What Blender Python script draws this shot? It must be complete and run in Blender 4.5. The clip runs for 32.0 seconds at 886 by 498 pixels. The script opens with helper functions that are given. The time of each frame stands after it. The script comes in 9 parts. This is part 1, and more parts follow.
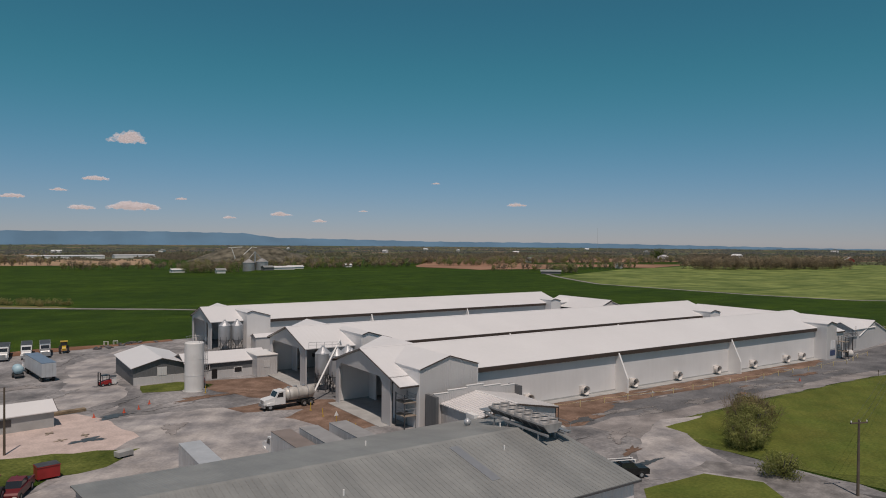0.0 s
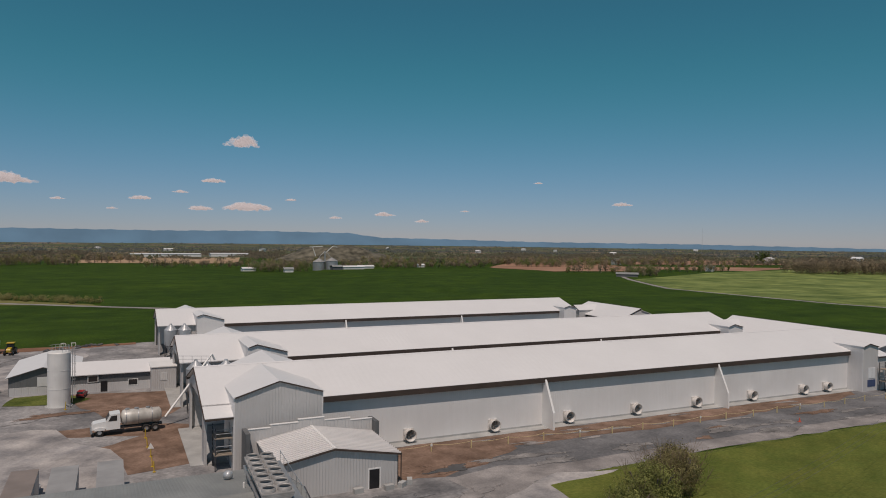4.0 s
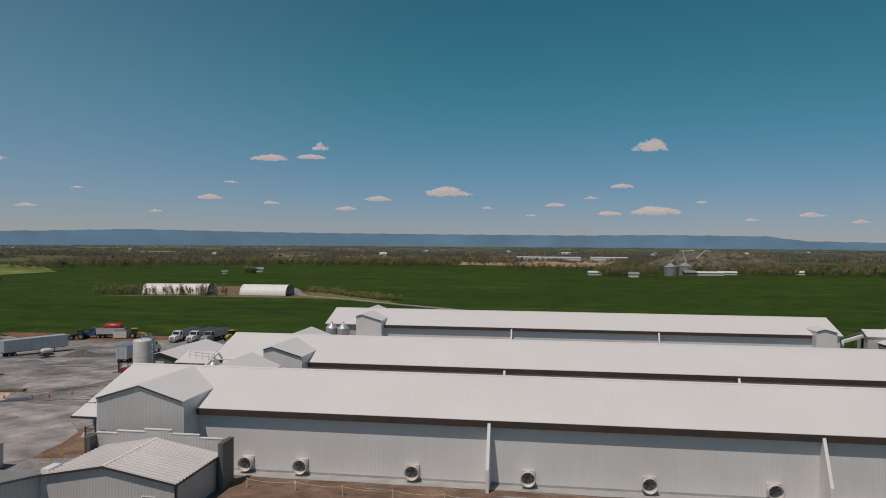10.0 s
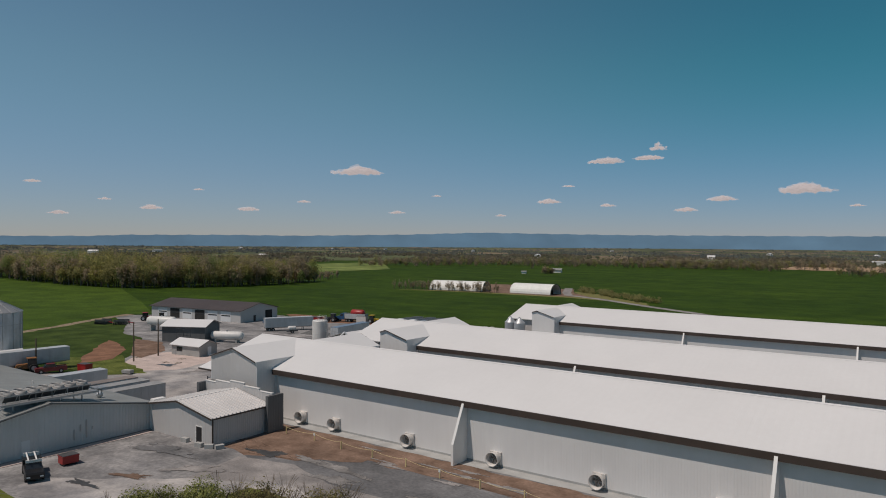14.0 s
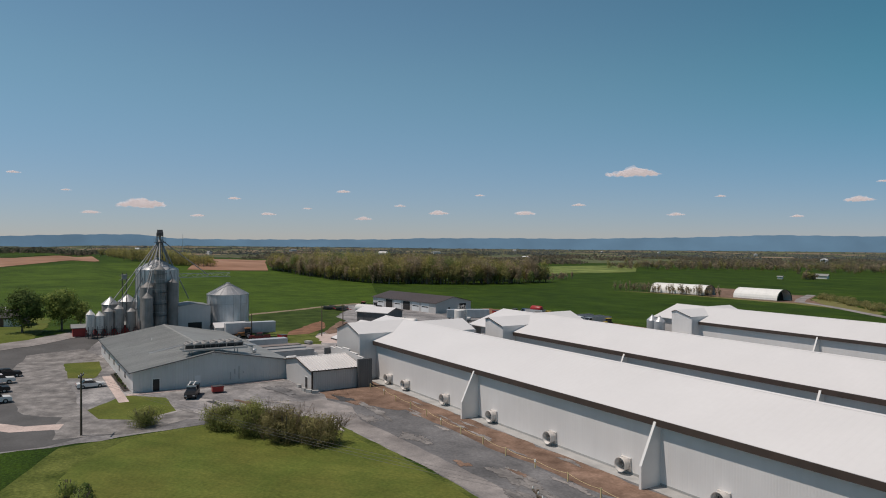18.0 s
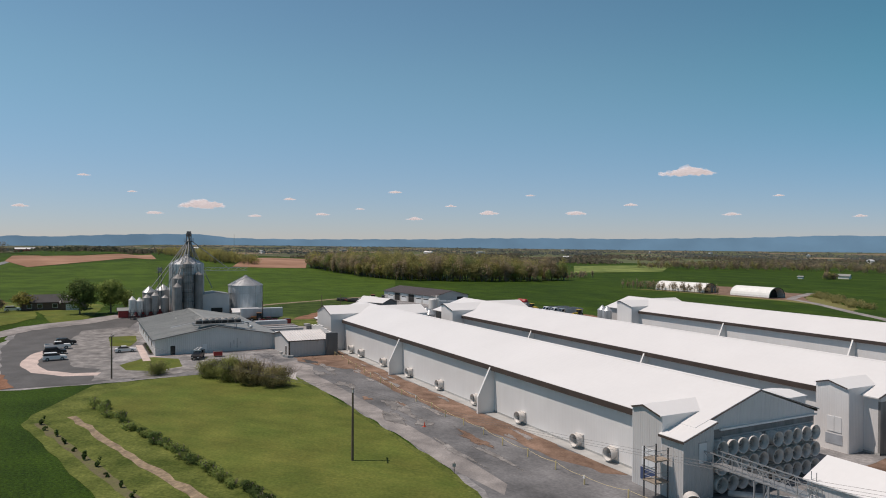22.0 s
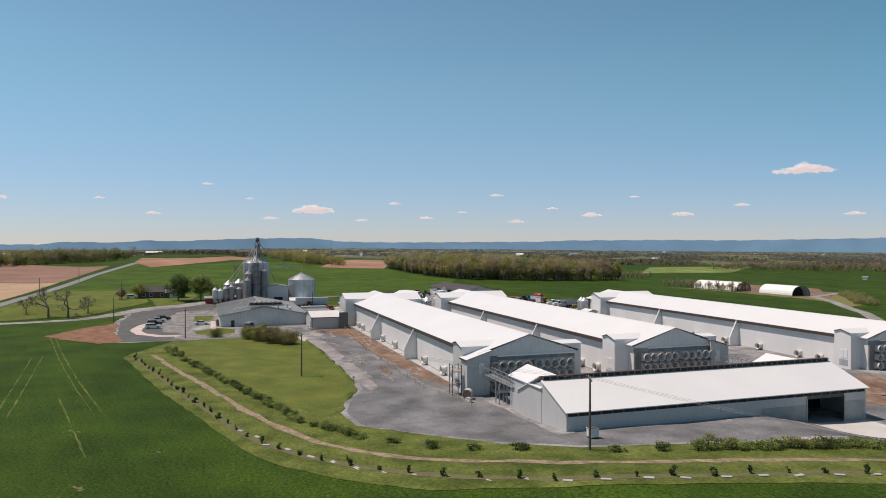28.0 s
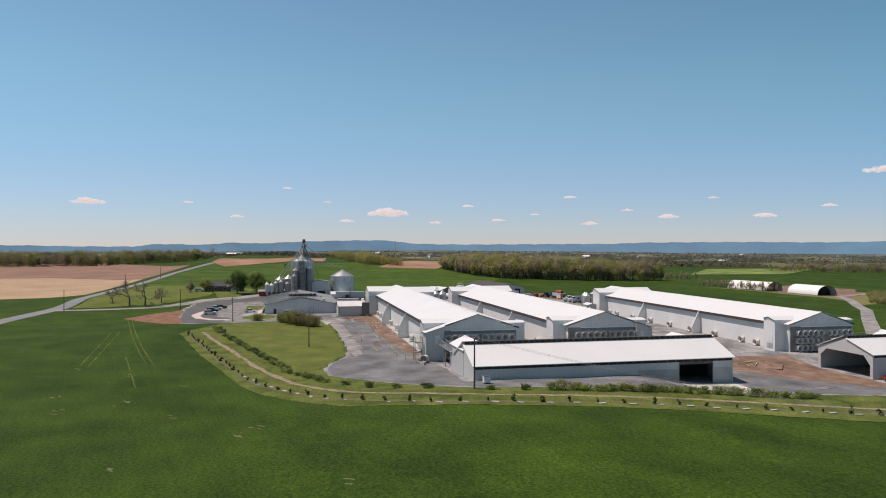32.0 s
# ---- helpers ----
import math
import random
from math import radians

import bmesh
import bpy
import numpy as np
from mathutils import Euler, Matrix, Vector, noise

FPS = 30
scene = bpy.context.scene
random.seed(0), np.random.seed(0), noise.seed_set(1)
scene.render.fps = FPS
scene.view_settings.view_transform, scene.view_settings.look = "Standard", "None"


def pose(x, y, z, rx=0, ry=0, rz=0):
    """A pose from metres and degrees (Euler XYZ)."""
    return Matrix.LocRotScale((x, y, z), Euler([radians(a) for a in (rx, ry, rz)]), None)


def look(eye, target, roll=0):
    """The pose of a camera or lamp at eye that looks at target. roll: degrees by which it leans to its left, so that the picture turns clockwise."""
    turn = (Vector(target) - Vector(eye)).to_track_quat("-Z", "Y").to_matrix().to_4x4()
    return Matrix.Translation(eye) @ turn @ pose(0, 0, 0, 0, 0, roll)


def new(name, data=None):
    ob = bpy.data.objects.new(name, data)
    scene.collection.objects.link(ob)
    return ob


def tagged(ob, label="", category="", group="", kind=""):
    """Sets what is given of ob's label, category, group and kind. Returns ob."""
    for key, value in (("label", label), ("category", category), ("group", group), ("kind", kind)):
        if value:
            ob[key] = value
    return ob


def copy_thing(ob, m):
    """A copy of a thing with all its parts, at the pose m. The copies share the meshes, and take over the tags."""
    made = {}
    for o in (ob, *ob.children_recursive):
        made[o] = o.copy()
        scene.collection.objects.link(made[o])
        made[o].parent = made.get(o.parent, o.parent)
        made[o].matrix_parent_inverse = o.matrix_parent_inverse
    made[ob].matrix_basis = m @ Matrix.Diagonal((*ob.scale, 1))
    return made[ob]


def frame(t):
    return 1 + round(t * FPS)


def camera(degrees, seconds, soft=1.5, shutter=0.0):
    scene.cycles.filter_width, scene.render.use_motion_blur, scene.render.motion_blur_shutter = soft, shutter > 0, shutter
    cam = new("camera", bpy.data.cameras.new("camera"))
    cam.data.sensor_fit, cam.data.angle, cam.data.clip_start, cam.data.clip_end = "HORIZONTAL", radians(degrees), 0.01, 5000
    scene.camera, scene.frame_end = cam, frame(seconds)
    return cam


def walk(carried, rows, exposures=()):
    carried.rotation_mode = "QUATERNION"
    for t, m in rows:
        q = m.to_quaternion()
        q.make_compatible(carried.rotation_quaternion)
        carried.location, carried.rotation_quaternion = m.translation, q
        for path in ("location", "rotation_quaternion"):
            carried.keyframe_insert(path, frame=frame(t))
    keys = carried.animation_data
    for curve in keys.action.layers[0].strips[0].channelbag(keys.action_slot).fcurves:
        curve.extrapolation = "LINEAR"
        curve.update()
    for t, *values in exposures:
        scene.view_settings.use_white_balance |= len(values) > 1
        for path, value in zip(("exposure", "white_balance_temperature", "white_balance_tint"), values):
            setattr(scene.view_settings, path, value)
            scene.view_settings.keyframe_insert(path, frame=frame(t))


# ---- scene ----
import functools
from mathutils import geometry

cam = camera(64.6, 32.0, soft=1.0)
PATH = [
    (0, (-7.568, 4.323, 28.198), (-6.453, 5.984, 28.172), 0.5),
    (1, (2.988, 4.185, 28.206), (4.049, 5.88, 28.18), 0.5),
    (2, (13.477, 4.39, 28.174), (14.457, 6.133, 28.148), 0.4),
    (3, (23.859, 4.97, 28.188), (24.778, 6.746, 28.161), 0.5),
    (5.5, (50.426, 9.332, 28.192), (51.148, 11.197, 28.164), 0.8),
    (6, (55.769, 10.336, 28.204), (56.429, 12.224, 28.177), 0.7),
    (6.5, (61.004, 11.36, 28.19), (61.544, 13.285, 28.163), 0.7),
    (7, (66.258, 12.303, 28.156), (66.673, 14.259, 28.129), 0.7),
    (7.5, (71.585, 13.116, 28.108), (71.882, 15.093, 28.078), 0.3),
    (8, (77.012, 13.842, 28.1), (77.191, 15.834, 28.075), 0.6),
    (8.5, (82.535, 14.541, 28.046), (82.605, 16.539, 28.017), 0.3),
    (9, (88.144, 15.194, 27.974), (88.11, 17.193, 27.949), 0.4),
    (9.5, (93.733, 15.825, 27.878), (93.589, 17.819, 27.851), 0.3),
    (10, (99.33, 16.563, 27.829), (99.05, 18.544, 27.802), 0.4),
    (10.5, (104.893, 17.357, 27.734), (104.502, 19.318, 27.708), 0.4),
    (11, (110.23, 18.158, 27.648), (109.728, 20.094, 27.622), 0.3),
    (11.5, (115.569, 18.918, 27.577), (114.96, 20.823, 27.551), 0.5),
    (12, (120.783, 19.655, 27.513), (120.068, 21.523, 27.487), 0.3),
    (12.5, (126.069, 20.406, 27.464), (125.243, 22.228, 27.438), 0.3),
    (13, (131.297, 21.232, 27.391), (130.35, 22.994, 27.365), 0.2),
    (13.5, (136.433, 22.295, 27.331), (135.37, 23.989, 27.307), 0.2),
    (14, (141.559, 23.665, 27.253), (140.396, 25.293, 27.228), 0.3),
    (14.5, (146.575, 25.287, 27.217), (145.323, 26.847, 27.193), 0.5),
    (16.5, (166.414, 31.965, 26.855), (164.883, 33.252, 26.835), 0.5),
    (17, (171.586, 33.152, 26.817), (169.992, 34.359, 26.797), 0.4),
    (17.5, (176.882, 33.953, 26.858), (175.226, 35.074, 26.837), 0.4),
    (18, (182.18, 34.426, 26.888), (180.481, 35.482, 26.868), 0.3),
    (18.5, (187.517, 34.711, 26.888), (185.82, 35.769, 26.869), 0.4),
    (19, (192.868, 34.949, 26.844), (191.167, 36.0, 26.824), 0.4),
    (19.5, (198.101, 35.315, 26.854), (196.395, 36.359, 26.835), 0.4),
    (20, (203.185, 35.694, 26.869), (201.467, 36.717, 26.848), 0.4),
    (20.5, (208.13, 35.984, 26.909), (206.395, 36.979, 26.888), 0.4),
    (21, (213.36, 36.398, 26.915), (211.608, 37.363, 26.895), 0.4),
    (21.5, (218.566, 36.846, 26.944), (216.803, 37.789, 26.924), 0.4),
    (22, (223.848, 37.352, 26.99), (222.074, 38.274, 26.969), 0.4),
    (22.5, (229.269, 38.007, 27.113), (227.482, 38.903, 27.094), 0.4),
    (23, (234.661, 38.71, 27.206), (232.859, 39.577, 27.186), 0.3),
    (23.5, (240.056, 39.388, 27.33), (238.244, 40.234, 27.31), 0.3),
    (24, (245.399, 40.068, 27.409), (243.578, 40.895, 27.389), 0.3),
    (24.5, (250.762, 40.918, 27.428), (248.931, 41.722, 27.408), 0.3),
    (25, (256.081, 41.838, 27.421), (254.24, 42.618, 27.403), 0.2),
    (25.5, (261.384, 42.834, 27.463), (259.535, 43.595, 27.446), 0.2),
    (27.5, (283.131, 47.191, 27.425), (281.245, 47.856, 27.411), 0.1),
    (28, (288.449, 48.499, 27.353), (286.555, 49.141, 27.338), 0.1),
    (28.5, (293.722, 49.872, 27.193), (291.821, 50.493, 27.179), 0.1),
    (29, (298.907, 51.405, 27.028), (297.0, 52.007, 27.016), 0.1),
    (29.5, (303.966, 52.991, 26.918), (302.05, 53.566, 26.907), 0.1),
    (30, (309.031, 54.643, 26.85), (307.106, 55.188, 26.838), 0.2),
    (30.5, (314.164, 56.292, 26.726), (312.232, 56.809, 26.715), 0.2),
    (31, (319.348, 58.028, 26.633), (317.409, 58.517, 26.624), 0.2),
    (31.5, (324.503, 59.875, 26.615), (322.557, 60.335, 26.606), 0.2),
    (32, (329.614, 61.716, 26.664), (327.662, 62.149, 26.655), 0.1),
]
walk(cam, [(t, look(eye, target, roll)) for t, eye, target, roll in PATH],
     [(0, -0.47, 7400, 18), (6, -0.53, 7400, 18), (10, -0.55, 7300, 16), (14.5, -0.47, 7200, 15), (18, -0.24, 7150, 15), (23, 0.03, 7200, 16.5), (28, 0.20, 7250, 17), (32, 0.21, 7250, 18)])

# ---- light ----
SUN_TO = Vector((-0.40, -0.82, 1.80)).normalized()
world = bpy.data.worlds.new("world")
scene.world = world
world.use_nodes = True
wn = world.node_tree.nodes
sky = wn.new("ShaderNodeTexSky")
sky.sky_type, sky.sun_disc = "NISHITA", False
sky.sun_elevation = math.asin(SUN_TO.z)
sky.sun_rotation = math.atan2(SUN_TO.x, SUN_TO.y)
sky.altitude, sky.air_density, sky.dust_density, sky.ozone_density = 200, 1.0, 0.0, 2.0
wn["Background"].inputs["Strength"].default_value = 0.088
wl = world.node_tree.links
tc, sx, mr, tint, mul = (wn.new(k) for k in ("ShaderNodeTexCoord", "ShaderNodeSeparateXYZ", "ShaderNodeMapRange", "ShaderNodeMix", "ShaderNodeMix"))
wl.new(tc.outputs["Generated"], sx.inputs[0])
wl.new(sx.outputs["Z"], mr.inputs["Value"])
mr.interpolation_type = "SMOOTHSTEP"
mr.inputs["From Min"].default_value, mr.inputs["From Max"].default_value = -0.02, 0.25
tint.data_type = mul.data_type = "RGBA"
mul.blend_type = "MULTIPLY"
mul.inputs[0].default_value = 1.0
wl.new(mr.outputs["Result"], tint.inputs[0])
low, high, side, fade, full = (wn.new(k) for k in ("ShaderNodeMix", "ShaderNodeMix", "ShaderNodeMapRange", "ShaderNodeMapRange", "ShaderNodeMix"))
low.data_type = high.data_type = full.data_type = "RGBA"
side.interpolation_type = fade.interpolation_type = "SMOOTHSTEP"
side.inputs["From Min"].default_value, side.inputs["From Max"].default_value = -0.05, -1.0
fade.inputs["From Min"].default_value, fade.inputs["From Max"].default_value = 0.30, 0.62
wl.new(sx.outputs["X"], side.inputs["Value"])
wl.new(sx.outputs["Z"], fade.inputs["Value"])
wl.new(side.outputs["Result"], low.inputs[0])
wl.new(side.outputs["Result"], high.inputs[0])
low.inputs[6].default_value, low.inputs[7].default_value = (0.49, 0.62, 1.02, 1), (0.59, 0.71, 1.06, 1)
high.inputs[6].default_value, high.inputs[7].default_value = (0.20, 0.84, 0.83, 1), (0.80, 1.11, 1.09, 1)
wl.new(low.outputs[2], tint.inputs[6])
wl.new(high.outputs[2], tint.inputs[7])
wl.new(fade.outputs["Result"], full.inputs[0])
wl.new(tint.outputs[2], full.inputs[6])
full.inputs[7].default_value = (1.02, 0.92, 0.76, 1)
wl.new(sky.outputs["Color"], mul.inputs[6])
wl.new(full.outputs[2], mul.inputs[7])
wl.new(mul.outputs[2], wn["Background"].inputs["Color"])
sun = new("sun", bpy.data.lights.new("sun", "SUN"))
sun.data.energy, sun.data.angle, sun.data.color = 3.6, radians(0.53), (1.0, 0.96, 0.915)
sun.matrix_world = look(SUN_TO * 50, (0, 0, 0))


# ---- materials ----
def material(name, rgb, rough=0.6, metal=0.0, vary=0.12, scale=3.0, bump=0.0, fine=0.0, fine_scale=30.0,
             tint=None, rib=None, spec=0.5, streak=0.0, random_tone=0.0):
    """A procedural surface: base colour varied at two scales, bump, and ribs (axis, pitch in metres, depth)."""
    m = bpy.data.materials.new(name)
    m.use_nodes = True
    nt = m.node_tree
    bs = nt.nodes["Principled BSDF"]
    bs.inputs["Roughness"].default_value = rough
    bs.inputs["Metallic"].default_value = metal
    bs.inputs["Specular IOR Level"].default_value = spec
    co = nt.nodes.new("ShaderNodeNewGeometry")
    pos = co.outputs["Position"]

    def noise_of(sc, detail, stretch=None):
        src = pos
        if stretch:
            mp = nt.nodes.new("ShaderNodeMapping")
            mp.inputs["Scale"].default_value = stretch
            nt.links.new(pos, mp.inputs["Vector"])
            src = mp.outputs["Vector"]
        n = nt.nodes.new("ShaderNodeTexNoise")
        n.inputs["Scale"].default_value = sc
        n.inputs["Detail"].default_value = detail
        nt.links.new(src, n.inputs["Vector"])
        return n.outputs["Fac"]

    def mix(kind, fac, a, b):
        x = nt.nodes.new("ShaderNodeMix")
        x.data_type, x.blend_type = "RGBA", kind
        for sock, v in ((x.inputs[0], fac), (x.inputs[6], a), (x.inputs[7], b)):
            if hasattr(v, "is_output"):
                nt.links.new(v, sock)
            elif isinstance(v, (int, float)):
                sock.default_value = v
            else:
                sock.default_value = (*v, 1)
        return x.outputs[2]

    def ramp(fac, lo, hi, a=0.0, b=1.0):
        r = nt.nodes.new("ShaderNodeMapRange")
        r.inputs["From Min"].default_value, r.inputs["From Max"].default_value = lo, hi
        r.inputs["To Min"].default_value, r.inputs["To Max"].default_value = a, b
        nt.links.new(fac, r.inputs["Value"])
        return r.outputs["Result"]

    big = noise_of(1.0 / scale, 4)
    dark = tuple(c * (1 - vary) for c in rgb)
    light = tuple(min(1, c * (1 + vary * 0.6)) for c in (tint or rgb))
    col = mix("MIX", ramp(big, 0.32, 0.68), dark, light)
    if fine:
        f = noise_of(fine_scale, 3)
        col = mix("MULTIPLY", fine, col, mix("MIX", ramp(f, 0.3, 0.7), (0.35, 0.35, 0.35), (1, 1, 1)))
    if streak:
        f = noise_of(1.0, 3, (1.4, 1.4, 0.12))
        col = mix("MULTIPLY", streak, col, mix("MIX", ramp(f, 0.35, 0.65), (0.45, 0.43, 0.4), (1, 1, 1)))
    if random_tone:
        oi = nt.nodes.new("ShaderNodeObjectInfo")
        col = mix("MULTIPLY", random_tone, col, mix("MIX", oi.outputs["Random"], (0.4, 0.4, 0.4), (1, 1, 1)))
    nt.links.new(col, bs.inputs["Base Color"])
    height = None
    if rib:
        axis, pitch, depth = rib
        sep = nt.nodes.new("ShaderNodeSeparateXYZ")
        nt.links.new(pos, sep.inputs[0])
        mt = nt.nodes.new("ShaderNodeMath")
        mt.operation = "ADD"
        if axis == "XY":
            nt.links.new(sep.outputs["X"], mt.inputs[0])
            nt.links.new(sep.outputs["Y"], mt.inputs[1])
        else:
            nt.links.new(sep.outputs[axis], mt.inputs[0])
            mt.inputs[1].default_value = 0
        pp = nt.nodes.new("ShaderNodeMath")
        pp.operation = "PINGPONG"
        nt.links.new(mt.outputs[0], pp.inputs[0])
        pp.inputs[1].default_value = pitch / 2
        rr = ramp(pp.outputs[0], pitch * 0.16, pitch * 0.24)
        bp = nt.nodes.new("ShaderNodeBump")
        bp.inputs["Strength"].default_value, bp.inputs["Distance"].default_value = 1.0, depth
        nt.links.new(rr, bp.inputs["Height"])
        height = bp
    if bump:
        bp = nt.nodes.new("ShaderNodeBump")
        bp.inputs["Strength"].default_value, bp.inputs["Distance"].default_value = 1.0, bump
        nt.links.new(noise_of(fine_scale, 3), bp.inputs["Height"])
        if height:
            nt.links.new(height.outputs[0], bp.inputs["Normal"])
        height = bp
    if height:
        nt.links.new(height.outputs[0], bs.inputs["Normal"])
    return m


def bands(m, turn, length, width, a, b, amount):
    """Long soft streaks along a direction, laid over a ground colour: mown or drilled rows."""
    nt = m.node_tree
    bs = nt.nodes["Principled BSDF"]
    src = bs.inputs["Base Color"].links[0].from_socket
    geo, rot, mp, nz, rg2, cm, mx = (nt.nodes.new("ShaderNode" + k) for k in ("NewGeometry", "VectorRotate", "Mapping", "TexNoise", "MapRange", "Mix", "Mix"))
    rot.rotation_type = "Z_AXIS"
    rot.inputs["Angle"].default_value = -radians(turn)
    mp.inputs["Scale"].default_value = (1.0 / length, 1.0 / width, 0.02)
    nz.inputs["Scale"].default_value, nz.inputs["Detail"].default_value = 1.0, 3
    rg2.inputs["From Min"].default_value, rg2.inputs["From Max"].default_value = 0.36, 0.64
    cm.data_type = mx.data_type = "RGBA"
    mx.blend_type = "MULTIPLY"
    mx.inputs[0].default_value = amount
    cm.inputs[6].default_value, cm.inputs[7].default_value = (*a, 1), (*b, 1)
    for p, q in ((geo.outputs["Position"], rot.inputs["Vector"]), (rot.outputs[0], mp.inputs["Vector"]), (mp.outputs[0], nz.inputs["Vector"]), (nz.outputs["Fac"], rg2.inputs["Value"]),
                 (rg2.outputs[0], cm.inputs[0]), (src, mx.inputs[6]), (cm.outputs[2], mx.inputs[7]), (mx.outputs[2], bs.inputs["Base Color"])):
        nt.links.new(p, q)


def mottle(m, scale, detail, a, b, amount, lo=0.36, hi=0.64, stretch=(1, 1, 1)):
    """A further layer of uneven tone over a surface; scale is the size of its patches in metres."""
    nt = m.node_tree
    bs = nt.nodes["Principled BSDF"]
    src = bs.inputs["Base Color"].links[0].from_socket
    geo, mp, nz, rg2, cm, mx = (nt.nodes.new("ShaderNode" + k) for k in ("NewGeometry", "Mapping", "TexNoise", "MapRange", "Mix", "Mix"))
    mp.inputs["Scale"].default_value = tuple(v / scale for v in stretch)
    mp.inputs["Location"].default_value = (scale * 3.7, scale * 1.3, 0)
    nz.inputs["Scale"].default_value, nz.inputs["Detail"].default_value, nz.inputs["Roughness"].default_value = 1.0, detail, 0.6
    rg2.inputs["From Min"].default_value, rg2.inputs["From Max"].default_value = lo, hi
    cm.data_type = mx.data_type = "RGBA"
    mx.blend_type = "MULTIPLY"
    mx.inputs[0].default_value = amount
    cm.inputs[6].default_value, cm.inputs[7].default_value = (*a, 1), (*b, 1)
    for p, q in ((geo.outputs["Position"], mp.inputs["Vector"]), (mp.outputs[0], nz.inputs["Vector"]), (nz.outputs["Fac"], rg2.inputs["Value"]),
                 (rg2.outputs[0], cm.inputs[0]), (src, mx.inputs[6]), (cm.outputs[2], mx.inputs[7]), (mx.outputs[2], bs.inputs["Base Color"])):
        nt.links.new(p, q)


FEATHERED = {}


def feathered(m, grain):
    """The same surface with a ragged, thinning edge, for what lies loose on the ground."""
    key = (m.name, grain)
    if key not in FEATHERED:
        c = m.copy()
        c.name = m.name + "_thinning"
        nt = c.node_tree
        at, geo, nz, sub, add, rg2, clear, both = (nt.nodes.new("ShaderNode" + k) for k in ("Attribute", "NewGeometry", "TexNoise", "Math", "Math", "MapRange", "BsdfTransparent", "MixShader"))
        at.attribute_name = "edge"
        nz.inputs["Scale"].default_value, nz.inputs["Detail"].default_value, nz.inputs["Roughness"].default_value = 1.0 / grain, 6, 0.65
        sub.operation, sub.inputs[1].default_value, sub.inputs[2].default_value = "MULTIPLY_ADD", 1.7, -0.85
        rg2.inputs["From Min"].default_value, rg2.inputs["From Max"].default_value = 0.36, 0.58
        nt.links.new(geo.outputs["Position"], nz.inputs["Vector"])
        nt.links.new(nz.outputs["Fac"], sub.inputs[0])
        nt.links.new(at.outputs["Fac"], add.inputs[0])
        nt.links.new(sub.outputs[0], add.inputs[1])
        nt.links.new(add.outputs[0], rg2.inputs["Value"])
        nt.links.new(rg2.outputs[0], both.inputs[0])
        nt.links.new(clear.outputs[0], both.inputs[1])
        nt.links.new(nt.nodes["Principled BSDF"].outputs[0], both.inputs[2])
        nt.links.new(both.outputs[0], nt.nodes["Material Output"].inputs["Surface"])
        FEATHERED[key] = c
    return FEATHERED[key]


M_ROOF = material("white_roof_metal", (0.705, 0.70, 0.70), 0.45, vary=0.03, scale=9, streak=0.03, rib=("X", 0.9, 0.006))
M_ROOFY = material("white_roof_metal_across", (0.72, 0.715, 0.715), 0.45, vary=0.03, scale=9, streak=0.03, rib=("Y", 0.9, 0.003))
M_SIDING = material("white_ribbed_siding", (0.71, 0.70, 0.695), 0.5, vary=0.05, scale=6, streak=0.05, rib=("XY", 0.32, 0.008))
M_BROWN = material("dark_brown_trim", (0.060, 0.042, 0.034), 0.6, vary=0.2, scale=2)
# Near-black for shade inside openings, vents and sheds; the fan shutters share it
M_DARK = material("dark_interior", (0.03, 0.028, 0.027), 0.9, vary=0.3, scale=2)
M_CONC = material("concrete", (0.42, 0.42, 0.41), 0.85, vary=0.18, scale=2.5, fine=0.25, fine_scale=12, bump=0.01)
M_GREYROOF = material("grey_roof_metal", (0.262, 0.270, 0.264), 0.55, vary=0.10, scale=5, fine=0.12, fine_scale=2.0, rib=("X", 0.3, 0.006))
mottle(M_GREYROOF, 3.0, 5, (0.86, 0.87, 0.87), (1.1, 1.1, 1.09), 0.9, stretch=(1, 0.15, 0.3))
M_FIELD = material("crop_field", (0.053, 0.108, 0.0125), 0.9, vary=0.2, scale=12, tint=(0.068, 0.128, 0.0145), fine=0.85, fine_scale=2.6, bump=0.14, spec=0.1)
bands(M_FIELD, 14, 60.0, 1.2, (0.84, 0.87, 0.80), (1.08, 1.05, 1.0), 0.5)
mottle(M_FIELD, 0.55, 4, (0.55, 0.6, 0.55), (1.22, 1.18, 1.12), 0.6)
mottle(M_FIELD, 0.16, 2, (0.5, 0.55, 0.5), (1.25, 1.2, 1.2), 0.8)
mottle(M_FIELD, 90, 3, (0.86, 0.9, 0.85), (1.08, 1.05, 1.0), 0.8)
mottle(M_FIELD, 26, 5, (0.72, 0.78, 0.8), (1.14, 1.1, 1.06), 0.9, stretch=(0.16, 1, 1))
bands(M_FIELD, 60, 12.0, 5.0, (0.82, 0.86, 0.85), (1.1, 1.06, 1.0), 0.5)
# Brightened copy of the crop colour for the slope facing the sun
M_FIELDH = material("hill_crop", (0.068, 0.123, 0.0160), 0.9, vary=0.2, scale=12, tint=(0.085, 0.145, 0.0190), fine=0.7, fine_scale=2.6, bump=0.12, spec=0.1)
mottle(M_FIELDH, 0.5, 4, (0.5, 0.55, 0.5), (1.3, 1.25, 1.15), 0.7)
mottle(M_FIELDH, 40, 5, (0.8, 0.84, 0.85), (1.1, 1.08, 1.04), 0.9, stretch=(1, 0.3, 1))
M_LAWN = material("mown_lawn", (0.130, 0.160, 0.039), 0.9, vary=0.2, scale=7, fine=0.3, fine_scale=2.2, bump=0.05, spec=0.1)
bands(M_LAWN, 40, 30.0, 1.5, (0.84, 0.88, 0.82), (1.05, 1.03, 1.0), 0.6)
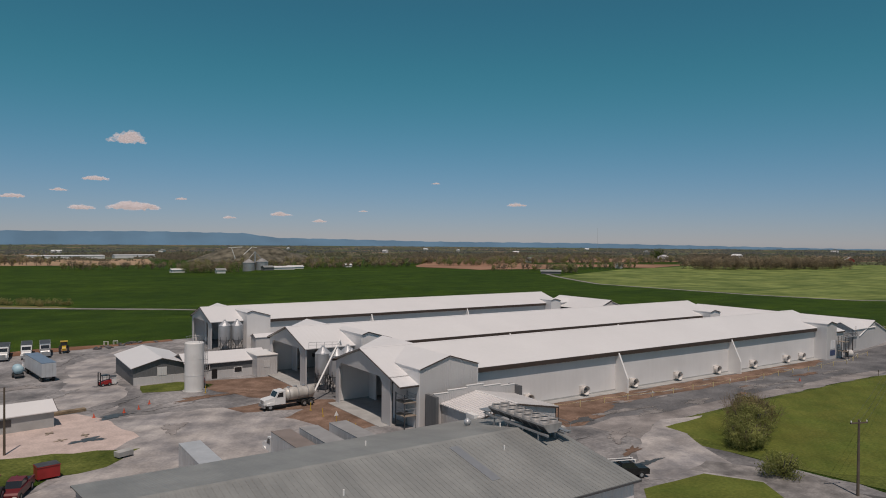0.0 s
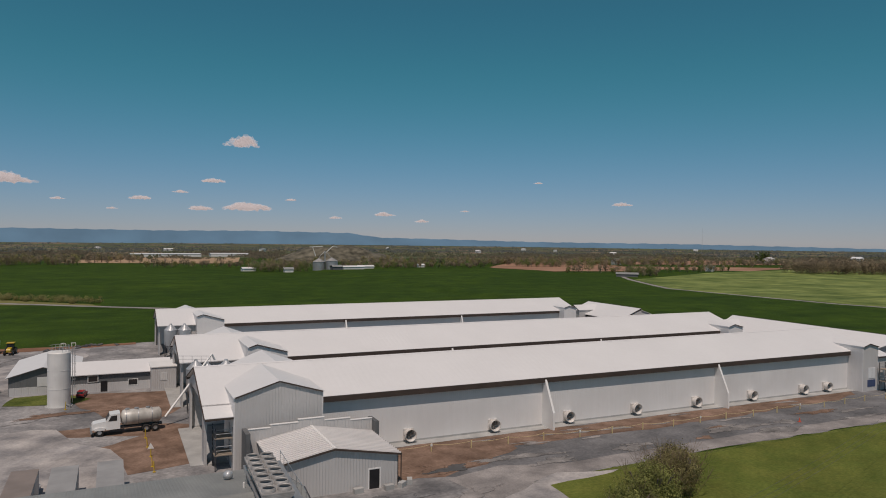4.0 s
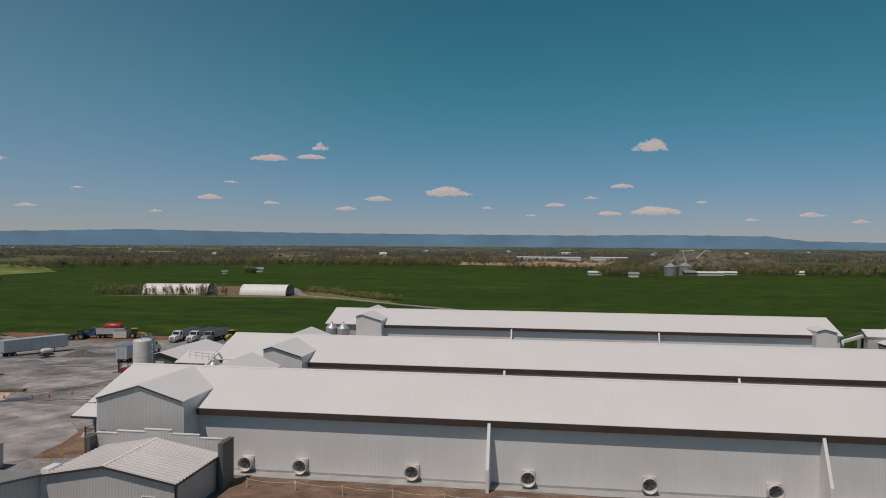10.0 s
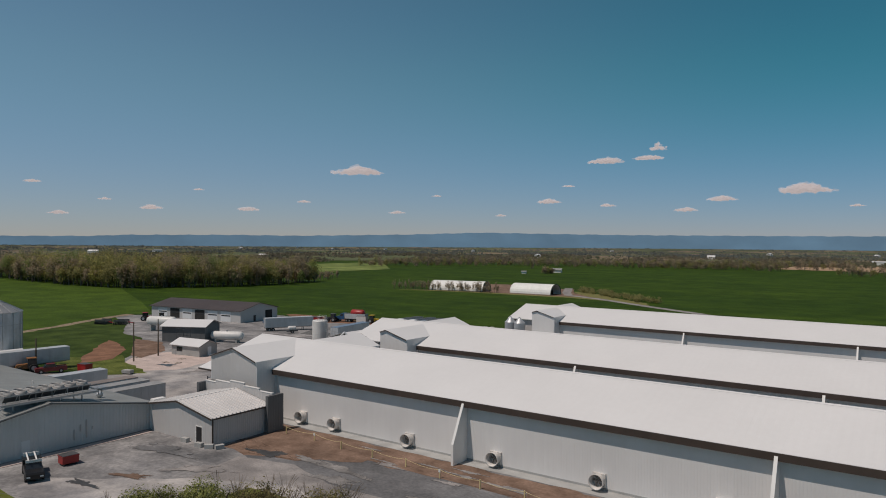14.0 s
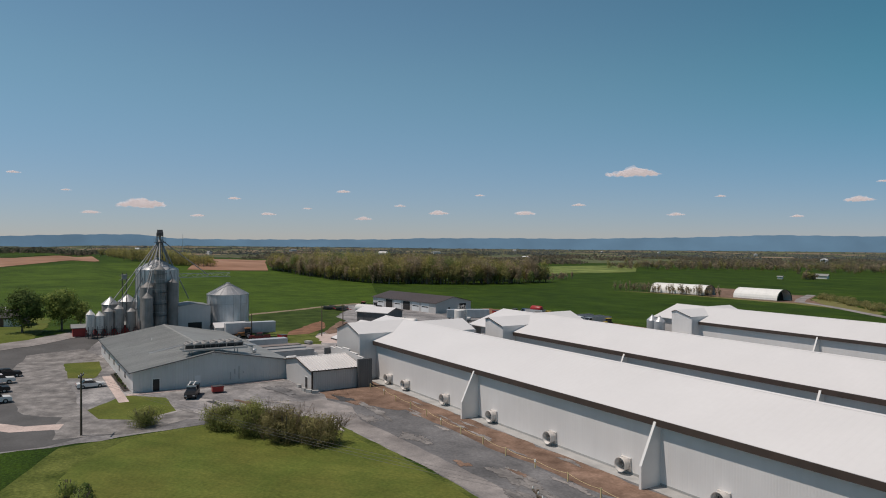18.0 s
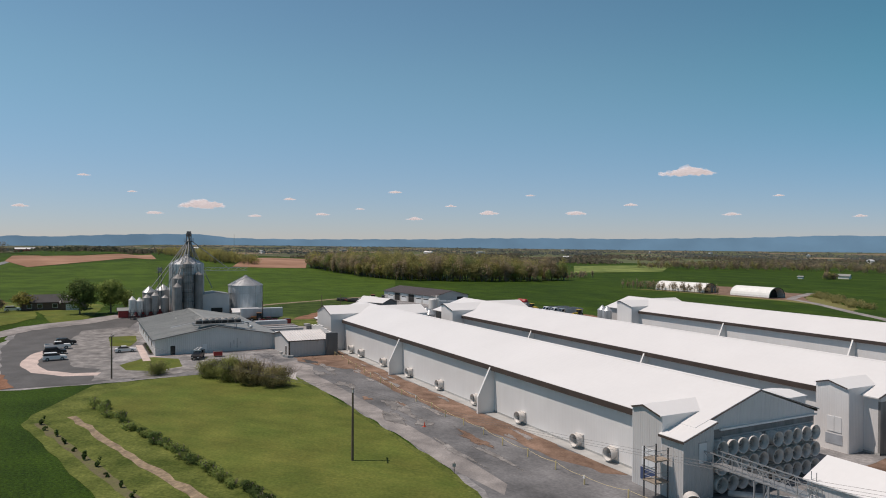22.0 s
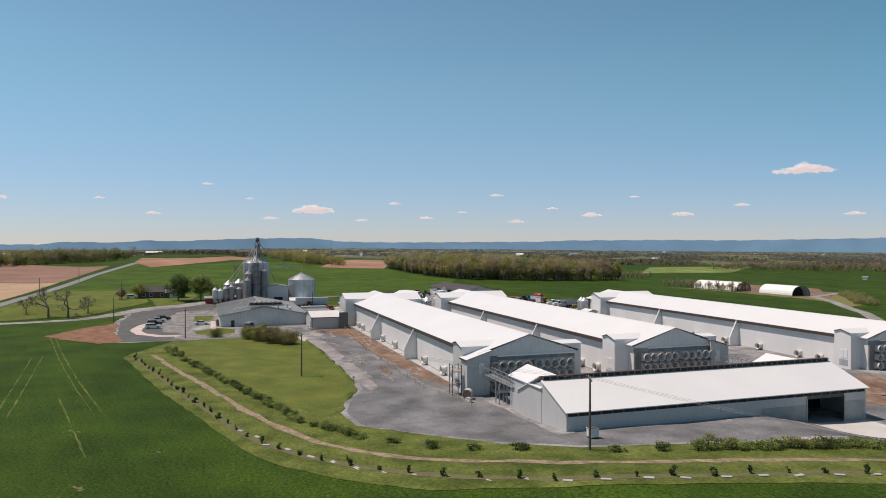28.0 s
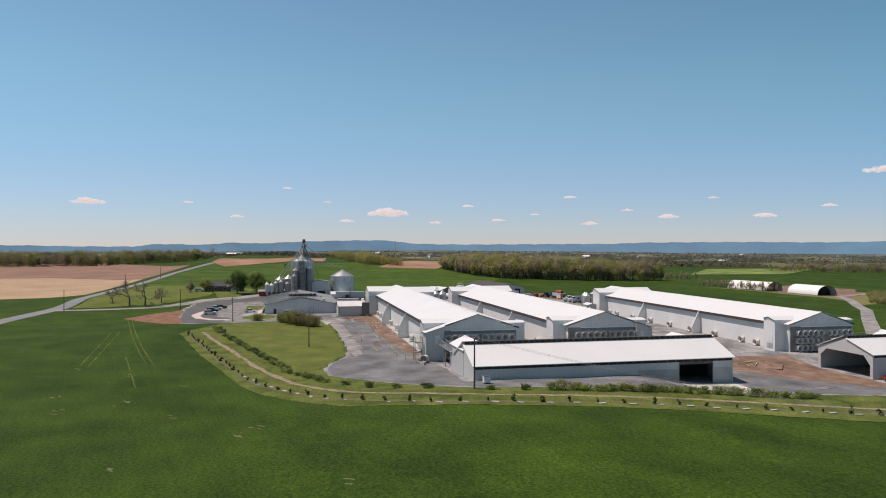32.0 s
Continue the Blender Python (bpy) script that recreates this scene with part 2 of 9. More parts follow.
mottle(M_LAWN, 9, 6, (0.82, 0.9, 0.8), (1.25, 1.08, 1.1), 0.8)
mottle(M_LAWN, 0.4, 3, (0.72, 0.76, 0.7), (1.18, 1.13, 1.1), 0.6)
M_ASPH = material("asphalt", (0.152, 0.154, 0.160), 0.85, vary=0.28, scale=7, tint=(0.200, 0.200, 0.206), fine=0.35, fine_scale=3, bump=0.01, spec=0.3)
M_GRAVEL = material("pale_gravel", (0.33, 0.31, 0.30), 0.9, vary=0.3, scale=7, fine=0.35, fine_scale=5, bump=0.02, spec=0.2)
M_YARD = material("yard_gravel", (0.212, 0.214, 0.220), 0.9, vary=0.28, scale=9, tint=(0.34, 0.334, 0.333), fine=0.35, fine_scale=0.7, bump=0.03, spec=0.2)
M_DUST = material("dusty_gravel", (0.45, 0.428, 0.416), 0.9, vary=0.28, scale=6, fine=0.3, fine_scale=3, bump=0.02, spec=0.2)
bands(M_DUST, 60, 22.0, 1.6, (0.82, 0.82, 0.83), (1.08, 1.07, 1.06), 0.6)
mottle(M_DUST, 5, 7, (0.52, 0.54, 0.58), (1.16, 1.14, 1.12), 0.85)
mottle(M_ASPH, 4, 7, (0.8, 0.8, 0.81), (1.16, 1.15, 1.14), 0.7)
mottle(M_ASPH, 0.5, 4, (0.75, 0.75, 0.75), (1.15, 1.14, 1.13), 0.6)
mottle(M_YARD, 3, 7, (0.72, 0.72, 0.74), (1.25, 1.22, 1.2), 0.7)
mottle(M_YARD, 0.5, 4, (0.72, 0.72, 0.72), (1.18, 1.16, 1.15), 0.7)
mottle(M_GRAVEL, 3, 7, (0.7, 0.7, 0.71), (1.15, 1.13, 1.12), 0.8)
M_WORN = material("worn_asphalt", (0.23, 0.22, 0.213), 0.88, vary=0.3, scale=3, tint=(0.29, 0.275, 0.265), fine=0.35, fine_scale=4, spec=0.3)
M_PALE = material("pale_concrete", (0.55, 0.53, 0.50), 0.85, vary=0.1, scale=4, fine=0.15, fine_scale=3)
M_PINK = material("pinkish_stone", (0.62, 0.50, 0.455), 0.9, vary=0.2, scale=3, fine=0.35, fine_scale=4, bump=0.03)
M_MULCH = material("dark_mulch", (0.045, 0.035, 0.028), 0.95, vary=0.3, scale=1, fine=0.4, fine_scale=6)
M_WET = material("wet_gravel", (0.075, 0.075, 0.075), 0.35, vary=0.2, scale=1.5)
M_REDSOIL = material("red_clay_soil", (0.27, 0.145, 0.095), 0.95, vary=0.3, scale=3, fine=0.4, fine_scale=2.5, bump=0.04, spec=0.1)
M_STRAW = material("dry_straw_soil", (0.15, 0.15, 0.06), 0.95, vary=0.3, scale=0.6, fine=0.4, fine_scale=6)
M_BED = material("grassy_mulch", (0.205, 0.170, 0.115), 0.95, vary=0.3, scale=1.5, tint=(0.13, 0.135, 0.055), fine=0.4, fine_scale=3, spec=0.1)
M_STRAWG = material("dry_grass", (0.27, 0.235, 0.105), 0.95, vary=0.3, scale=3, tint=(0.18, 0.185, 0.065), fine=0.4, fine_scale=2.5, spec=0.1)
M_SOIL2 = material("dry_dirt", (0.305, 0.238, 0.160), 0.95, vary=0.35, scale=2, fine=0.4, fine_scale=3, bump=0.04)
M_VERGE = material("rough_grass", (0.098, 0.138, 0.030), 0.95, vary=0.3, scale=5, tint=(0.150, 0.172, 0.048), fine=0.5, fine_scale=2.0, bump=0.08, spec=0.1)
M_BANK = material("bank_grass", (0.042, 0.074, 0.015), 0.95, vary=0.3, scale=6, tint=(0.062, 0.095, 0.021), fine=0.5, fine_scale=2.0, bump=0.06, spec=0.1)
M_DRIVE = material("dark_drive_asphalt", (0.115, 0.113, 0.113), 0.85, vary=0.2, scale=5, fine=0.3, fine_scale=3, spec=0.3)
M_ROAD = material("road_asphalt", (0.20, 0.20, 0.205), 0.85, vary=0.12, scale=12, fine=0.2, fine_scale=2)
M_TAN = material("tan_field", (0.42, 0.29, 0.19), 0.95, vary=0.14, scale=25, fine=0.2, fine_scale=0.5, spec=0.1)
M_BROWNF = material("ploughed_field", (0.27, 0.165, 0.125), 0.95, vary=0.15, scale=25, fine=0.25, fine_scale=0.5, spec=0.1)
M_SOIL = material("red_brown_soil", (0.262, 0.176, 0.132), 0.95, vary=0.3, scale=5, fine=0.4, fine_scale=3, bump=0.05, spec=0.1)
mottle(M_SOIL, 2.5, 7, (0.66, 0.63, 0.62), (1.2, 1.2, 1.22), 0.8)
mottle(M_WORN, 1.5, 6, (0.7, 0.7, 0.71), (1.15, 1.15, 1.15), 0.8)
mottle(M_VERGE, 0.4, 3, (0.6, 0.65, 0.55), (1.2, 1.15, 1.1), 0.7)
mottle(M_SOIL2, 0.8, 5, (0.65, 0.62, 0.6), (1.25, 1.2, 1.15), 0.8)
# Distance haze is put into this blue, plus a faint blue glow
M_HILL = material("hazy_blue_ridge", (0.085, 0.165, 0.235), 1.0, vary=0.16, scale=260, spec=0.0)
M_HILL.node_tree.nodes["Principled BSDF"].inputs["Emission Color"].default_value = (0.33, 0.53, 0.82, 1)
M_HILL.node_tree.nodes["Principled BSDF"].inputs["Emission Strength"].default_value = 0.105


# ---- mesh helpers ----
def part(name, bm, mat, parent=None, label="", smooth=False):
    me = bpy.data.meshes.new(name)
    bm.to_mesh(me)
    bm.free()
    me.materials.append(mat)
    if smooth:
        for p in me.polygons:
            p.use_smooth = True
    ob = new(name, me)
    if parent:
        ob.parent = parent
    if label:
        tagged(ob, label=label)
    return ob


def thing(name, x, y, z, turn=0.0, label="", category="", group="", kind=""):
    ob = new(name)
    ob.empty_display_size = 0.1
    ob.matrix_basis = pose(x, y, z, 0, 0, turn)
    return tagged(ob, label, category, group, kind)


def box(bm, x0, x1, y0, y1, z0, z1):
    vs = [bm.verts.new((x, y, z)) for z in (z0, z1) for x, y in ((x0, y0), (x1, y0), (x1, y1), (x0, y1))]
    for f in ((3, 2, 1, 0), (4, 5, 6, 7), (0, 1, 5, 4), (1, 2, 6, 5), (2, 3, 7, 6), (3, 0, 4, 7)):
        bm.faces.new([vs[i] for i in f])
    return bm


def boxes(*rows):
    bm = bmesh.new()
    for r in rows:
        box(bm, *r)
    return bm


def prism(profile, axis, a, b, bm=None):
    """A closed profile pushed from a to b along an axis; the profile gives the two other coordinates in order."""
    bm = bm or bmesh.new()

    def at(p, v):
        q = list(p)
        q.insert("xyz".index(axis), v)
        return q
    lo = [bm.verts.new(at(p, a)) for p in profile]
    hi = [bm.verts.new(at(p, b)) for p in profile]
    n = len(profile)
    bm.faces.new(lo)
    bm.faces.new(hi[::-1])
    for i in range(n):
        bm.faces.new((lo[i], hi[i], hi[(i + 1) % n], lo[(i + 1) % n]))
    bmesh.ops.recalc_face_normals(bm, faces=bm.faces)
    return bm


def lathe(profile, n=24, bm=None, at=(0, 0, 0), turn=None):
    """Turns (radius, z) pairs round z; turn is an optional matrix put on the result."""
    bm = bm or bmesh.new()
    m = Matrix.Translation(at) @ (turn or Matrix())
    rings = []
    for r, z in profile:
        if r < 1e-4:
            rings.append([bm.verts.new(m @ Vector((0, 0, z)))])
        else:
            rings.append([bm.verts.new(m @ Vector((r * math.cos(k * math.tau / n), r * math.sin(k * math.tau / n), z))) for k in range(n)])
    for a, b in zip(rings, rings[1:]):
        for k in range(n):
            j = (k + 1) % n
            if len(a) == 1 and len(b) == 1:
                continue
            if len(a) == 1:
                bm.faces.new((a[0], b[k], b[j]))
            elif len(b) == 1:
                bm.faces.new((a[k], b[0], a[j]))
            else:
                bm.faces.new((a[k], b[k], b[j], a[j]))
    return bm


def tube(bm, a, b, r, n=6):
    a, b = Vector(a), Vector(b)
    q = (b - a).to_track_quat("Z", "Y").to_matrix().to_4x4()
    return lathe([(0, 0), (r, 0), (r, (b - a).length), (0, (b - a).length)], n, bm, a, q)


def beam(bm, a, b, w, d=None):
    """A square bar from a to b."""
    a, b, d = Vector(a), Vector(b), d or w
    m = Matrix.Translation(a) @ (b - a).to_track_quat("Z", "Y").to_matrix().to_4x4()
    n = (b - a).length
    vs = [bm.verts.new(m @ Vector(p)) for p in ((-w / 2, -d / 2, 0), (w / 2, -d / 2, 0), (w / 2, d / 2, 0), (-w / 2, d / 2, 0),
                                                (-w / 2, -d / 2, n), (w / 2, -d / 2, n), (w / 2, d / 2, n), (-w / 2, d / 2, n))]
    for f in ((3, 2, 1, 0), (4, 5, 6, 7), (0, 1, 5, 4), (1, 2, 6, 5), (2, 3, 7, 6), (3, 0, 4, 7)):
        bm.faces.new([vs[i] for i in f])
    return bm


# ---- ground ----
def ss(a, b, v):
    u = min(1.0, max(0.0, (v - a) / (b - a)))
    return u * u * (3 - 2 * u)


def rise(x, y):
    """Height of the ground."""
    east, out = ss(172, 190, x), ss(208, 226, x)
    z = 2.3 * ss(180, 222, x) * ss(55, 90, y) * (1 - ss(105, 150, y) * (1 - 0.5 * out))
    z -= 1.35 * ss(105, 148, y) * east * (1 - out) + 1.3 * ss(130, 190, y) * (1 - east * (1 - out))
    z += 1.25 * ss(112, 131, y) * (1 - ss(131.5, 139, y)) * ss(192, 200, x) * (1 - ss(212, 224, x))
    z -= 1.3 * ss(155, 186, y) * ss(172, 184, x) * (1 - ss(208, 228, x)) * (1 - ss(225, 260, y))
    z -= 2.2 * ss(200, 420, y) + 14 * ss(500, 3200, y)
    z += 3.0 * ss(8, -28, x) * (1 - ss(74, 104, y)) * ss(-60, -10, y)
    z += 8 * ss(-90, -560, x) * (1 - ss(170, 430, y)) * (1 - ss(-650, -2600, x) * 2.4)
    return z


def lattice(lo, hi, a, b, step):
    vals = [a + step * i for i in range(int((b - a) / step) + 1)]
    d, v = step, vals[-1]
    while v < hi:
        d *= 1.22
        v = min(hi, v + d)
        vals.append(v)
    d, v = step, vals[0]
    while v > lo:
        d *= 1.22
        v = max(lo, v - d)
        vals.insert(0, v)
    return vals


XS, YS = lattice(-4700, 4900, -130, 330, 5), lattice(-4600, 4700, -65, 240, 5)


def ground_sheet():
    verts = [(x, y, rise(x, y)) for y in YS for x in XS]
    n = len(XS)
    faces = [f for j in range(len(YS) - 1) for i in range(n - 1) for a in (j * n + i,) for f in ((a, a + 1, a + n + 1), (a, a + n + 1, a + n))]
    me = bpy.data.meshes.new("ground")
    me.from_pydata(verts, [], faces)
    me.materials.append(M_FIELD)
    for p in me.polygons:
        p.use_smooth = True
    return tagged(new("ground", me), "dark green crop field rolling to the horizon", "field", kind="structure")


ground_sheet()


LAYERS = []


def cell(vals, v):
    lo, hi = 0, len(vals) - 2
    while lo < hi:
        mid = (lo + hi + 1) // 2
        if vals[mid] <= v:
            lo = mid
        else:
            hi = mid - 1
    return lo, (v - vals[lo]) / (vals[lo + 1] - vals[lo])


@functools.lru_cache(maxsize=None)
def node_height(i, j):
    return rise(XS[i], YS[j])


def ground_z(x, y):
    """Height of the ground sheet itself, on its triangles."""
    (i, u), (j, v) = cell(XS, x), cell(YS, y)
    a, c = node_height(i, j), node_height(i + 1, j + 1)
    if u >= v:
        b = node_height(i + 1, j)
        return a + (b - a) * u + (c - b) * v
    b = node_height(i, j + 1)
    return a + (b - a) * v + (c - b) * u


def drape(name, outline, lift, mat, label, category, wobble=0.0, kind="structure", soft=None):
    """A sheet laid over the ground inside an outline, cut on the ground's own lattice."""
    rnd = random.Random(name + str(len(outline)))
    LAYERS.append(name)
    lift += 0.006 * len(LAYERS)
    pts = []
    for (x0, y0), (x1, y1) in zip(outline, outline[1:] + outline[:1]):
        k = max(1, int(math.hypot(x1 - x0, y1 - y0) / 2.5)) if wobble else 1
        for i in range(k):
            u = i / k
            dx, dy = (rnd.uniform(-wobble, wobble), rnd.uniform(-wobble, wobble)) if i else (0, 0)
            pts.append((x0 + (x1 - x0) * u + dx, y0 + (y1 - y0) * u + dy))
    bm = bmesh.new()
    flat = [Vector((x, y, 0)) for x, y in pts]
    edge = bm.verts.layers.float.new("edge")
    corner = [bm.verts.new(p) for p in flat]
    for a, b, c in geometry.tessellate_polygon([flat]):
        bm.faces.new((corner[a], corner[b], corner[c]))
    soft = soft or (0.12 if not wobble else 0.6 if wobble < 0.3 else 1.0)
    bmesh.ops.inset_region(bm, faces=bm.faces[:], thickness=soft, use_boundary=True, use_even_offset=False)
    for v in bm.verts:
        v[edge] = 0.0 if v.is_boundary else 1.0
    for axis, vals in ((0, XS), (1, YS)):
        lo, hi = min(p[axis] for p in pts), max(p[axis] for p in pts)
        for v in vals:
            if lo < v < hi:
                co, no = [0, 0, 0], [0, 0, 0]
                co[axis], no[axis] = v, 1
                bmesh.ops.bisect_plane(bm, geom=bm.verts[:] + bm.edges[:] + bm.faces[:], plane_co=co, plane_no=no)
    bm.normal_update()
    for f in bm.faces:
        if f.normal.z < 0:
            f.normal_flip()
    bmesh.ops.delete(bm, geom=[f for f in bm.faces if f.calc_area() < 1e-5], context="FACES_ONLY")
    for v in bm.verts:
        v.co.z = ground_z(v.co.x, v.co.y) + 0.015 + 0.3 * max(0.0, lift)
    for f in bm.faces:
        f.smooth = True
    bm.normal_update()
    return tagged(part(name, bm, feathered(mat, max(0.25, min(6.0, soft)))), label, category, kind=kind)


def ribbon(name, line, width, lift, mat, label, category, wobble=0.0, soft=None):
    """A strip of even width along a line on the ground."""
    left, right = [], []
    for i, (x, y) in enumerate(line):
        (ax, ay), (bx, by) = line[max(0, i - 1)], line[min(len(line) - 1, i + 1)]
        d = math.hypot(bx - ax, by - ay)
        nx, ny = -(by - ay) / d * width / 2, (bx - ax) / d * width / 2
        left.append((x + nx, y + ny))
        right.append((x - nx, y - ny))
    return drape(name, left + right[::-1], lift, mat, label, category, wobble, soft=soft or min(width * 0.35, 0.5))


YARD_EDGE = [(74.8, 74.8), (96, 76), (117.9, 76.7), (147.4, 76.5), (158.8, 75.6), (168, 71.5), (176.1, 69.2), (184.9, 69.8), (193.9, 77.3), (204.9, 84.8),
             (211.3, 93.1), (214.8, 106.4), (216.5, 118), (219, 135), (224, 150), (228, 175)]
VERGE_EDGE = [(79.5, 40), (100, 31), (105.7, 29.9), (150.5, 40.9), (173.3, 47.8), (191.8, 53), (199.8, 56.6), (208.1, 62.6), (217.6, 71.5), (224, 84), (232, 111),
              (238, 129), (244, 148), (252, 176)]
SHRUB_LINE = [(106, 32.1), (128.9, 38.3), (148.8, 43.6), (168.2, 48.9), (182.3, 53), (189.7, 55.6), (198.6, 61.1), (205.6, 66.2), (209.1, 69.4), (215.8, 76), (221.3, 83.6),
              (225.9, 99.1), (228.5, 110), (232, 124), (237, 142), (243, 165)]
PATH_LINE = [(103.8, 36.4), (128.4, 42.9), (150.7, 49.5), (171, 55), (180.7, 58.3), (191.5, 62.7), (198.1, 66.9), (204.1, 71.6), (210.3, 78.1), (216.5, 87),
             (220, 97), (224, 112), (227.5, 126.9), (233, 145), (240, 168)]
HEDGE_LINE = [(99.1, 39.2), (108.4, 42.2), (134.7, 49.6), (143.1, 52.1), (164.4, 58.1), (175.3, 60.8), (181.4, 62.9), (190, 67.8), (199, 73.1), (205, 79), (210, 86),
              (214.8, 95.7), (217.8, 106), (220, 118), (223, 132), (228, 150)]
drape("yard", [(78, 22), (78.8, 39), (77, 58.7)] + YARD_EDGE + [(226, 216), (188, 222), (176, 214), (44, 216), (20, 211), (3, 214), (-20, 206), (-45, 201), (-62, 202), (-97, 176), (-102, 160),
      (-75, 150), (-50, 133), (-30, 122), (-12, 112), (-6, 104), (4, 101), (-2, 94), (-12, 86), (-36, 98), (-44, 60), (-30, 50), (-18, 45), (-9, 36), (-7, 21), (20, 19), (27, 19), (60, 22)],
      0.03, M_YARD, "worn grey gravel farm yard with pale tracks", "yard", 0.6)
drape("apron", [(79, 76.5), (96, 77), (117.9, 77.5), (147.4, 77.4), (158.8, 76.5), (168, 72.5), (176.1, 70.2), (184.9, 70.8), (193.9, 78.3), (204.5, 86), (210.3, 93.1), (213.8, 106.4),
      (215.5, 118), (217, 134), (203, 134), (203.2, 94), (182, 95.4), (174, 94), (165, 94), (128, 94), (95, 94), (64, 94), (64, 84), (72, 80)], 0.06, M_ASPH, "dark grey asphalt apron beside the barn", "pavement", 0.2)
drape("pale_lane", [(76, 66), (79, 75.5), (96, 76.4), (117.9, 76.9), (140, 76.9), (150, 76.6), (161, 77.6), (158.3, 79.7), (140, 80.2), (120, 80.3), (100, 80), (86, 79.6), (78, 82), (70, 80), (72, 70)],
      0.09, M_GRAVEL, "pale dusty gravel lane along the lawn", "lane", 0.12)
drape("soil_strip", [(60, 89.5), (80, 88.2), (103, 88.2), (128, 88.4), (150, 90), (160, 91.6), (162, 94), (60, 94)], 0.09, M_SOIL, "bare red-brown soil strip along the barn", "soil", 0.6)
drape("soil_front", [(27, 120), (36, 121.5), (45, 117), (45, 98), (36, 96), (30, 106), (38, 113), (28, 116)], 0.07, M_SOIL, "red-brown soil in front of the barns", "soil", 0.6)
drape("soil_front_north", [(28, 146), (44.5, 143), (44.5, 128), (40, 120), (33, 126), (29, 136)], 0.07, M_SOIL, "red-brown soil in front of the barns", "soil", 0.6)
drape("soil_back", [(171.5, 119), (181, 118), (182, 150), (190, 176), (187, 187), (173, 187), (172, 150)], 0.07, M_SOIL, "red-brown soil behind the fan end", "soil", 0.7)
drape("footing", [(60, 94.0), (164, 94.0), (164, 95.9), (60, 95.9)], 0.11, M_CONC, "pale concrete strip along the barn wall", "concrete", 0.12)
drape("concrete_pad", [(202.2, 138.6), (202.2, 150.6), (214.2, 150.8), (216.6, 137.4)], 0.12, M_PALE, "clean pale concrete pad before the shed door", "concrete", 0.1)
drape("stone_pad", [(-13, 118), (-4, 128), (6, 129), (10, 121), (12, 110), (7, 104), (-4, 107)], 0.07, M_PINK, "pinkish crushed stone pad", "gravel", 0.5)
ribbon("stone_island", [(68, 41), (66.5, 35.5), (60.5, 30.3), (51.1, 27.9), (44.9, 27.8), (36.2, 29.0), (29.1, 31.6)], 3.2, 0.07, M_PINK, "pinkish gravel strip round the car park", "gravel", 0.2)
drape("car_lot", [(-7, 22.5), (20, 20.5), (60, 23.6), (77.4, 23.4), (78, 38.5), (74, 46), (60, 42), (30, 40), (-2, 50), (-12, 54), (-40, 66), (-30, 52), (-14, 42)], 0.04, M_DRIVE, "dark grey asphalt drive round the car park", "pavement", 0.3)
drape("car_park", [(75, 39.5), (77, 50), (71, 60), (66, 59), (70, 51), (56, 44.5), (31, 44), (28, 50), (10, 54), (-5, 50), (-2, 38), (24, 33.5), (44, 34.4), (57, 36.4), (62, 41.5), (69, 40)], 0.05, M_WORN,
      "pale grey gravel car park", "car park", 0.4)
drape("grass_island", [(10, 44.8), (10.6, 51.7), (22, 51), (30.8, 48.9), (28.8, 44.3)], 0.09, M_LAWN, "small mown grass island", "lawn", 0.2)
drape("grass_corner", [(59.1, 45.1), (52, 50.2), (51, 52.4), (55.9, 57.4), (66.3, 57), (69.6, 51.3), (66, 46)], 0.09, M_LAWN, "small mown grass corner by the drive", "lawn", 0.2)
drape("front_walk", [(30, 50.2), (56, 50.0), (56, 51.6), (30, 51.8)], 0.12, M_PINK, "pale concrete walk along the office wall", "walk")
drape("gable_walk", [(49.9, 52), (51.2, 52), (51.2, 80), (49.9, 80)], 0.12, M_PINK, "pale concrete walk along the gable wall", "walk")
drape("planting_bed", [(28, 51.9), (47, 51.9), (47, 52.9), (28, 52.9)], 0.13, M_MULCH, "dark mulched bed along the wall", "flower bed")
drape("yard_grass", [(18, 140), (28, 137), (31, 141), (26, 147.5), (19, 147)], 0.08, M_VERGE, "rough grass patch beside the white tank", "grass", 0.4)
drape("yard_verge", [(-24, 100), (-6, 96), (6, 98), (11, 104), (6, 106), (-2, 107.5), (-14, 113)], 0.06, M_VERGE, "rough grass verge with bare earth", "grass", 0.6)
# Sheet that paints the sunward hillside brighter than the field
drape("hill_crop", [(-60, 46), (-62, 92), (-75, 114), (-83, 134), (-99, 158), (-106, 178), (-150, 200), (-222, 232), (-310, 214), (-385, 212), (-411, 166), (-500, 148), (-470, 104), (-400, 66), (-369, 29), (-335, 6), (-405, -8), (-257, -21), (-108, -26), (-98, 8), (-70, 30)], -0.3, M_FIELDH, "green crop on the hillside behind the mill, painted sunlit", "field", 0.0, soft=4.0)
drape("bank_grass", [(-73, 113), (-81, 133), (-96, 154), (-75, 149), (-50, 134), (-37.1, 132), (-19.5, 120.9), (-9, 110.5), (-12, 98), (-20, 98), (-46, 98), (-62, 95)], 0.03, M_BANK, "rough dark green grass bank beside the yard", "grass", 0.3)
ribbon("field_track", [(-46, 84), (-60, 93), (-73, 112), (-81, 132), (-97, 156), (-104, 168)], 3.4, 0.03, M_SOIL2, "bare dirt track between the crop and the grass bank", "track", 0.5)
drape("bare_earth", [(-18.5, 105.7), (-40, 124), (-32.6, 122.5), (-20.7, 117.8), (-10.5, 108.5), (-11.1, 101.5)], 0.10, M_REDSOIL, "bare red-brown earth bank", "soil", 0.4)
drape("dirt_pad", [(-36.5, 129.5), (-25.3, 130.5), (-12, 122.8), (-7, 113.5), (-12, 114)], 0.11, M_SOIL, "grey-brown dirt pad by the pump house", "soil", 0.3)
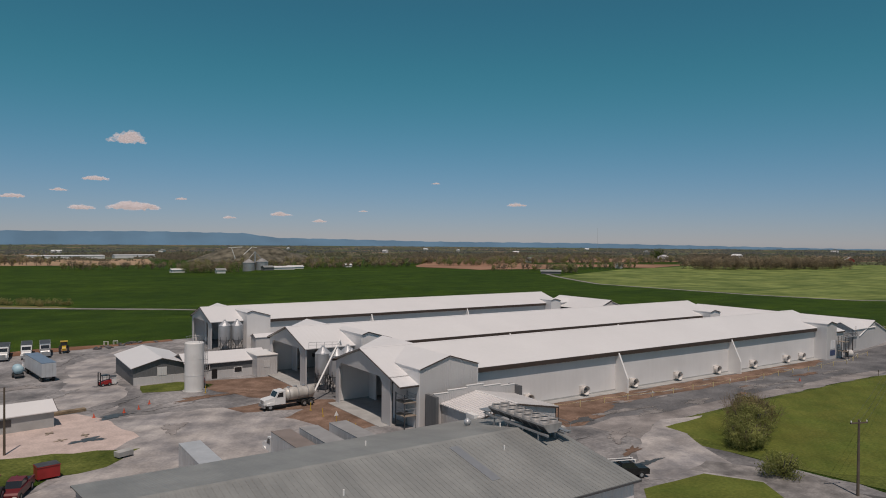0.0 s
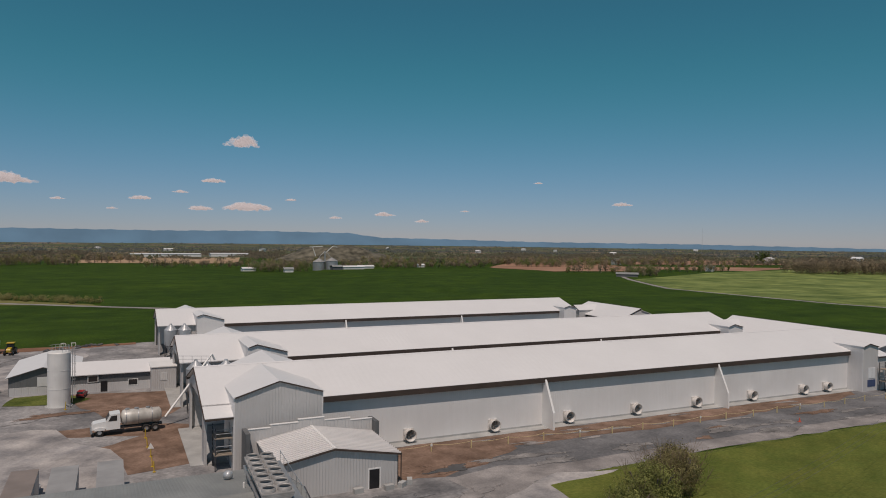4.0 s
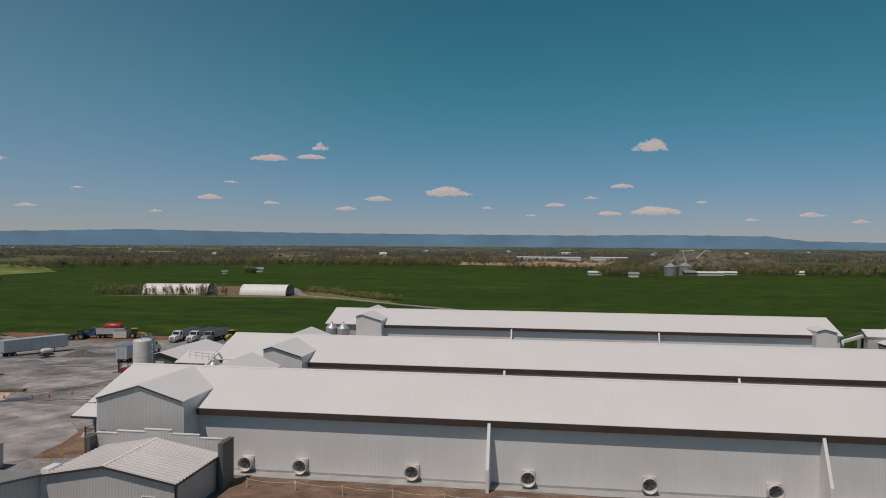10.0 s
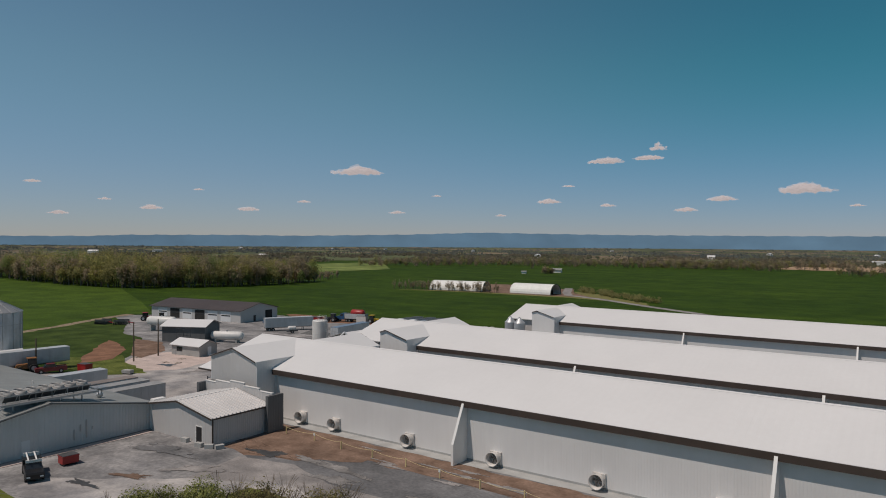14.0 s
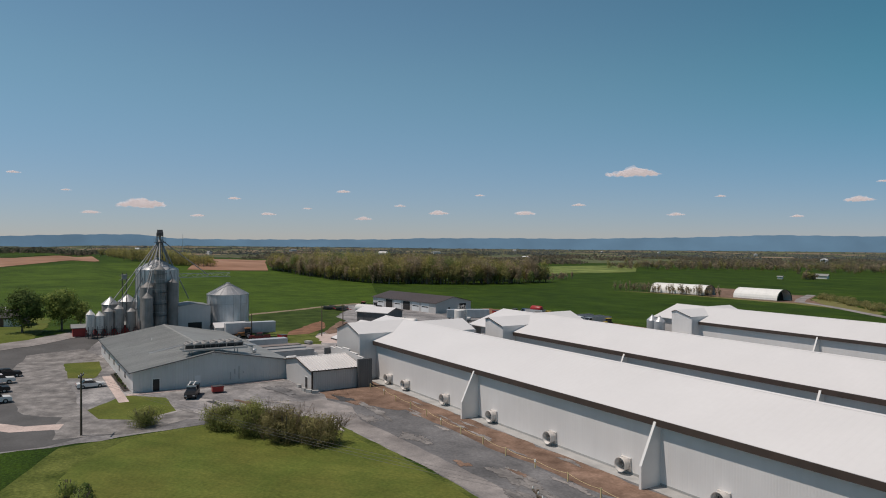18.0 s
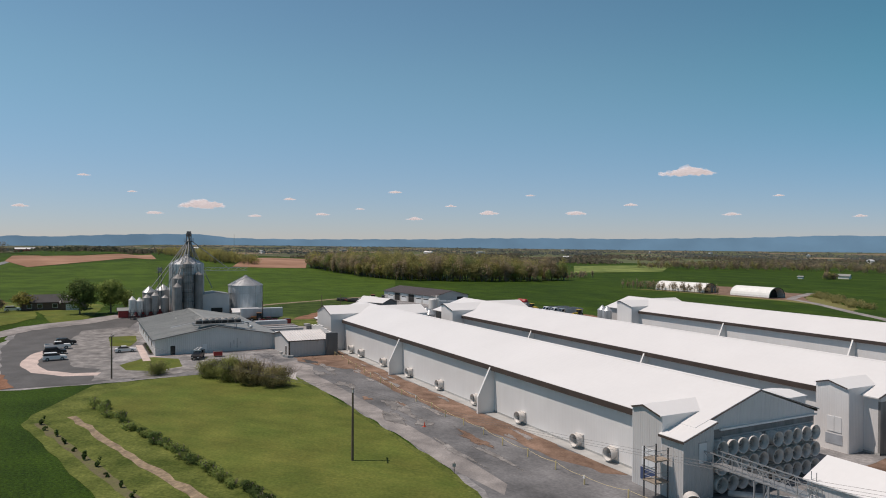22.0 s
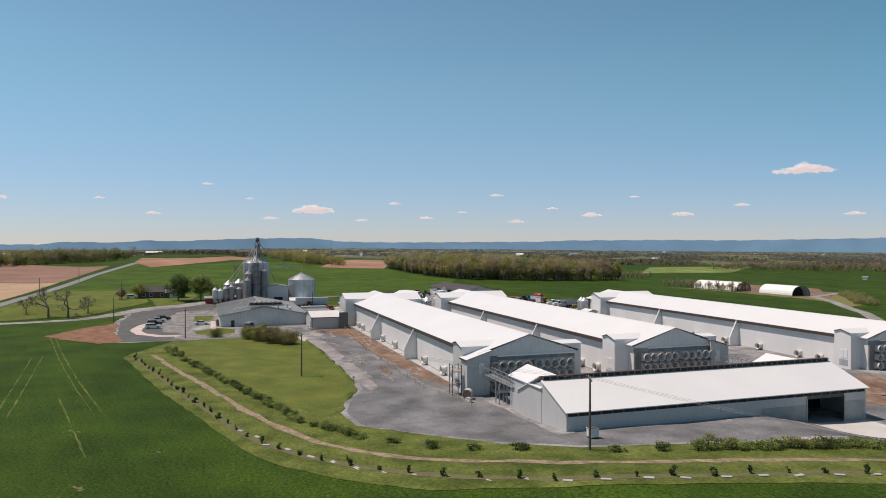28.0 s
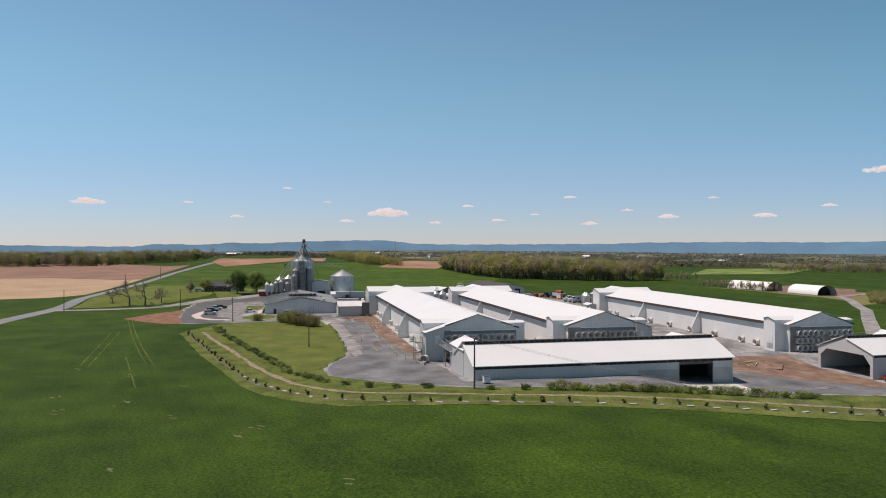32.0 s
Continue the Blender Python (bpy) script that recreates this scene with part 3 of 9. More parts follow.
drape("verge", VERGE_EDGE + YARD_EDGE[::-1] + [(77, 60)], -0.05, M_VERGE, "rough mown grass verge round the yard", "grass", 0.22)
drape("lawn", [(88, 41), (97, 38), (108, 44), (134, 51.4), (164, 60), (178, 66), (176, 68.2), (166, 71), (158, 74.8), (146, 75.6), (118, 75.8), (97, 75), (80, 73.6), (78.5, 60), (80, 48)],
      -0.03, M_LAWN, "mown green lawn with worn patches", "lawn", 0.15)
ribbon("shrub_bed", SHRUB_LINE, 1.2, -0.02, M_BED, "brown mulch strip under a row of young shrubs", "mulch", 0.25)
ribbon("dirt_path", PATH_LINE, 1.3, -0.01, M_SOIL2, "narrow bare dirt track in the grass", "path", 0.35)
drape("bare_field_corner", [(57.5, 3.7), (70, 13), (79, 21), (76, 27), (60, 23.2), (40, 21), (26.7, 20), (40, 11)], 0.09, M_REDSOIL, "bare red-brown soil at the field's corner", "soil", 0.7)
ribbon("road", [(320, -37), (59, -35.7), (11, -32), (-86, -31), (-257, -26), (-410, -12), (-470, 4), (-560, 60)], 7.0, 0.10, M_ROAD, "grey asphalt country road", "road")
ribbon("driveway", [(19, -32), (17, -14), (12, 4), (2, 14), (-8, 24), (-14, 40), (-22, 52), (-34, 62)], 6.0, 0.12, M_GRAVEL, "pale gravel farm drive", "driveway", 0.3)
drape("tan_field", [(-62, -40), (-210, -39), (-245, -110), (-240, -200), (-90, -190), (-40, -110)], 0.10, M_TAN, "pale tan bare field", "field", soft=4.0)
drape("brown_field", [(-212, -39), (-385, -30), (-470, -130), (-420, -330), (-240, -330), (-242, -200), (-247, -110)], 0.12, M_BROWNF, "ploughed red-brown field", "field", soft=4.0)
drape("roadside_grass", [(10, -27), (-110, -26.5), (-100, 8), (-60, 24), (-22, 26), (0, 6)], 0.08, M_LAWN, "mown grass by the road", "lawn", 0.5)
drape("mill_grass", [(-24, 42), (-14, 38), (-14, 30), (-60, 22), (-80, 30), (-60, 46)], 0.09, M_LAWN, "mown grass round the house and trees", "lawn", 0.5)


drape("pale_yard", [(7.7, 104.4), (8.6, 115.0), (13.0, 123.0), (18.8, 122.4), (27, 121), (30, 112), (34.1, 107.8), (36, 96), (30, 89), (8.1, 90), (0.9, 88.2), (-4.2, 89.9), (0.4, 95.1), (5.8, 100.0)], 0.115 - 0.006 * (len(LAYERS) + 1), M_DUST,
      "pale dusty packed gravel of the yard", "gravel", 0.7)
drape("pale_track", [(2.0, 142.8), (7.9, 158.4), (10, 184), (29.3, 208.9), (28.7, 194.7), (18.6, 171.9), (15.9, 145.3), (12.6, 130.7), (9.4, 126.1), (4.4, 131.3)], 0.115 - 0.006 * (len(LAYERS) + 1), M_DUST, "pale dusty track across the yard", "track", 0.9)
drape("lane_bend", [(91.0, 75.0), (79.4, 69.2), (75.5, 63.2), (71.4, 54.2), (68.5, 47.7), (62.7, 50.5), (64.3, 56.8), (58.9, 59.1), (58.8, 62), (74.0, 72.6), (83.2, 77)], 0.115 - 0.006 * (len(LAYERS) + 1), M_DUST, "pale dusty gravel bend of the lane", "lane", 0.4)
rp = random.Random(21)
BLOTCH = 0


def blotch(x, y, w, d, turn, mat, label, category):
    """A ragged stain on the yard: one flat patch with its own outline."""
    global BLOTCH
    BLOTCH += 1
    a0, ph, n = radians(turn), rp.uniform(0, 6), 30
    rim = []
    for i in range(n):
        a = i * math.tau / n
        r = 1 + 0.28 * math.sin(3 * a + ph) + 0.16 * math.sin(7 * a + ph * 2) + rp.uniform(-0.14, 0.14)
        rim.append((r * w / 2 * math.cos(a) * 1.25, r * d / 2 * math.sin(a) * 1.25))
    bm = bmesh.new()
    edge = bm.verts.layers.float.new("edge")
    rings = []
    for u, e in ((0.0, 1.0), (0.35, 0.85), (0.7, 0.5), (1.0, 0.0)):
        row = []
        for p, q in rim[:1] if u == 0 else rim:
            px, py = x + u * (p * math.cos(a0) - q * math.sin(a0)), y + u * (p * math.sin(a0) + q * math.cos(a0))
            v = bm.verts.new((px, py, ground_z(px, py) + 0.075 + 0.0004 * BLOTCH))
            v[edge] = e
            row.append(v)
        rings.append(row)
    for i in range(n):
        j = (i + 1) % n
        bm.faces.new((rings[0][0], rings[1][i], rings[1][j]))
        for lo, hi in ((1, 2), (2, 3)):
            bm.faces.new((rings[lo][i], rings[hi][i], rings[hi][j], rings[lo][j]))
    for f in bm.faces:
        f.smooth = True
    bm.normal_update()
    tagged(part("ground_stain", bm, feathered(mat, max(0.5, min(2.5, d * 0.6)))), label, category, kind="structure")


for k in range(20):
    mat, lab = rp.choice(((M_WORN, "worn grey patch on the asphalt"), (M_WORN, "worn grey patch on the asphalt"), (M_SOIL, "brown earth patch on the asphalt")))
    x = rp.uniform(64, 150)
    blotch(x, rp.uniform(79.5, 85.5), rp.uniform(3, 12), rp.uniform(0.8, 2.6), rp.uniform(-6, 8), mat, lab, "stain")
for k in range(14):
    mat, lab = rp.choice(((M_GRAVEL, "grey gravel showing through the soil"), (M_WORN, "grey dust on the soil strip")))
    blotch(rp.uniform(68, 158), rp.uniform(87, 93), rp.uniform(2, 7), rp.uniform(0.4, 1.1), rp.uniform(-5, 5), mat, lab, "stain")
for x, y, w, d, tn, mat in ((20, 127, 9, 3, 20, M_YARD), (12, 133, 14, 3, 40, M_YARD), (5, 146, 12, 3, 60, M_YARD), (17, 112, 6, 3, 70, M_GRAVEL), (26, 130, 10, 3, 10, M_SOIL), (33, 131, 6, 2, 10, M_SOIL),
        (10.8, 124.0, 6, 2.6, 30, M_WET), (5.6, 111.8, 4.5, 2.2, 8, M_WET), (72, 83.2, 6, 2.2, 10, M_WET), (-2, 158, 12, 5, 20, M_GRAVEL), (-12, 164, 12, 4, 10, M_DUST), (9, 190, 16, 5, 60, M_YARD), (24, 185, 9, 4, 70, M_GRAVEL), (-28, 186, 16, 5, 20, M_DUST),
        (66, 68, 5, 1.6, 20, M_SOIL), (64, 63.5, 5, 1.2, 5, M_WET), (70, 74, 8, 2.5, 30, M_GRAVEL), (60, 76, 10, 3, 10, M_ASPH), 
        (182, 106, 3, 12, 0, M_GRAVEL), (210, 165, 3, 9, 20, M_WORN), (215, 178, 3, 8, 10, M_SOIL), (183, 160, 5, 9, 0, M_ASPH), (178, 135, 3, 9, 0, M_GRAVEL)):
    blotch(x, y, w, d, tn, mat, "damp dark patch on the gravel" if mat is M_WET else "worn patch of another tone on the yard", "stain")


drape("east_asphalt", [(187, 152), (218, 152), (222, 150), (227, 176), (225, 205), (207.2, 205), (207.2, 180), (192, 178), (188, 168)], 0.10 - 0.006 * (len(LAYERS) + 1), M_ASPH, "dark grey asphalt between the storage sheds", "pavement", 0.2)
drape("east_soil", [(176, 163), (188, 160), (198, 165), (202, 174), (208, 181), (205, 187), (184, 187), (176, 178)], 0.118 - 0.006 * (len(LAYERS) + 1), M_SOIL, "churned red-brown soil before the open shed", "soil", 0.6)
drape("annex_soil", [(64.8, 81.5), (70, 80.8), (77, 83), (84, 87.4), (84, 89), (64.8, 94)], 0.118 - 0.006 * (len(LAYERS) + 1), M_SOIL, "churned red-brown soil beside the annex", "soil", 0.7)
drape("field_edge_soil", [(-62, 206), (-59.5, 209.1), (-49.3, 209.5), (-37.3, 209.0), (-25.5, 207), (-17.1, 208), (-6.4, 210.5), (6, 215), (26, 214.5), (40, 217), (40, 212.5), (24, 210), (4, 206), (-11.5, 199.5), (-28, 198), (-34, 194), (-48.5, 197.3)], 0.08 - 0.006 * (len(LAYERS) + 1), M_REDSOIL,
      "bare red-brown earth along the field's edge", "soil", 0.5)


# ---- distance ----
RIDGE = ((0, 5), (26, -4), (46, 15), (58, 16), (65, 26), (71, 33), (73.5, 60), (81, 66), (88, 60), (100, 62), (112, 66), (118, 72), (123, 78), (129, 63), (138, 51), (143, 54), (151, 50), (153, 42),
         (165, 36), (168, 37), (170.3, 43), (172, 61), (173.4, 63), (176.4, 60), (179.2, 53), (181.3, 46), (182.7, 40), (185.1, 45), (187, 31), (190.6, 35), (192.3, 19), (196, 20), (200, 26), (215, 10), (300, 5), (360, 5))


def ridge_top(a):
    d = math.degrees(a) % 360
    for (p, u), (q, v) in zip(RIDGE, RIDGE[1:]):
        if p <= d <= q:
            return u + (v - u) * (d - p) / (q - p) + 1.5 * math.sin(d * 3.1) + 1.0 * math.sin(d * 7.7)


def mountains():
    bm = bmesh.new()
    n, lo, hi = 1080, [], []
    for k in range(n):
        a = k * math.tau / n
        x, y = 150 + 4350 * math.cos(a), 100 + 4350 * math.sin(a)
        lo.append(bm.verts.new((x, y, -30)))
        hi.append(bm.verts.new((150 + 4500 * math.cos(a), 100 + 4500 * math.sin(a), ridge_top(a))))
    for k in range(n):
        j = (k + 1) % n
        bm.faces.new((lo[k], hi[k], hi[j], lo[j]))
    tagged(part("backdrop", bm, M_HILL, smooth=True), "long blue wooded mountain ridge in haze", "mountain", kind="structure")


mountains()
M_VALLEY = material("valley_land", (0.105, 0.118, 0.080), 1.0, vary=0.25, scale=90, tint=(0.16, 0.145, 0.10), fine=0.25, fine_scale=0.03, spec=0.05)
vt = M_VALLEY.node_tree
vg, vv, vr, vm, vx = (vt.nodes.new("ShaderNode" + k) for k in ("NewGeometry", "TexVoronoi", "ValToRGB", "SeparateColor", "Mix"))
vv.inputs["Scale"].default_value = 0.0065
vr.color_ramp.interpolation = "CONSTANT"
for pos, col in ((0.0, (0.080, 0.100, 0.052)), (0.3, (0.19, 0.155, 0.105)), (0.45, (0.095, 0.098, 0.065)), (0.7, (0.105, 0.130, 0.065)), (0.88, (0.28, 0.20, 0.14))):
    el = vr.color_ramp.elements.new(pos)
    el.color = (*col, 1)
vx.data_type = "RGBA"
vx.inputs[0].default_value = 0.75
vt.links.new(vg.outputs["Position"], vv.inputs["Vector"])
vt.links.new(vv.outputs["Color"], vm.inputs[0])
vt.links.new(vm.outputs[0], vr.inputs[0])
vb = vt.nodes["Principled BSDF"]
vt.links.new(vb.inputs["Base Color"].links[0].from_socket, vx.inputs[6])
vt.links.new(vr.outputs[0], vx.inputs[7])
vt.links.new(vx.outputs[2], vb.inputs["Base Color"])
M_LGREEN = material("light_green_field", (0.145, 0.205, 0.070), 0.95, vary=0.3, scale=30, tint=(0.215, 0.255, 0.095), fine=0.2, fine_scale=0.12, spec=0.05)
bands(M_LGREEN, 8, 160.0, 9.0, (0.7, 0.78, 0.72), (1.15, 1.1, 1.0), 0.7)
mottle(M_LGREEN, 7, 6, (0.7, 0.76, 0.72), (1.2, 1.16, 1.1), 0.8)
M_PFIELD = material("pinkish_bare_field", (0.33, 0.195, 0.135), 0.95, vary=0.16, scale=60, spec=0.05)
mottle(M_PFIELD, 40, 5, (0.8, 0.78, 0.76), (1.12, 1.14, 1.16), 0.9, stretch=(0.4, 1, 1))
for k in range(9):
    a0, a1 = radians(2 + k * 25), radians(27 + k * 25)
    r0 = 1010 if k < 6 else 1150
    arc = [a0 + (a1 - a0) * i / 10 for i in range(11)]
    drape("valley", [(150 + 4330 * math.cos(a), 100 + 4330 * math.sin(a)) for a in arc] + [(150 + r0 * math.cos(a), 100 + r0 * math.sin(a)) for a in arc[::-1]], 0.4, M_VALLEY, "far patchwork valley of woods and fields", "valley", soft=4.0)
drape("light_field", [(413, 450), (358, 351), (350, 290), (347, 227), (360, 170), (410, 90), (720, 60), (1090, 300), (1110, 500), (796, 578), (583, 532)], -0.2, M_LGREEN, "light green hay field on a gentle rise", "field", soft=4.0)
ribbon("farm_lane", [(440, 500), (410, 453), (357, 351), (352, 312), (346, 260), (344, 227), (356, 180), (400, 95)], 4.0, -0.17, M_GRAVEL, "pale farm lane between the fields", "lane")
drape("hoop_verge", [(-132, 356), (-108, 362), (-85, 366), (-53, 366), (-21, 367), (2, 361), (20, 350), (30, 346), (24, 360), (2, 380), (-16, 400), (-30, 414), (-40, 412), (-20, 386), (-60, 374), (-116, 368)], -0.25, M_STRAWG, "dry yellow-green verge round the hoop houses", "grass", 0.8, soft=2.0)
drape("hoop_yard", [(-118, 370), (-82, 374), (-62, 373), (-36, 373), (-12, 378), (-34, 402), (-48, 432), (-66, 430), (-88, 452), (-140, 440), (-122, 392)], -0.2, M_SOIL, "bare earth yard round the hoop houses", "soil", 0.8, soft=2.0)
ribbon("hoop_lane", [(140, 246), (94.9, 286.7), (58, 321), (36, 337), (15, 354), (-8, 372), (-29, 384), (-39, 402), (-56, 441)], 5.0, -0.18, M_GRAVEL, "pale gravel lane to the hoop houses", "lane")
drape("pink_field_lane", [(430, 590), (404, 673), (440, 720), (600, 680), (720, 640), (800, 600), (655, 548), (583, 600), (500, 570)], 0.3, M_PFIELD, "pinkish bare field beyond the lane", "field", soft=4.0)
drape("pink_field", [(425, 580), (420, 700), (524, 830), (655, 843), (600, 690), (500, 600)], 0.4, M_PFIELD, "pinkish bare field", "field", soft=4.0)
drape("pink_field_east", [(650, 745), (840, 960), (1010, 930), (1080, 760), (900, 690)], 0.4, M_PFIELD, "pinkish bare field", "field", soft=4.0)
drape("red_field_east", [(1090, 470), (1150, 520), (1240, 400), (1120, 330)], 0.5, M_PFIELD, "pinkish bare field", "field", soft=4.0)
drape("brown_field_west", [(-371, 150), (-363, 210), (-560, 270), (-855, 366), (-700, 260), (-571, 203)], 0.4, M_PFIELD, "pinkish brown bare field on the hill", "field", soft=4.0)
drape("brown_field_hill", [(-335, 6), (-372, 28), (-409, 49), (-519, 105), (-726, 118), (-534, 40), (-546, -18), (-420, -14)], 0.4, M_PFIELD, "pinkish brown bare strip on the hill", "field", soft=4.0)
drape("green_field_west", [(-526, 7), (-545, 34), (-600, 55), (-730, 100), (-955, 17), (-776, -38)], 0.5, M_FIELD, "green field beyond the road", "field", soft=4.0)
drape("pale_green_field", [(-503, 606), (-498, 773), (-331, 590), (-336, 476)], 0.4, M_LGREEN, "pale green field beyond the wood", "field", soft=4.0)
drape("tan_far_field", [(-20, 905), (60, 890), (154, 871), (178, 923), (216, 1150), (100, 1180), (-14, 1190)], 0.4, M_TAN, "tan bare field far off", "field", soft=4.0)
for line in ([(53.8, 5.8), (92.3, 14.4), (134.6, 24.8), (164.1, 32.7)], [(57.6, 5.3), (105, 16.2), (143.2, 25.7), (162, 30.8)], [(97.4, 11.3), (130, 15.2), (163.4, 19.1)], [(100, 9.4), (132, 13.4), (160, 16.8)], [(150, 24), (166.4, 28.2), (189.6, 34.0)]):
    ribbon("wheel_track", line, 0.24, 0.015 - 0.006 * len(LAYERS), M_VERGE, "pale wheel track pressed into the crop", "track", 0.12)
    LAYERS.pop()
rs = random.Random(8)
for x, y, n in ((202.7, 34.4, 5), (226.5, 55.3, 3), (224.7, 57.4, 3), (189.9, 43.2, 4), (175.9, 30.8, 4), (165.2, 18, 5), (207.1, 25.1, 3), (240, 40, 3), (214, 44, 2), (196, 22, 3), (252, 68, 2)):
    for k in range(n):
        px, py = x + rs.uniform(-1.8, 1.8), y + rs.uniform(-1.2, 1.2)
        a, L = rs.uniform(0.2, 1.1), rs.uniform(0.25, 0.8)
        strip = [(px - L * math.cos(a), py - L * math.sin(a)), (px, py + rs.uniform(-0.2, 0.2)), (px + L * math.cos(a), py + L * math.sin(a))]
        ribbon("bare_spot", strip, rs.uniform(0.15, 0.4), 0.02 - 0.006 * len(LAYERS), M_STRAW, "thin straw-coloured bare spot in the crop", "soil", 0.12)
        LAYERS.pop()


# ---- shared materials for things ----
M_GALV = material("galvanised_steel", (0.58, 0.60, 0.62), 0.35, 0.45, vary=0.15, scale=2.5, streak=0.25, rib=("Z", 0.12, 0.007))
M_GALVD = material("weathered_steel", (0.37, 0.365, 0.36), 0.55, 0.15, vary=0.25, scale=2.5, streak=0.35, rib=("Z", 0.12, 0.007))
M_GALVO = material("old_dull_steel", (0.265, 0.26, 0.255), 0.6, 0.1, vary=0.25, scale=2.5, streak=0.4, rib=("Z", 0.12, 0.007))
M_STEEL = material("plain_steel", (0.42, 0.43, 0.44), 0.45, 0.6, vary=0.15, scale=1.5)
M_FRAME = material("dark_steel", (0.10, 0.10, 0.105), 0.55, 0.4, vary=0.2, scale=1.5)
M_WHITE = material("white_paint", (0.72, 0.71, 0.69), 0.45, vary=0.08, scale=2, streak=0.1)
M_FAN = material("white_fan_plastic", (0.66, 0.63, 0.60), 0.5, vary=0.16, scale=0.8, streak=0.2)
M_RUSTF = material("rusty_fan_face", (0.30, 0.20, 0.15), 0.7, vary=0.3, scale=0.4)
M_BLADE = material("fan_blade_metal", (0.22, 0.18, 0.15), 0.5, 0.5, vary=0.3, scale=0.6)
M_ENDW = material("dusty_end_wall", (0.24, 0.24, 0.24), 0.7, vary=0.25, scale=2.5, streak=0.45)
M_GREYW = material("grey_siding", (0.63, 0.625, 0.62), 0.5, vary=0.06, scale=5, streak=0.06, rib=("XY", 0.45, 0.03))
M_PALEW = material("pale_ribbed_siding", (0.54, 0.53, 0.525), 0.5, vary=0.05, scale=5, streak=0.05, rib=("XY", 0.35, 0.025))
M_RIBROOF = material("ribbed_white_roof", (0.66, 0.64, 0.63), 0.5, vary=0.06, scale=5)
M_DARKW = material("dark_grey_siding", (0.13, 0.135, 0.14), 0.6, vary=0.1, scale=4, streak=0.15, rib=("XY", 0.45, 0.025))
M_GLASS = material("window_glass", (0.02, 0.025, 0.03), 0.08, vary=0.1, scale=2, spec=0.8)
# Daylight painted on the bay windows; plain grey of the tower panels
M_GREYPANE = material("grey_curtain", (0.33, 0.36, 0.40), 0.6, vary=0.2, scale=1.2)
M_BLUEP = material("blue_panel", (0.05, 0.075, 0.16), 0.5, vary=0.1, scale=1)
M_DOORP = material("white_door", (0.70, 0.71, 0.72), 0.45, vary=0.04, scale=2)
M_BROOF = material("brown_metal_roof", (0.070, 0.052, 0.048), 0.55, vary=0.12, scale=6, rib=("XY", 0.6, 0.03))
M_RED = material("red_paint", (0.36, 0.025, 0.025), 0.4, vary=0.15, scale=1)
M_DRED = material("dark_red_paint", (0.16, 0.018, 0.02), 0.35, vary=0.15, scale=1)
M_TYRE = material("tyre_rubber", (0.018, 0.018, 0.018), 0.85, vary=0.2, scale=0.5)
M_TRIMW = material("white_trim", (0.78, 0.77, 0.75), 0.5, vary=0.04, scale=2)
M_BLACK = material("black_paint", (0.015, 0.015, 0.017), 0.35, vary=0.2, scale=1)
M_SILVER = material("silver_paint", (0.42, 0.43, 0.44), 0.3, 0.5, vary=0.06, scale=1)
M_CARW = material("white_car_paint", (0.75, 0.75, 0.74), 0.25, vary=0.03, scale=1)
M_BLUE = material("blue_paint", (0.03, 0.09, 0.20), 0.35, vary=0.1, scale=1)
M_YELLOW = material("yellow_paint", (0.55, 0.36, 0.03), 0.45, vary=0.12, scale=1)
M_OCHRE = material("worn_orange_paint", (0.30, 0.13, 0.045), 0.55, vary=0.3, scale=0.6)
M_CREAMP = material("cream_paint", (0.62, 0.50, 0.26), 0.6, vary=0.12, scale=1)
M_ORANGE = material("cone_orange", (0.62, 0.10, 0.05), 0.5, vary=0.1, scale=0.5)
M_POLE = material("weathered_pole", (0.13, 0.10, 0.075), 0.85, vary=0.25, scale=1.5, streak=0.3)
M_PLANK = material("grey_planks", (0.30, 0.25, 0.20), 0.8, vary=0.25, scale=0.6)


# ---- long barns ----
def fan_master():
    """A wall fan: square housing, flared cone, guard and blades; its axis is local z, the wall at z = 0."""
    f = thing("exhaust_fan", 0, 0, -50, label="white cone exhaust fan with dusty blades on the barn wall", category="fan", group="barn wall fans")
    bm = bmesh.new()
    box(bm, -0.74, 0.74, -0.74, 0.74, 0, 0.28)
    part("housing", bm, M_FAN, f)
    lathe([(0.64, 0.28), (0.68, 0.6), (0.78, 1.16), (0.86, 1.18), (0.86, 1.08), (0.75, 0.58), (0.72, 0.24)], 20, bm=(c := bmesh.new()))
    part("cone", c, M_FAN, f, smooth=True)
    bm = bmesh.new()
    lathe([(0, 0.42), (0.13, 0.40), (0.15, 0.30), (0, 0.29)], 10, bm)
    for k in range(6):
        a = k * math.tau / 6
        m = Matrix.Rotation(a, 4, "Z")
        vs = [bm.verts.new(m @ Vector(p)) for p in ((0.1, -0.09, 0.33), (0.60, -0.15, 0.30), (0.60, 0.13, 0.42), (0.1, 0.06, 0.39))]
        bm.faces.new(vs)
    part("propeller", bm, M_BLADE, f, "dusty six-bladed propeller")
    bm = bmesh.new()
    for r in (0.25, 0.42, 0.58):
        lathe([(r - 0.012, 0.62), (r + 0.012, 0.62), (r + 0.012, 0.64), (r - 0.012, 0.64), (r - 0.012, 0.62)], 16, bm)
    for k in range(6):
        a = k * math.tau / 6
        tube(bm, (0, 0, 0.63), (0.64 * math.cos(a), 0.64 * math.sin(a), 0.63), 0.012, 4)
    tagged(part("guard", bm, M_STEEL, f), kind="stuff")
    c = bmesh.new()
    lathe([(0, 0.25), (0.63, 0.25), (0.63, 0.27), (0, 0.27)], 16, c)
    part("shutter", c, M_DARK, f)
    return f


FAN = fan_master()
FANS = []


def side_fan(x, y, z):
    FANS.append(pose(x, y, z, 90, 0, 0))


def end_fan(x, y, z):
    FANS.append(pose(x, y, z, 0, 90, 0))


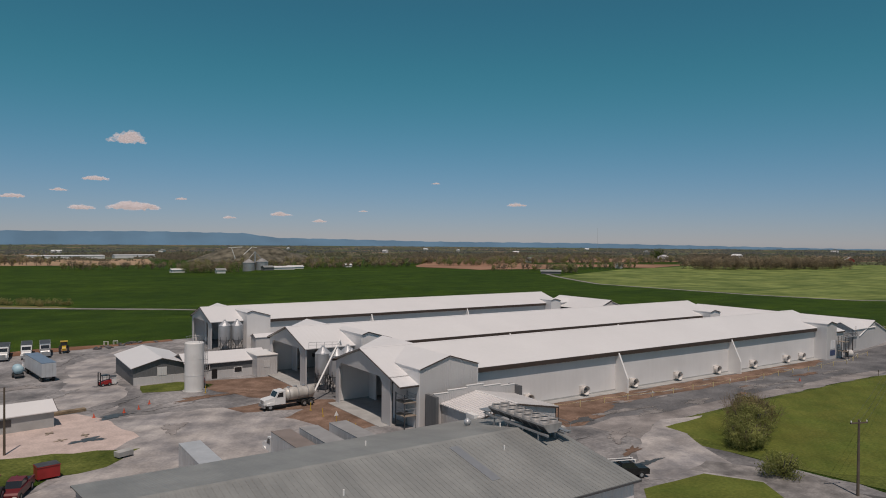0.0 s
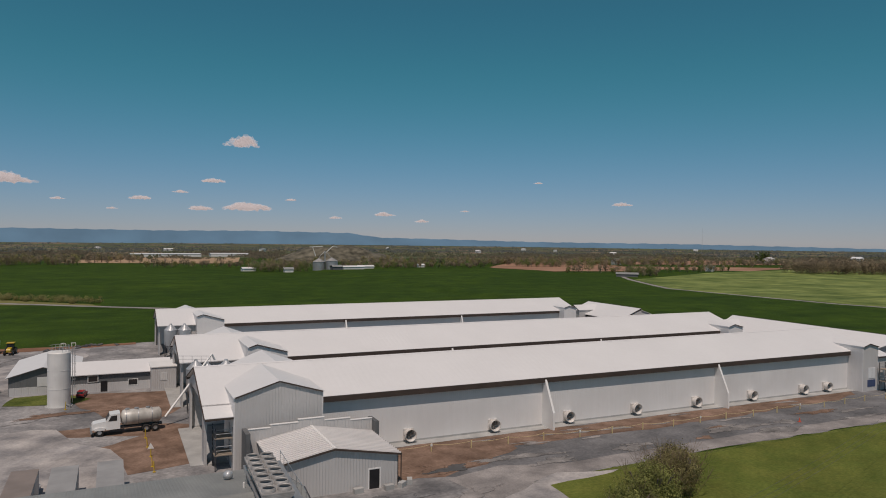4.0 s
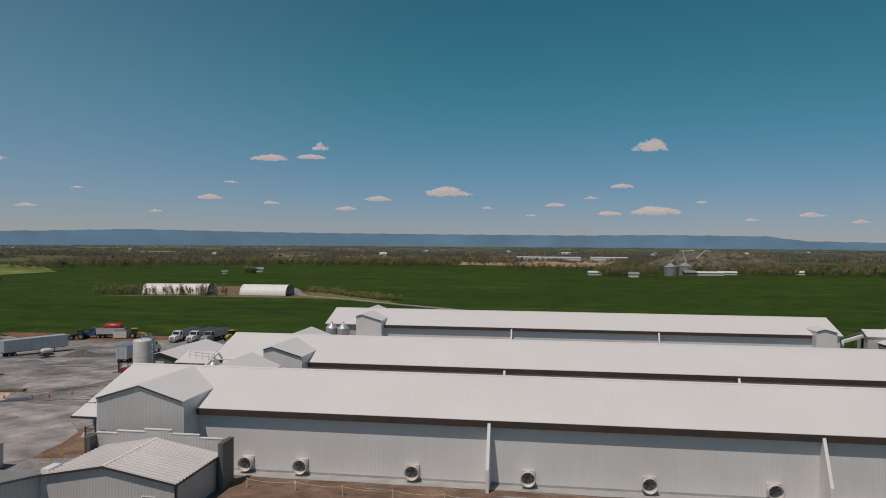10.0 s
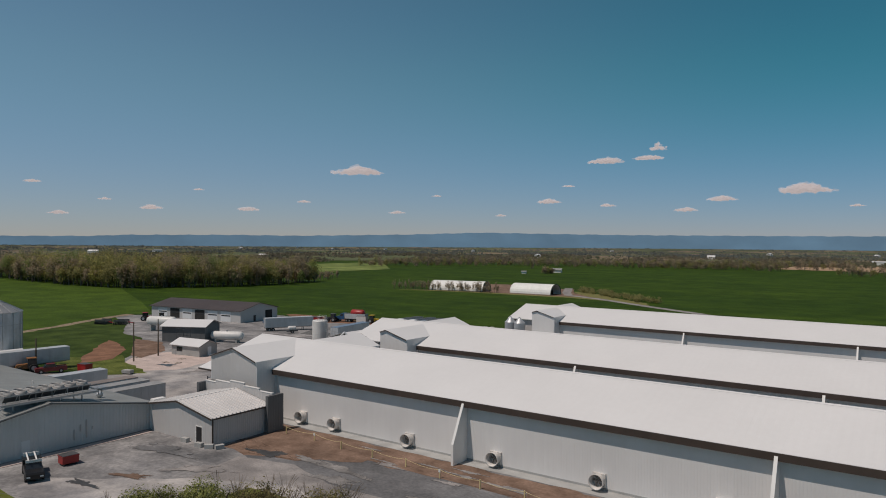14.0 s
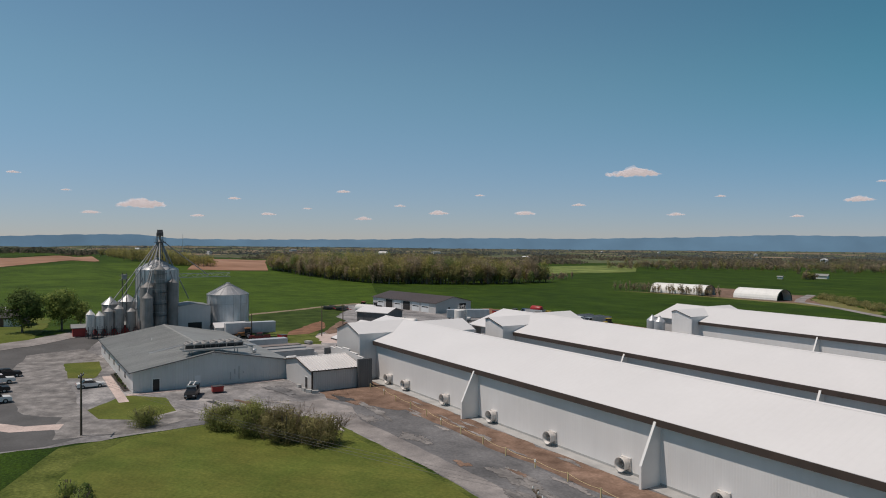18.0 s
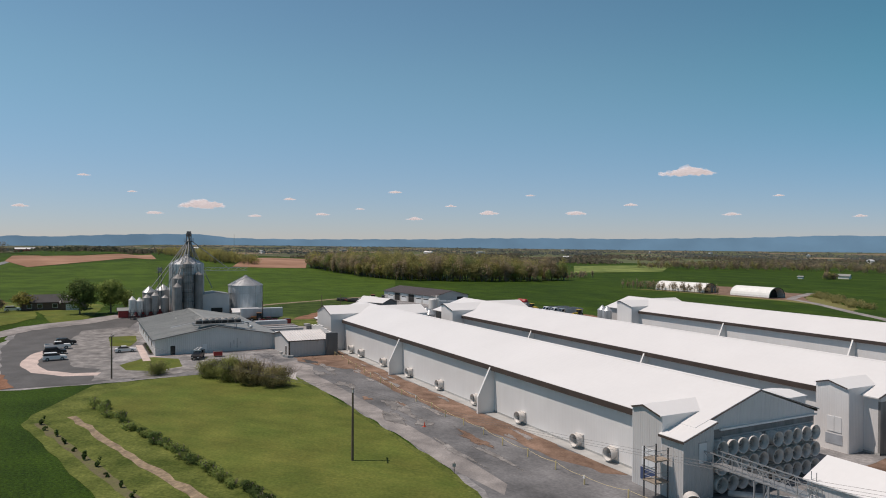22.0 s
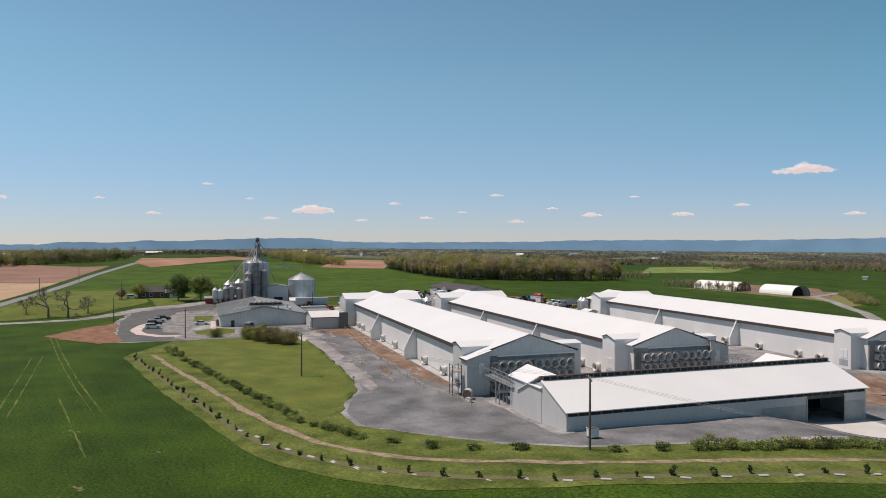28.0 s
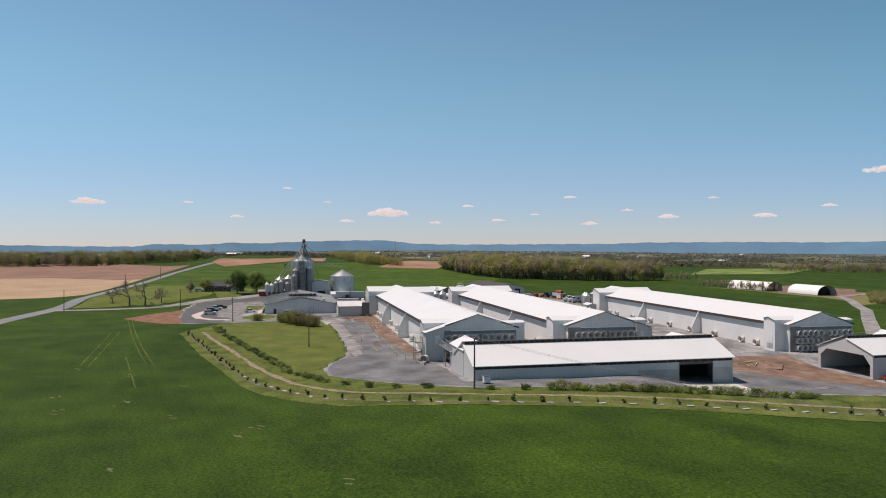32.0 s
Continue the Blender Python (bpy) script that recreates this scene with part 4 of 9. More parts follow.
def slab(p, thick):
    """A roof plane from four corners, given in order, thickened downwards."""
    bm = bmesh.new()
    top = [bm.verts.new(q) for q in p]
    low = [bm.verts.new((q[0], q[1], q[2] - thick)) for q in p]
    n = len(p)
    bm.faces.new(top)
    bm.faces.new(low[::-1])
    for i in range(n):
        bm.faces.new((top[i], low[i], low[(i + 1) % n], top[(i + 1) % n]))
    bmesh.ops.recalc_face_normals(bm, faces=bm.faces)
    return bm


def fin(x, y_eave, eave):
    """A thin buttress wall: upright at its foot, then sloping back up to the eave."""
    return prism([(y_eave + 0.72, 0), (y_eave - 2.3, 0), (y_eave - 2.3, 2.6), (y_eave + 0.1, eave - 0.05), (y_eave + 0.72, eave - 0.2)], "x", x - 0.17, x + 0.17)


def barn(y0, z0, kind, shift=0.0):
    """A long white barn; the open front bay stands at the low x end, the fan bank at the high one."""
    w, eave, top = 20.4, 7.5, 10.65
    x0, x1, h = 44.2, 170.5 + shift * 1.06, w / 2
    ox, yc = 108.0, y0 + h
    b = thing("barn", ox, yc, z0, label="long white metal barn with shallow white roof and open front bay", category="barn", group="long barns")
    lx0, lx1 = x0 - ox, x1 - ox
    wy = h - 0.7

    def X(x):
        return x + shift - ox
    sl = (top - eave) / h
    s0 = X(58.3) if kind == "A" else X(61.1)
    part("wall", boxes((s0, X(164.2), -wy, -wy + 0.25, 0.25, eave - 0.3)), M_SIDING, b, "white ribbed metal side wall")
    part("wall", boxes((lx0 + 0.66, lx1 - 0.31, wy - 0.25, wy, 0.25, eave - 0.3)), M_SIDING, b, "white ribbed metal side wall")
    part("wall", boxes((X(164.2), lx1 - 0.31, -wy, -wy + 0.25, 0.25, eave - 0.3)), M_SIDING, b)
    part("foundation", boxes((s0, lx1, -wy - 0.04, -wy + 0.3, 0, 0.3), (lx0 + 1, lx1, wy - 0.3, wy + 0.04, -0.6, 0.3)), M_CONC, b)
    # front gable round its open bay
    part("front_wall", prism([(-wy, 0), (-wy + 2.6, 0), (-wy + 2.6, 6.3), (-wy + 3.4, 7.1), (wy - 2.0, 7.1), (wy - 1.3, 6.3), (wy - 1.3, 0), (wy, 0), (wy, eave - 0.25), (0, top - 0.3), (-wy, eave - 0.25)],
                             "x", lx0 + 0.35, lx0 + 0.65), M_PALEW, b)
    part("bay_back_wall", prism([(-wy + 0.3, 0), (wy - 0.3, 0), (wy - 0.3, eave - 0.3), (0, top - 0.4), (-wy + 0.3, eave - 0.3)], "x", X(60.0), X(60.3)), M_PALEW, b)
    part("bay_floor", boxes((lx0 - 1.2, X(60), -wy + 0.3, wy - 0.3, 0.02, 0.12)), M_CONC, b)
    part("bay_side_wall", boxes((X(48.2), s0 - 0.2 if kind == "A" else X(60.3), -wy + 0.01, -wy + 0.24, 0.1, eave - 0.32)), M_PALEW, b)
    # Opaque grey-blue panel stands in for daylight through the panes
    g = part("bay_window", boxes((X(50), X(58.5), -wy + 0.27, -wy + 0.33, 1.2, 6.4)), M_GREYPANE, b, "large gridded window inside the bay, daylight painted grey")
    bm = bmesh.new()
    for k in range(7):
        xx = X(50) + k * 8.5 / 6
        box(bm, xx - 0.06, xx + 0.06, -wy + 0.33, -wy + 0.39, 1.1, 6.5)
    for k in range(6):
        zz = 1.2 + k * 5.2 / 5
        box(bm, X(49.9), X(58.6), -wy + 0.335, -wy + 0.385, zz - 0.05, zz + 0.05)
    part("grid", bm, M_STEEL, g)
    bm = bmesh.new()
    for yy in (wy - 1.9, wy - 0.6):
        for zz in (2.5, 4.6):
            box(bm, X(54), X(57), yy - 0.3, yy + 0.3, zz, zz + 0.7)
    part("bay_equipment", bm, M_FRAME, b)
    # roof
    t = 0.15
    part("roof", slab([(lx0, -h, eave), (lx1 + 0.15, -h, eave), (lx1 + 0.15, 0, top), (lx0, 0, top)], t), M_ROOF, b)
    part("roof", slab([(lx0, 0, top), (lx1 + 0.15, 0, top), (lx1 + 0.15, h, eave), (lx0, h, eave)], t), M_ROOF, b)
    part("ridge_cap", prism([(-0.35, top - 0.08), (0, top + 0.04), (0.35, top - 0.08), (0, top - 0.02)], "x", lx0, lx1 + 0.15), M_ROOF, b)
    f0 = X(58.6) if kind == "A" else X(61.4)
    part("fascia", boxes((f0, X(163.6), -h - 0.04, -h + 0.08, eave - 0.80, eave - 0.04)), M_BROWN, b)
    part("soffit", boxes((f0, X(163.6), -h + 0.1, -wy + 0.1, eave - 0.78, eave - 0.60)), M_BROWN, b)
    part("fascia", boxes((lx0, lx1, h - 0.1, h - 0.02, eave - 0.42, eave - 0.1)), M_BROWN, b)
    for xx in (lx0 - 0.06, lx1 + 0.15):
        for sgn in (-1, 1):
            bm = bmesh.new()
            beam(bm, (xx + 0.03, sgn * h, eave - 0.1), (xx + 0.03, 0, top - 0.1), 0.2, 0.06)
            part("rake_trim", bm, M_BROWN, b)
    # cross gables near the front
    def cross(xa, xb, xp, za, zb, zp, y_out, side):
        s = side
        yo, yi = s * y_out, s * 1.0
        lab = "ribbed cross gable wall"
        part("dormer_wall", prism([(X(xa), 0), (X(xb), 0), (X(xb), zb - 0.15), (X(xp), zp - 0.15), (X(xa), za - 0.15)], "y", yo - s * 0.25, yo) , M_SIDING if kind != "A" else M_PALEW, b, lab)
        for xx, zz in ((xa, za), (xb, zb)):
            lo, hi = sorted((yo - s * 0.02, s * max(0.5, h - (zz - eave) / sl)))
            part("dormer_side", boxes((X(xx) - 0.12, X(xx) + 0.12, lo, hi, 0, zz - 0.2)), M_SIDING, b)
        for xx, zz in ((xa, za), (xb, zb)):
            yr = -s * 0.0 + s * max(0.0, h - (zz - eave) / sl)
            p = [(X(xx) + (-0.2 if xx < xp else 0.2), yo + s * 0.2, zz - 0.06), (X(xp), yo + s * 0.2, zp), (X(xp), s * max(0.0, h - (zp - eave) / sl), zp), (X(xx) + (-0.2 if xx < xp else 0.2), yr, zz - 0.06)]
            part("dormer_roof", slab(p, 0.12), M_ROOFY, b)
            bm = bmesh.new()
            beam(bm, (X(xx), yo + s * 0.23, zz - 0.12), (X(xp), yo + s * 0.23, zp - 0.08), 0.06, 0.16)
            part("rake_trim", bm, M_BROWN, b)
    if kind == "A":
        part("porch_roof", slab([(lx0, -h - 2.75, eave - 2.75 * sl), (X(47.5), -h - 2.75, eave - 2.75 * sl), (X(47.5), -h + 0.3, eave + 0.3 * sl), (lx0, -h + 0.3, eave + 0.3 * sl)], t + 0.01), M_ROOF, b)
        part("porch_fascia", boxes((lx0, X(47.5), -h - 2.82, -h - 2.76, eave - 2.75 * sl - 0.3, eave - 2.75 * sl - 0.05)), M_BROWN, b)
        part("porch_trim", beam(bmesh.new(), (lx0 - 0.03, -h - 2.75, eave - 2.75 * sl - 0.1), (lx0 - 0.03, -h, eave - 0.1), 0.2, 0.06), M_BROWN, b)
        cross(47.6, 58.3, 52.9, 9.0, 9.0, 10.6, h + 2.8, -1)
        cross(51.0, 60.2, 55.5, 8.6, 8.6, 10.4, h + 2.4, 1)
    else:
        cross(54.8, 61.1, 56.1, 9.9, 8.9, 10.3, h + 2.6, -1)
        cross(49.5, 59.0, 54.2, 8.6, 8.6, 10.4, h + 2.4, 1)
    # tower near the fan end, and its twin on the other side
    cross(163.9, 168.2, 165.6, 8.75, 8.55, 9.2, h + 2.4, -1)
    cross(162.4, 167.0, 164.8, 8.1, 8.1, 8.4, h + 2.6, 1)
    d = part("tower_door", boxes((X(165.4), X(167.4), -h - 2.47, -h - 2.40, 2.5, 4.5)), M_DOORP, b, "white double access door in the tower")
    part("tower_panel", boxes((X(165.2), X(167.5), -h - 2.46, -h - 2.40, 0.9, 2.2)), M_BLUEP if kind == "A" else M_GREYPANE, b, "dark blue louvred panel" if kind == "A" else "grey louvred panel")
    part("seam", boxes((X(166.39), X(166.42), -h - 2.49, -h - 2.46, 2.5, 4.5)), M_STEEL, d)
    # fan end
    part("end_wall", prism([(-wy, 0), (wy, 0), (wy, 6.9), (-wy, 6.9)], "x", lx1 - 0.3, lx1), M_ENDW, b, "dusty grey end wall behind the fans")
    part("end_gable", prism([(-wy, 6.9), (wy, 6.9), (wy, eave - 0.2), (0, top - 0.2), (-wy, eave - 0.2)], "x", lx1 - 0.3, lx1 + 0.04), M_GREYW, b, "grey ribbed end gable")
    part("end_trim", boxes((lx1 + 0.02, lx1 + 0.3, -wy + 3.0, wy + 0.2, 6.75, 6.95)), M_TRIMW, b)
    for zz in (0.35, 2.15, 4.0, 5.95):
        part("fan_rail", boxes((lx1, lx1 + 0.1, -wy + 3.4, wy - 0.2, zz - 0.09, zz + 0.09)), M_STEEL, b)
    for xx in (93.6, 129.0):
        part("buttress", fin(X(xx), -h, eave), M_TRIMW, b, "thin white buttress wall")
        part("buttress", prism([(wy - 0.02, 0), (h + 2.3, 0), (h + 2.3, 2.6), (h - 0.1, eave - 0.05), (wy, eave - 0.2)], "x", X(xx) - 0.17, X(xx) + 0.17), M_TRIMW, b)
    # fans
    for xx in (64.8, 71.5, 84.8, 98.0, 111.2, 124.2, 137.4, 150.7, 157.3):
        side_fan(xx + shift, y0 + 0.72, z0 + 1.15)
    for row, zz in enumerate((1.25, 3.15, 5.1)):
        for k in range(-1, 4):
            end_fan(x1 + 0.02, y0 + 4.6 + k * 1.62, z0 + zz)
        for k in range(5):
            end_fan(x1 + 0.02, y0 + 11.9 + k * 1.62, z0 + zz)
    return b


barn(95.2, 0.0, "A")
barn(127.5, 0.0, "B")
barn(190.8, -1.45, "C", -1.6)
for i, m in enumerate(FANS):
    if i:
        copy_thing(FAN, m)
    else:
        FAN.matrix_basis = m


def vestibule():
    """The lean-to at the fan end of the first barn, with its tall slide."""
    v = thing("stair_vestibule", 170, 95.5, 0, label="white ribbed metal stair vestibule at the fan end", category="shed")
    part("wall", boxes((-1.7, 1.09, -2.7, -2.45, 0, 6.45)), M_PALEW, v)
    part("wall", prism([(-2.7, 0), (1.7, 0), (1.7, 7.85), (-2.7, 6.5)], "x", 1.1, 1.35), M_PALEW, v)
    part("wall", boxes((0.3, 1.09, 1.45, 1.7, 0, 7.7)), M_PALEW, v)
    part("roof", slab([(-1.9, -3.0, 6.62), (1.65, -3.0, 6.62), (1.65, 1.9, 8.13), (-1.9, 1.9, 8.13)], 0.13), M_ROOF, v)
    part("fascia", boxes((-1.9, 1.65, -3.06, -2.98, 6.3, 6.56)), M_BROWN, v)
    part("rake_trim", beam(bmesh.new(), (1.68, -3.0, 6.52), (1.68, 1.9, 8.03), 0.2, 0.06), M_BROWN, v)
    d = part("door", boxes((1.36, 1.42, -0.5, 0.6, 3.9, 6.0)), M_DOORP, v, "white upper door onto the walkway")
    part("frame", boxes((1.355, 1.39, -0.62, 0.72, 3.85, 6.12)), M_STEEL, d)


vestibule()
v = thing("stair_vestibule", 170, 147.3, 0, label="white ribbed metal stair vestibule at the fan end", category="shed")
part("wall", boxes((-1.7, 1.09, 2.45, 2.7, -1.4, 6.4)), M_PALEW, v)
part("wall", prism([(-1.7, -1.4), (2.7, -1.4), (2.7, 6.5), (-1.7, 7.85)], "x", 1.1, 1.35), M_PALEW, v)
part("roof", slab([(-1.9, -1.9, 8.13), (1.65, -1.9, 8.13), (1.65, 3.0, 6.62), (-1.9, 3.0, 6.62)], 0.13), M_ROOF, v)
part("rake_trim", beam(bmesh.new(), (1.68, -1.9, 8.03), (1.68, 3.0, 6.52), 0.2, 0.06), M_BROWN, v)
part("door", boxes((1.36, 1.42, -0.6, 0.5, 3.6, 5.8)), M_DOORP, v, "white upper door onto the walkway")


def scaffold(x, y, z, wide, deep, tiers, label):
    """Open steel stair platforms: posts, decks and rails."""
    t = thing("stair_platform", x, y, z, label=label, category="platform")
    top = tiers[-1] + 1.2
    for px in (0, wide):
        for py in (0, deep):
            part("post", boxes((px - 0.06, px + 0.06, py - 0.06, py + 0.06, 0, top)), M_FRAME, t)
    for zz in tiers:
        d = part("deck", boxes((-0.1, wide + 0.1, -0.1, deep + 0.1, zz - 0.12, zz)), M_PLANK, t, "weathered plank deck")
        bm = bmesh.new()
        for rz in (0.5, 1.0):
            tube(bm, (0, 0, zz + rz), (wide, 0, zz + rz), 0.035)
            tube(bm, (0, 0, zz + rz), (0, deep, zz + rz), 0.035)
            tube(bm, (wide, 0, zz + rz), (wide, deep, zz + rz), 0.035)
        part("rail", bm, M_STEEL, d)


scaffold(45.5, 93.2, 0, 2.0, 2.6, (2.0, 4.0), "open two-tier steel stair platform at the barn's corner")
scaffold(168.0, 90.6, 0, 1.7, 1.7, (2.0, 4.3), "open steel stair platform beside the tower")


def walkway():
    w = thing("walkway_bridge", 178, 96.4, 0, label="galvanised truss walkway bridge between barn and shed", category="walkway")
    bm = bmesh.new()
    for yy in (-0.7, 0.7):
        beam(bm, (-6.6, yy, 4.0), (6.6, yy, 4.0), 0.14)
        beam(bm, (-6.6, yy, 5.2), (6.6, yy, 5.2), 0.1)
        for k in range(12):
            x = -6.6 + k * 1.2
            beam(bm, (x, yy, 4.0), (x, yy, 5.2), 0.06)
            if k < 11:
                beam(bm, (x, yy, 4.0 if k % 2 else 5.2), (x + 1.2, yy, 5.2 if k % 2 else 4.0), 0.05)
    part("truss", bm, M_STEEL, w)
    part("deck", boxes((-6.6, 6.6, -0.65, 0.65, 4.0, 4.08)), M_STEEL, w)
    bm = bmesh.new()
    for yy in (-0.7, 0.7):
        beam(bm, (-0.4, yy, 0), (-0.4, yy, 4.0), 0.14)
        beam(bm, (1.2, yy, 0), (1.2, yy, 4.0), 0.14)
    beam(bm, (-0.4, -0.7, 0.3), (1.2, -0.7, 3.6), 0.08)
    beam(bm, (-0.4, 0.7, 3.6), (1.2, 0.7, 0.3), 0.08)
    part("support", bm, M_STEEL, w)
    bm = bmesh.new()
    tube(bm, (-5.2, 1.6, 0.8), (5.0, 1.6, 3.2), 0.32, 12)
    part("conveyor_tube", bm, M_GALV, w, "white slanting conveyor tube")


walkway()
w2 = thing("walkway_bridge", 178, 148.6, 0, label="galvanised truss walkway bridge between barn and shed", category="walkway")
bm = bmesh.new()
for yy in (-0.7, 0.7):
    beam(bm, (-5.4, yy, 3.6), (9.0, yy, 3.6), 0.14)
    beam(bm, (-5.4, yy, 4.8), (9.0, yy, 4.8), 0.1)
    for k in range(13):
        beam(bm, (-5.4 + k * 1.2, yy, 3.6), (-5.4 + k * 1.2, yy, 4.8), 0.06)
        if k < 12:
            beam(bm, (-5.4 + k * 1.2, yy, 3.6 if k % 2 else 4.8), (-4.2 + k * 1.2, yy, 4.8 if k % 2 else 3.6), 0.05)
part("truss", bm, M_STEEL, w2)
part("deck", boxes((-5.4, 9.0, -0.65, 0.65, 3.6, 3.68)), M_STEEL, w2)
bm = bmesh.new()
for yy in (-0.7, 0.7):
    beam(bm, (1.6, yy, -2), (1.6, yy, 3.6), 0.14)
part("support", bm, M_STEEL, w2)
dr = thing("fan_drum_spare", 172.6, 92.6, 0.05, -35, "white round fan drum with a rusty face standing on the apron", "fan")
part("shell", lathe([(0.86, 0.0), (0.86, 1.3), (0.80, 1.3), (0.78, 0.1), (0.86, 0.0)], 24, None, (0, 0, 0.9), Matrix.Rotation(math.pi / 2, 4, "Y")), M_FAN, dr, smooth=False)
part("face", lathe([(0.0, 1.05), (0.79, 1.05), (0.79, 1.1), (0.0, 1.1)], 20, None, (0, 0, 0.9), Matrix.Rotation(math.pi / 2, 4, "Y")), M_RUSTF, dr, "rust-brown fan shutter")
for yy in (-0.6, 0.6):
    part("foot", boxes((0.1, 1.2, yy - 0.06, yy + 0.06, 0, 0.3)), M_FRAME, dr)
bm = boxes((-0.6, 0.6, -0.3, 0.3, 0, 0.4), (-0.5, 0.7, -0.25, 0.3, 0.4, 0.75))
st = part("block_stack", bm, M_CONC)
st.matrix_basis = pose(175.5, 91.5, rise(175.5, 91.5) + 0.05, 0, 0, 20)
tagged(st, "stack of grey concrete blocks on the apron", "blocks")


# ---- storage sheds behind the fan ends ----
def shed(xw, xr, xe, ya, yb, zg, zw, ze, zr, door, head):
    """A long storage shed with a dark ridge vent; door: 'side' (in the long wall) or 'end' (an open south gable)."""
    xm, ym = (xw + xe) / 2, (ya + yb) / 2
    d = thing("storage_shed", xm, ym, zg, label="long white storage shed with a dark open ridge vent", category="shed", group="storage sheds")
    w, r, e, n = xw - xm, xr - xm, xe - xm, (yb - ya) / 2
    zw, ze, zr = zw - zg, ze - zg, zr - zg
    if door == "side":
        part("wall", prism([(w, -0.5), (e, -0.5), (e, ze - 0.1), (r, zr - 0.7), (w, zw - 0.1)], "y", -n, -n + 0.25), M_PALEW, d)
        a, c = 138.9 - ym, 146.5 - ym
        part("wall", boxes((e - 0.25, e, -n + 0.26, a, -3.2, ze - 0.75)), M_PALEW, d, "pale concrete and metal long wall")
        part("wall", boxes((e - 0.25, e, c, n - 0.26, -3.2, ze - 0.75)), M_PALEW, d)
        part("door_header", boxes((e - 0.25, e, a, c, ze - 1.25, ze - 0.75)), M_FRAME, d)
        # Near-black wall added inside so the doorway reads as deep shade
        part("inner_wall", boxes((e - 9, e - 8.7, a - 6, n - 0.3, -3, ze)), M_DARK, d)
        part("base_wall", boxes((e, e + 0.06, a - 9.0, a - 0.3, -3.2, 0.9)), M_CONC, d, "grey concrete lower wall")
        part("base_wall", boxes((e, e + 0.06, c + 0.3, n - 0.3, -3.2, 0.9)), M_CONC, d)
        part("door_post", boxes((e - 0.3, e + 0.12, a - 0.25, a, -3.2, ze - 1.1)), M_CONC, d)
        part("door_post", boxes((e - 0.3, e + 0.12, c, c + 0.25, -3.2, ze - 1.1)), M_CONC, d)
    else:
        part("wall", prism([(w, -0.3), (w + 0.8, -0.3), (w + 0.8, 3.4), (w + 2.6, 5.0), (e - 2.6, 5.0), (e - 0.8, 3.0), (e - 0.8, -0.3), (e, -0.3), (e, ze - 0.1), (r, zr - 0.7), (w, zw - 0.1)], "y", -n, -n + 0.3), M_PALEW, d)
        part("wall", boxes((e - 0.25, e, -n + 0.31, n - 0.26, -0.5, ze - 0.75)), M_PALEW, d)
        # Added near-black wall, interior shade behind the open gable
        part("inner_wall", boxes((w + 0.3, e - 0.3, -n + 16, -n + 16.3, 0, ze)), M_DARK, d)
    part("wall", boxes((w, w + 0.25, -n + 0.31, n - 0.26, -1.5, zw - 0.75)), M_PALEW, d)
    part("wall", prism([(w, -3), (e, -3), (e, ze - 0.1), (r, zr - 0.7), (w, zw - 0.1)], "y", n - 0.25, n), M_PALEW, d)
    # Vents are solid near-black strips in place of shaded gaps
    part("eave_vent", boxes((e - 0.2, e + 0.02, -n + 0.31, n - 0.26, ze - 0.75, ze - 0.12)), M_DARK, d, "dark open vent band under the eave")
    part("eave_vent", boxes((w - 0.02, w + 0.2, -n + 0.31, n - 0.26, zw - 0.75, zw - 0.12)), M_DARK, d)
    first, k = part("vent_post", boxes((e - 0.05, e + 0.05, 0, 0.07, ze - 0.75, ze - 0.1)), M_PLANK, d), -n
    first.location = (0, k, 0)
    while k < n - 1.9:
        k += 1.83
        o = new("vent_post", first.data)
        o.parent, o.location = d, (0, k, 0)
    part("eave_beam", boxes((e - 0.02, e + 0.07, -n, n, ze - 0.2, ze - 0.1)), M_BROWN, d)
    part("roof", slab([(r + 0.25, -n - 0.3, zr - 0.55), (e + 0.45, -n - 0.3, ze - 0.06), (e + 0.45, n + 0.3, ze - 0.06), (r + 0.25, n + 0.3, zr - 0.55)], 0.12), M_ROOFY, d)
    part("roof", slab([(w - 0.45, -n - 0.3, zw - 0.06), (r - 0.3, -n - 0.3, zr - 0.01), (r - 0.3, n + 0.3, zr - 0.01), (w - 0.45, n + 0.3, zw - 0.06)], 0.12), M_ROOFY, d)
    # Solid near-black box painted as the shade in the open ridge
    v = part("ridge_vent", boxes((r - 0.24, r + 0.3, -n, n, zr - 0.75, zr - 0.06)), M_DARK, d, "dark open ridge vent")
    part("cap", boxes((r - 0.29, r + 0.42, -n, n, zr - 0.055, zr)), M_BROWN, v)
    sm = boxes((r + 0.28, r + 0.36, 0, 0.1, zr - 0.6, zr - 0.06))
    first = part("slat", sm, M_PLANK, v)
    k = -n + 1.22
    while k < n:
        o = new("slat", first.data)
        o.parent, o.location = v, (0, k, 0)
        k += 1.22
    first.location = (0, -n, 0)
    if head:
        part("head_wall", prism([(183.0 - xm, -0.8), (194.3 - xm, -0.8), (194.3 - xm, 5.9 - zg), (183.0 - xm, 5.8 - zg)], "y", -n - 0.06, -n + 0.2), M_PALEW, d)
        part("head_wall", prism([(-n, -0.8), (-n + 6.4, -0.8), (-n + 6.4, 5.8 - zg), (-n + 3.2, 7.2 - zg), (-n, 5.8 - zg)], "x", 183.0 - xm, 183.25 - xm), M_PALEW, d)
        part("head_roof", slab([(182.7 - xm, -n - 0.3, 5.75 - zg), (194.5 - xm, -n - 0.3, 5.85 - zg), (194.5 - xm, -n + 3.2, 7.4 - zg), (182.7 - xm, -n + 3.2, 7.4 - zg)], 0.12), M_ROOF, d)
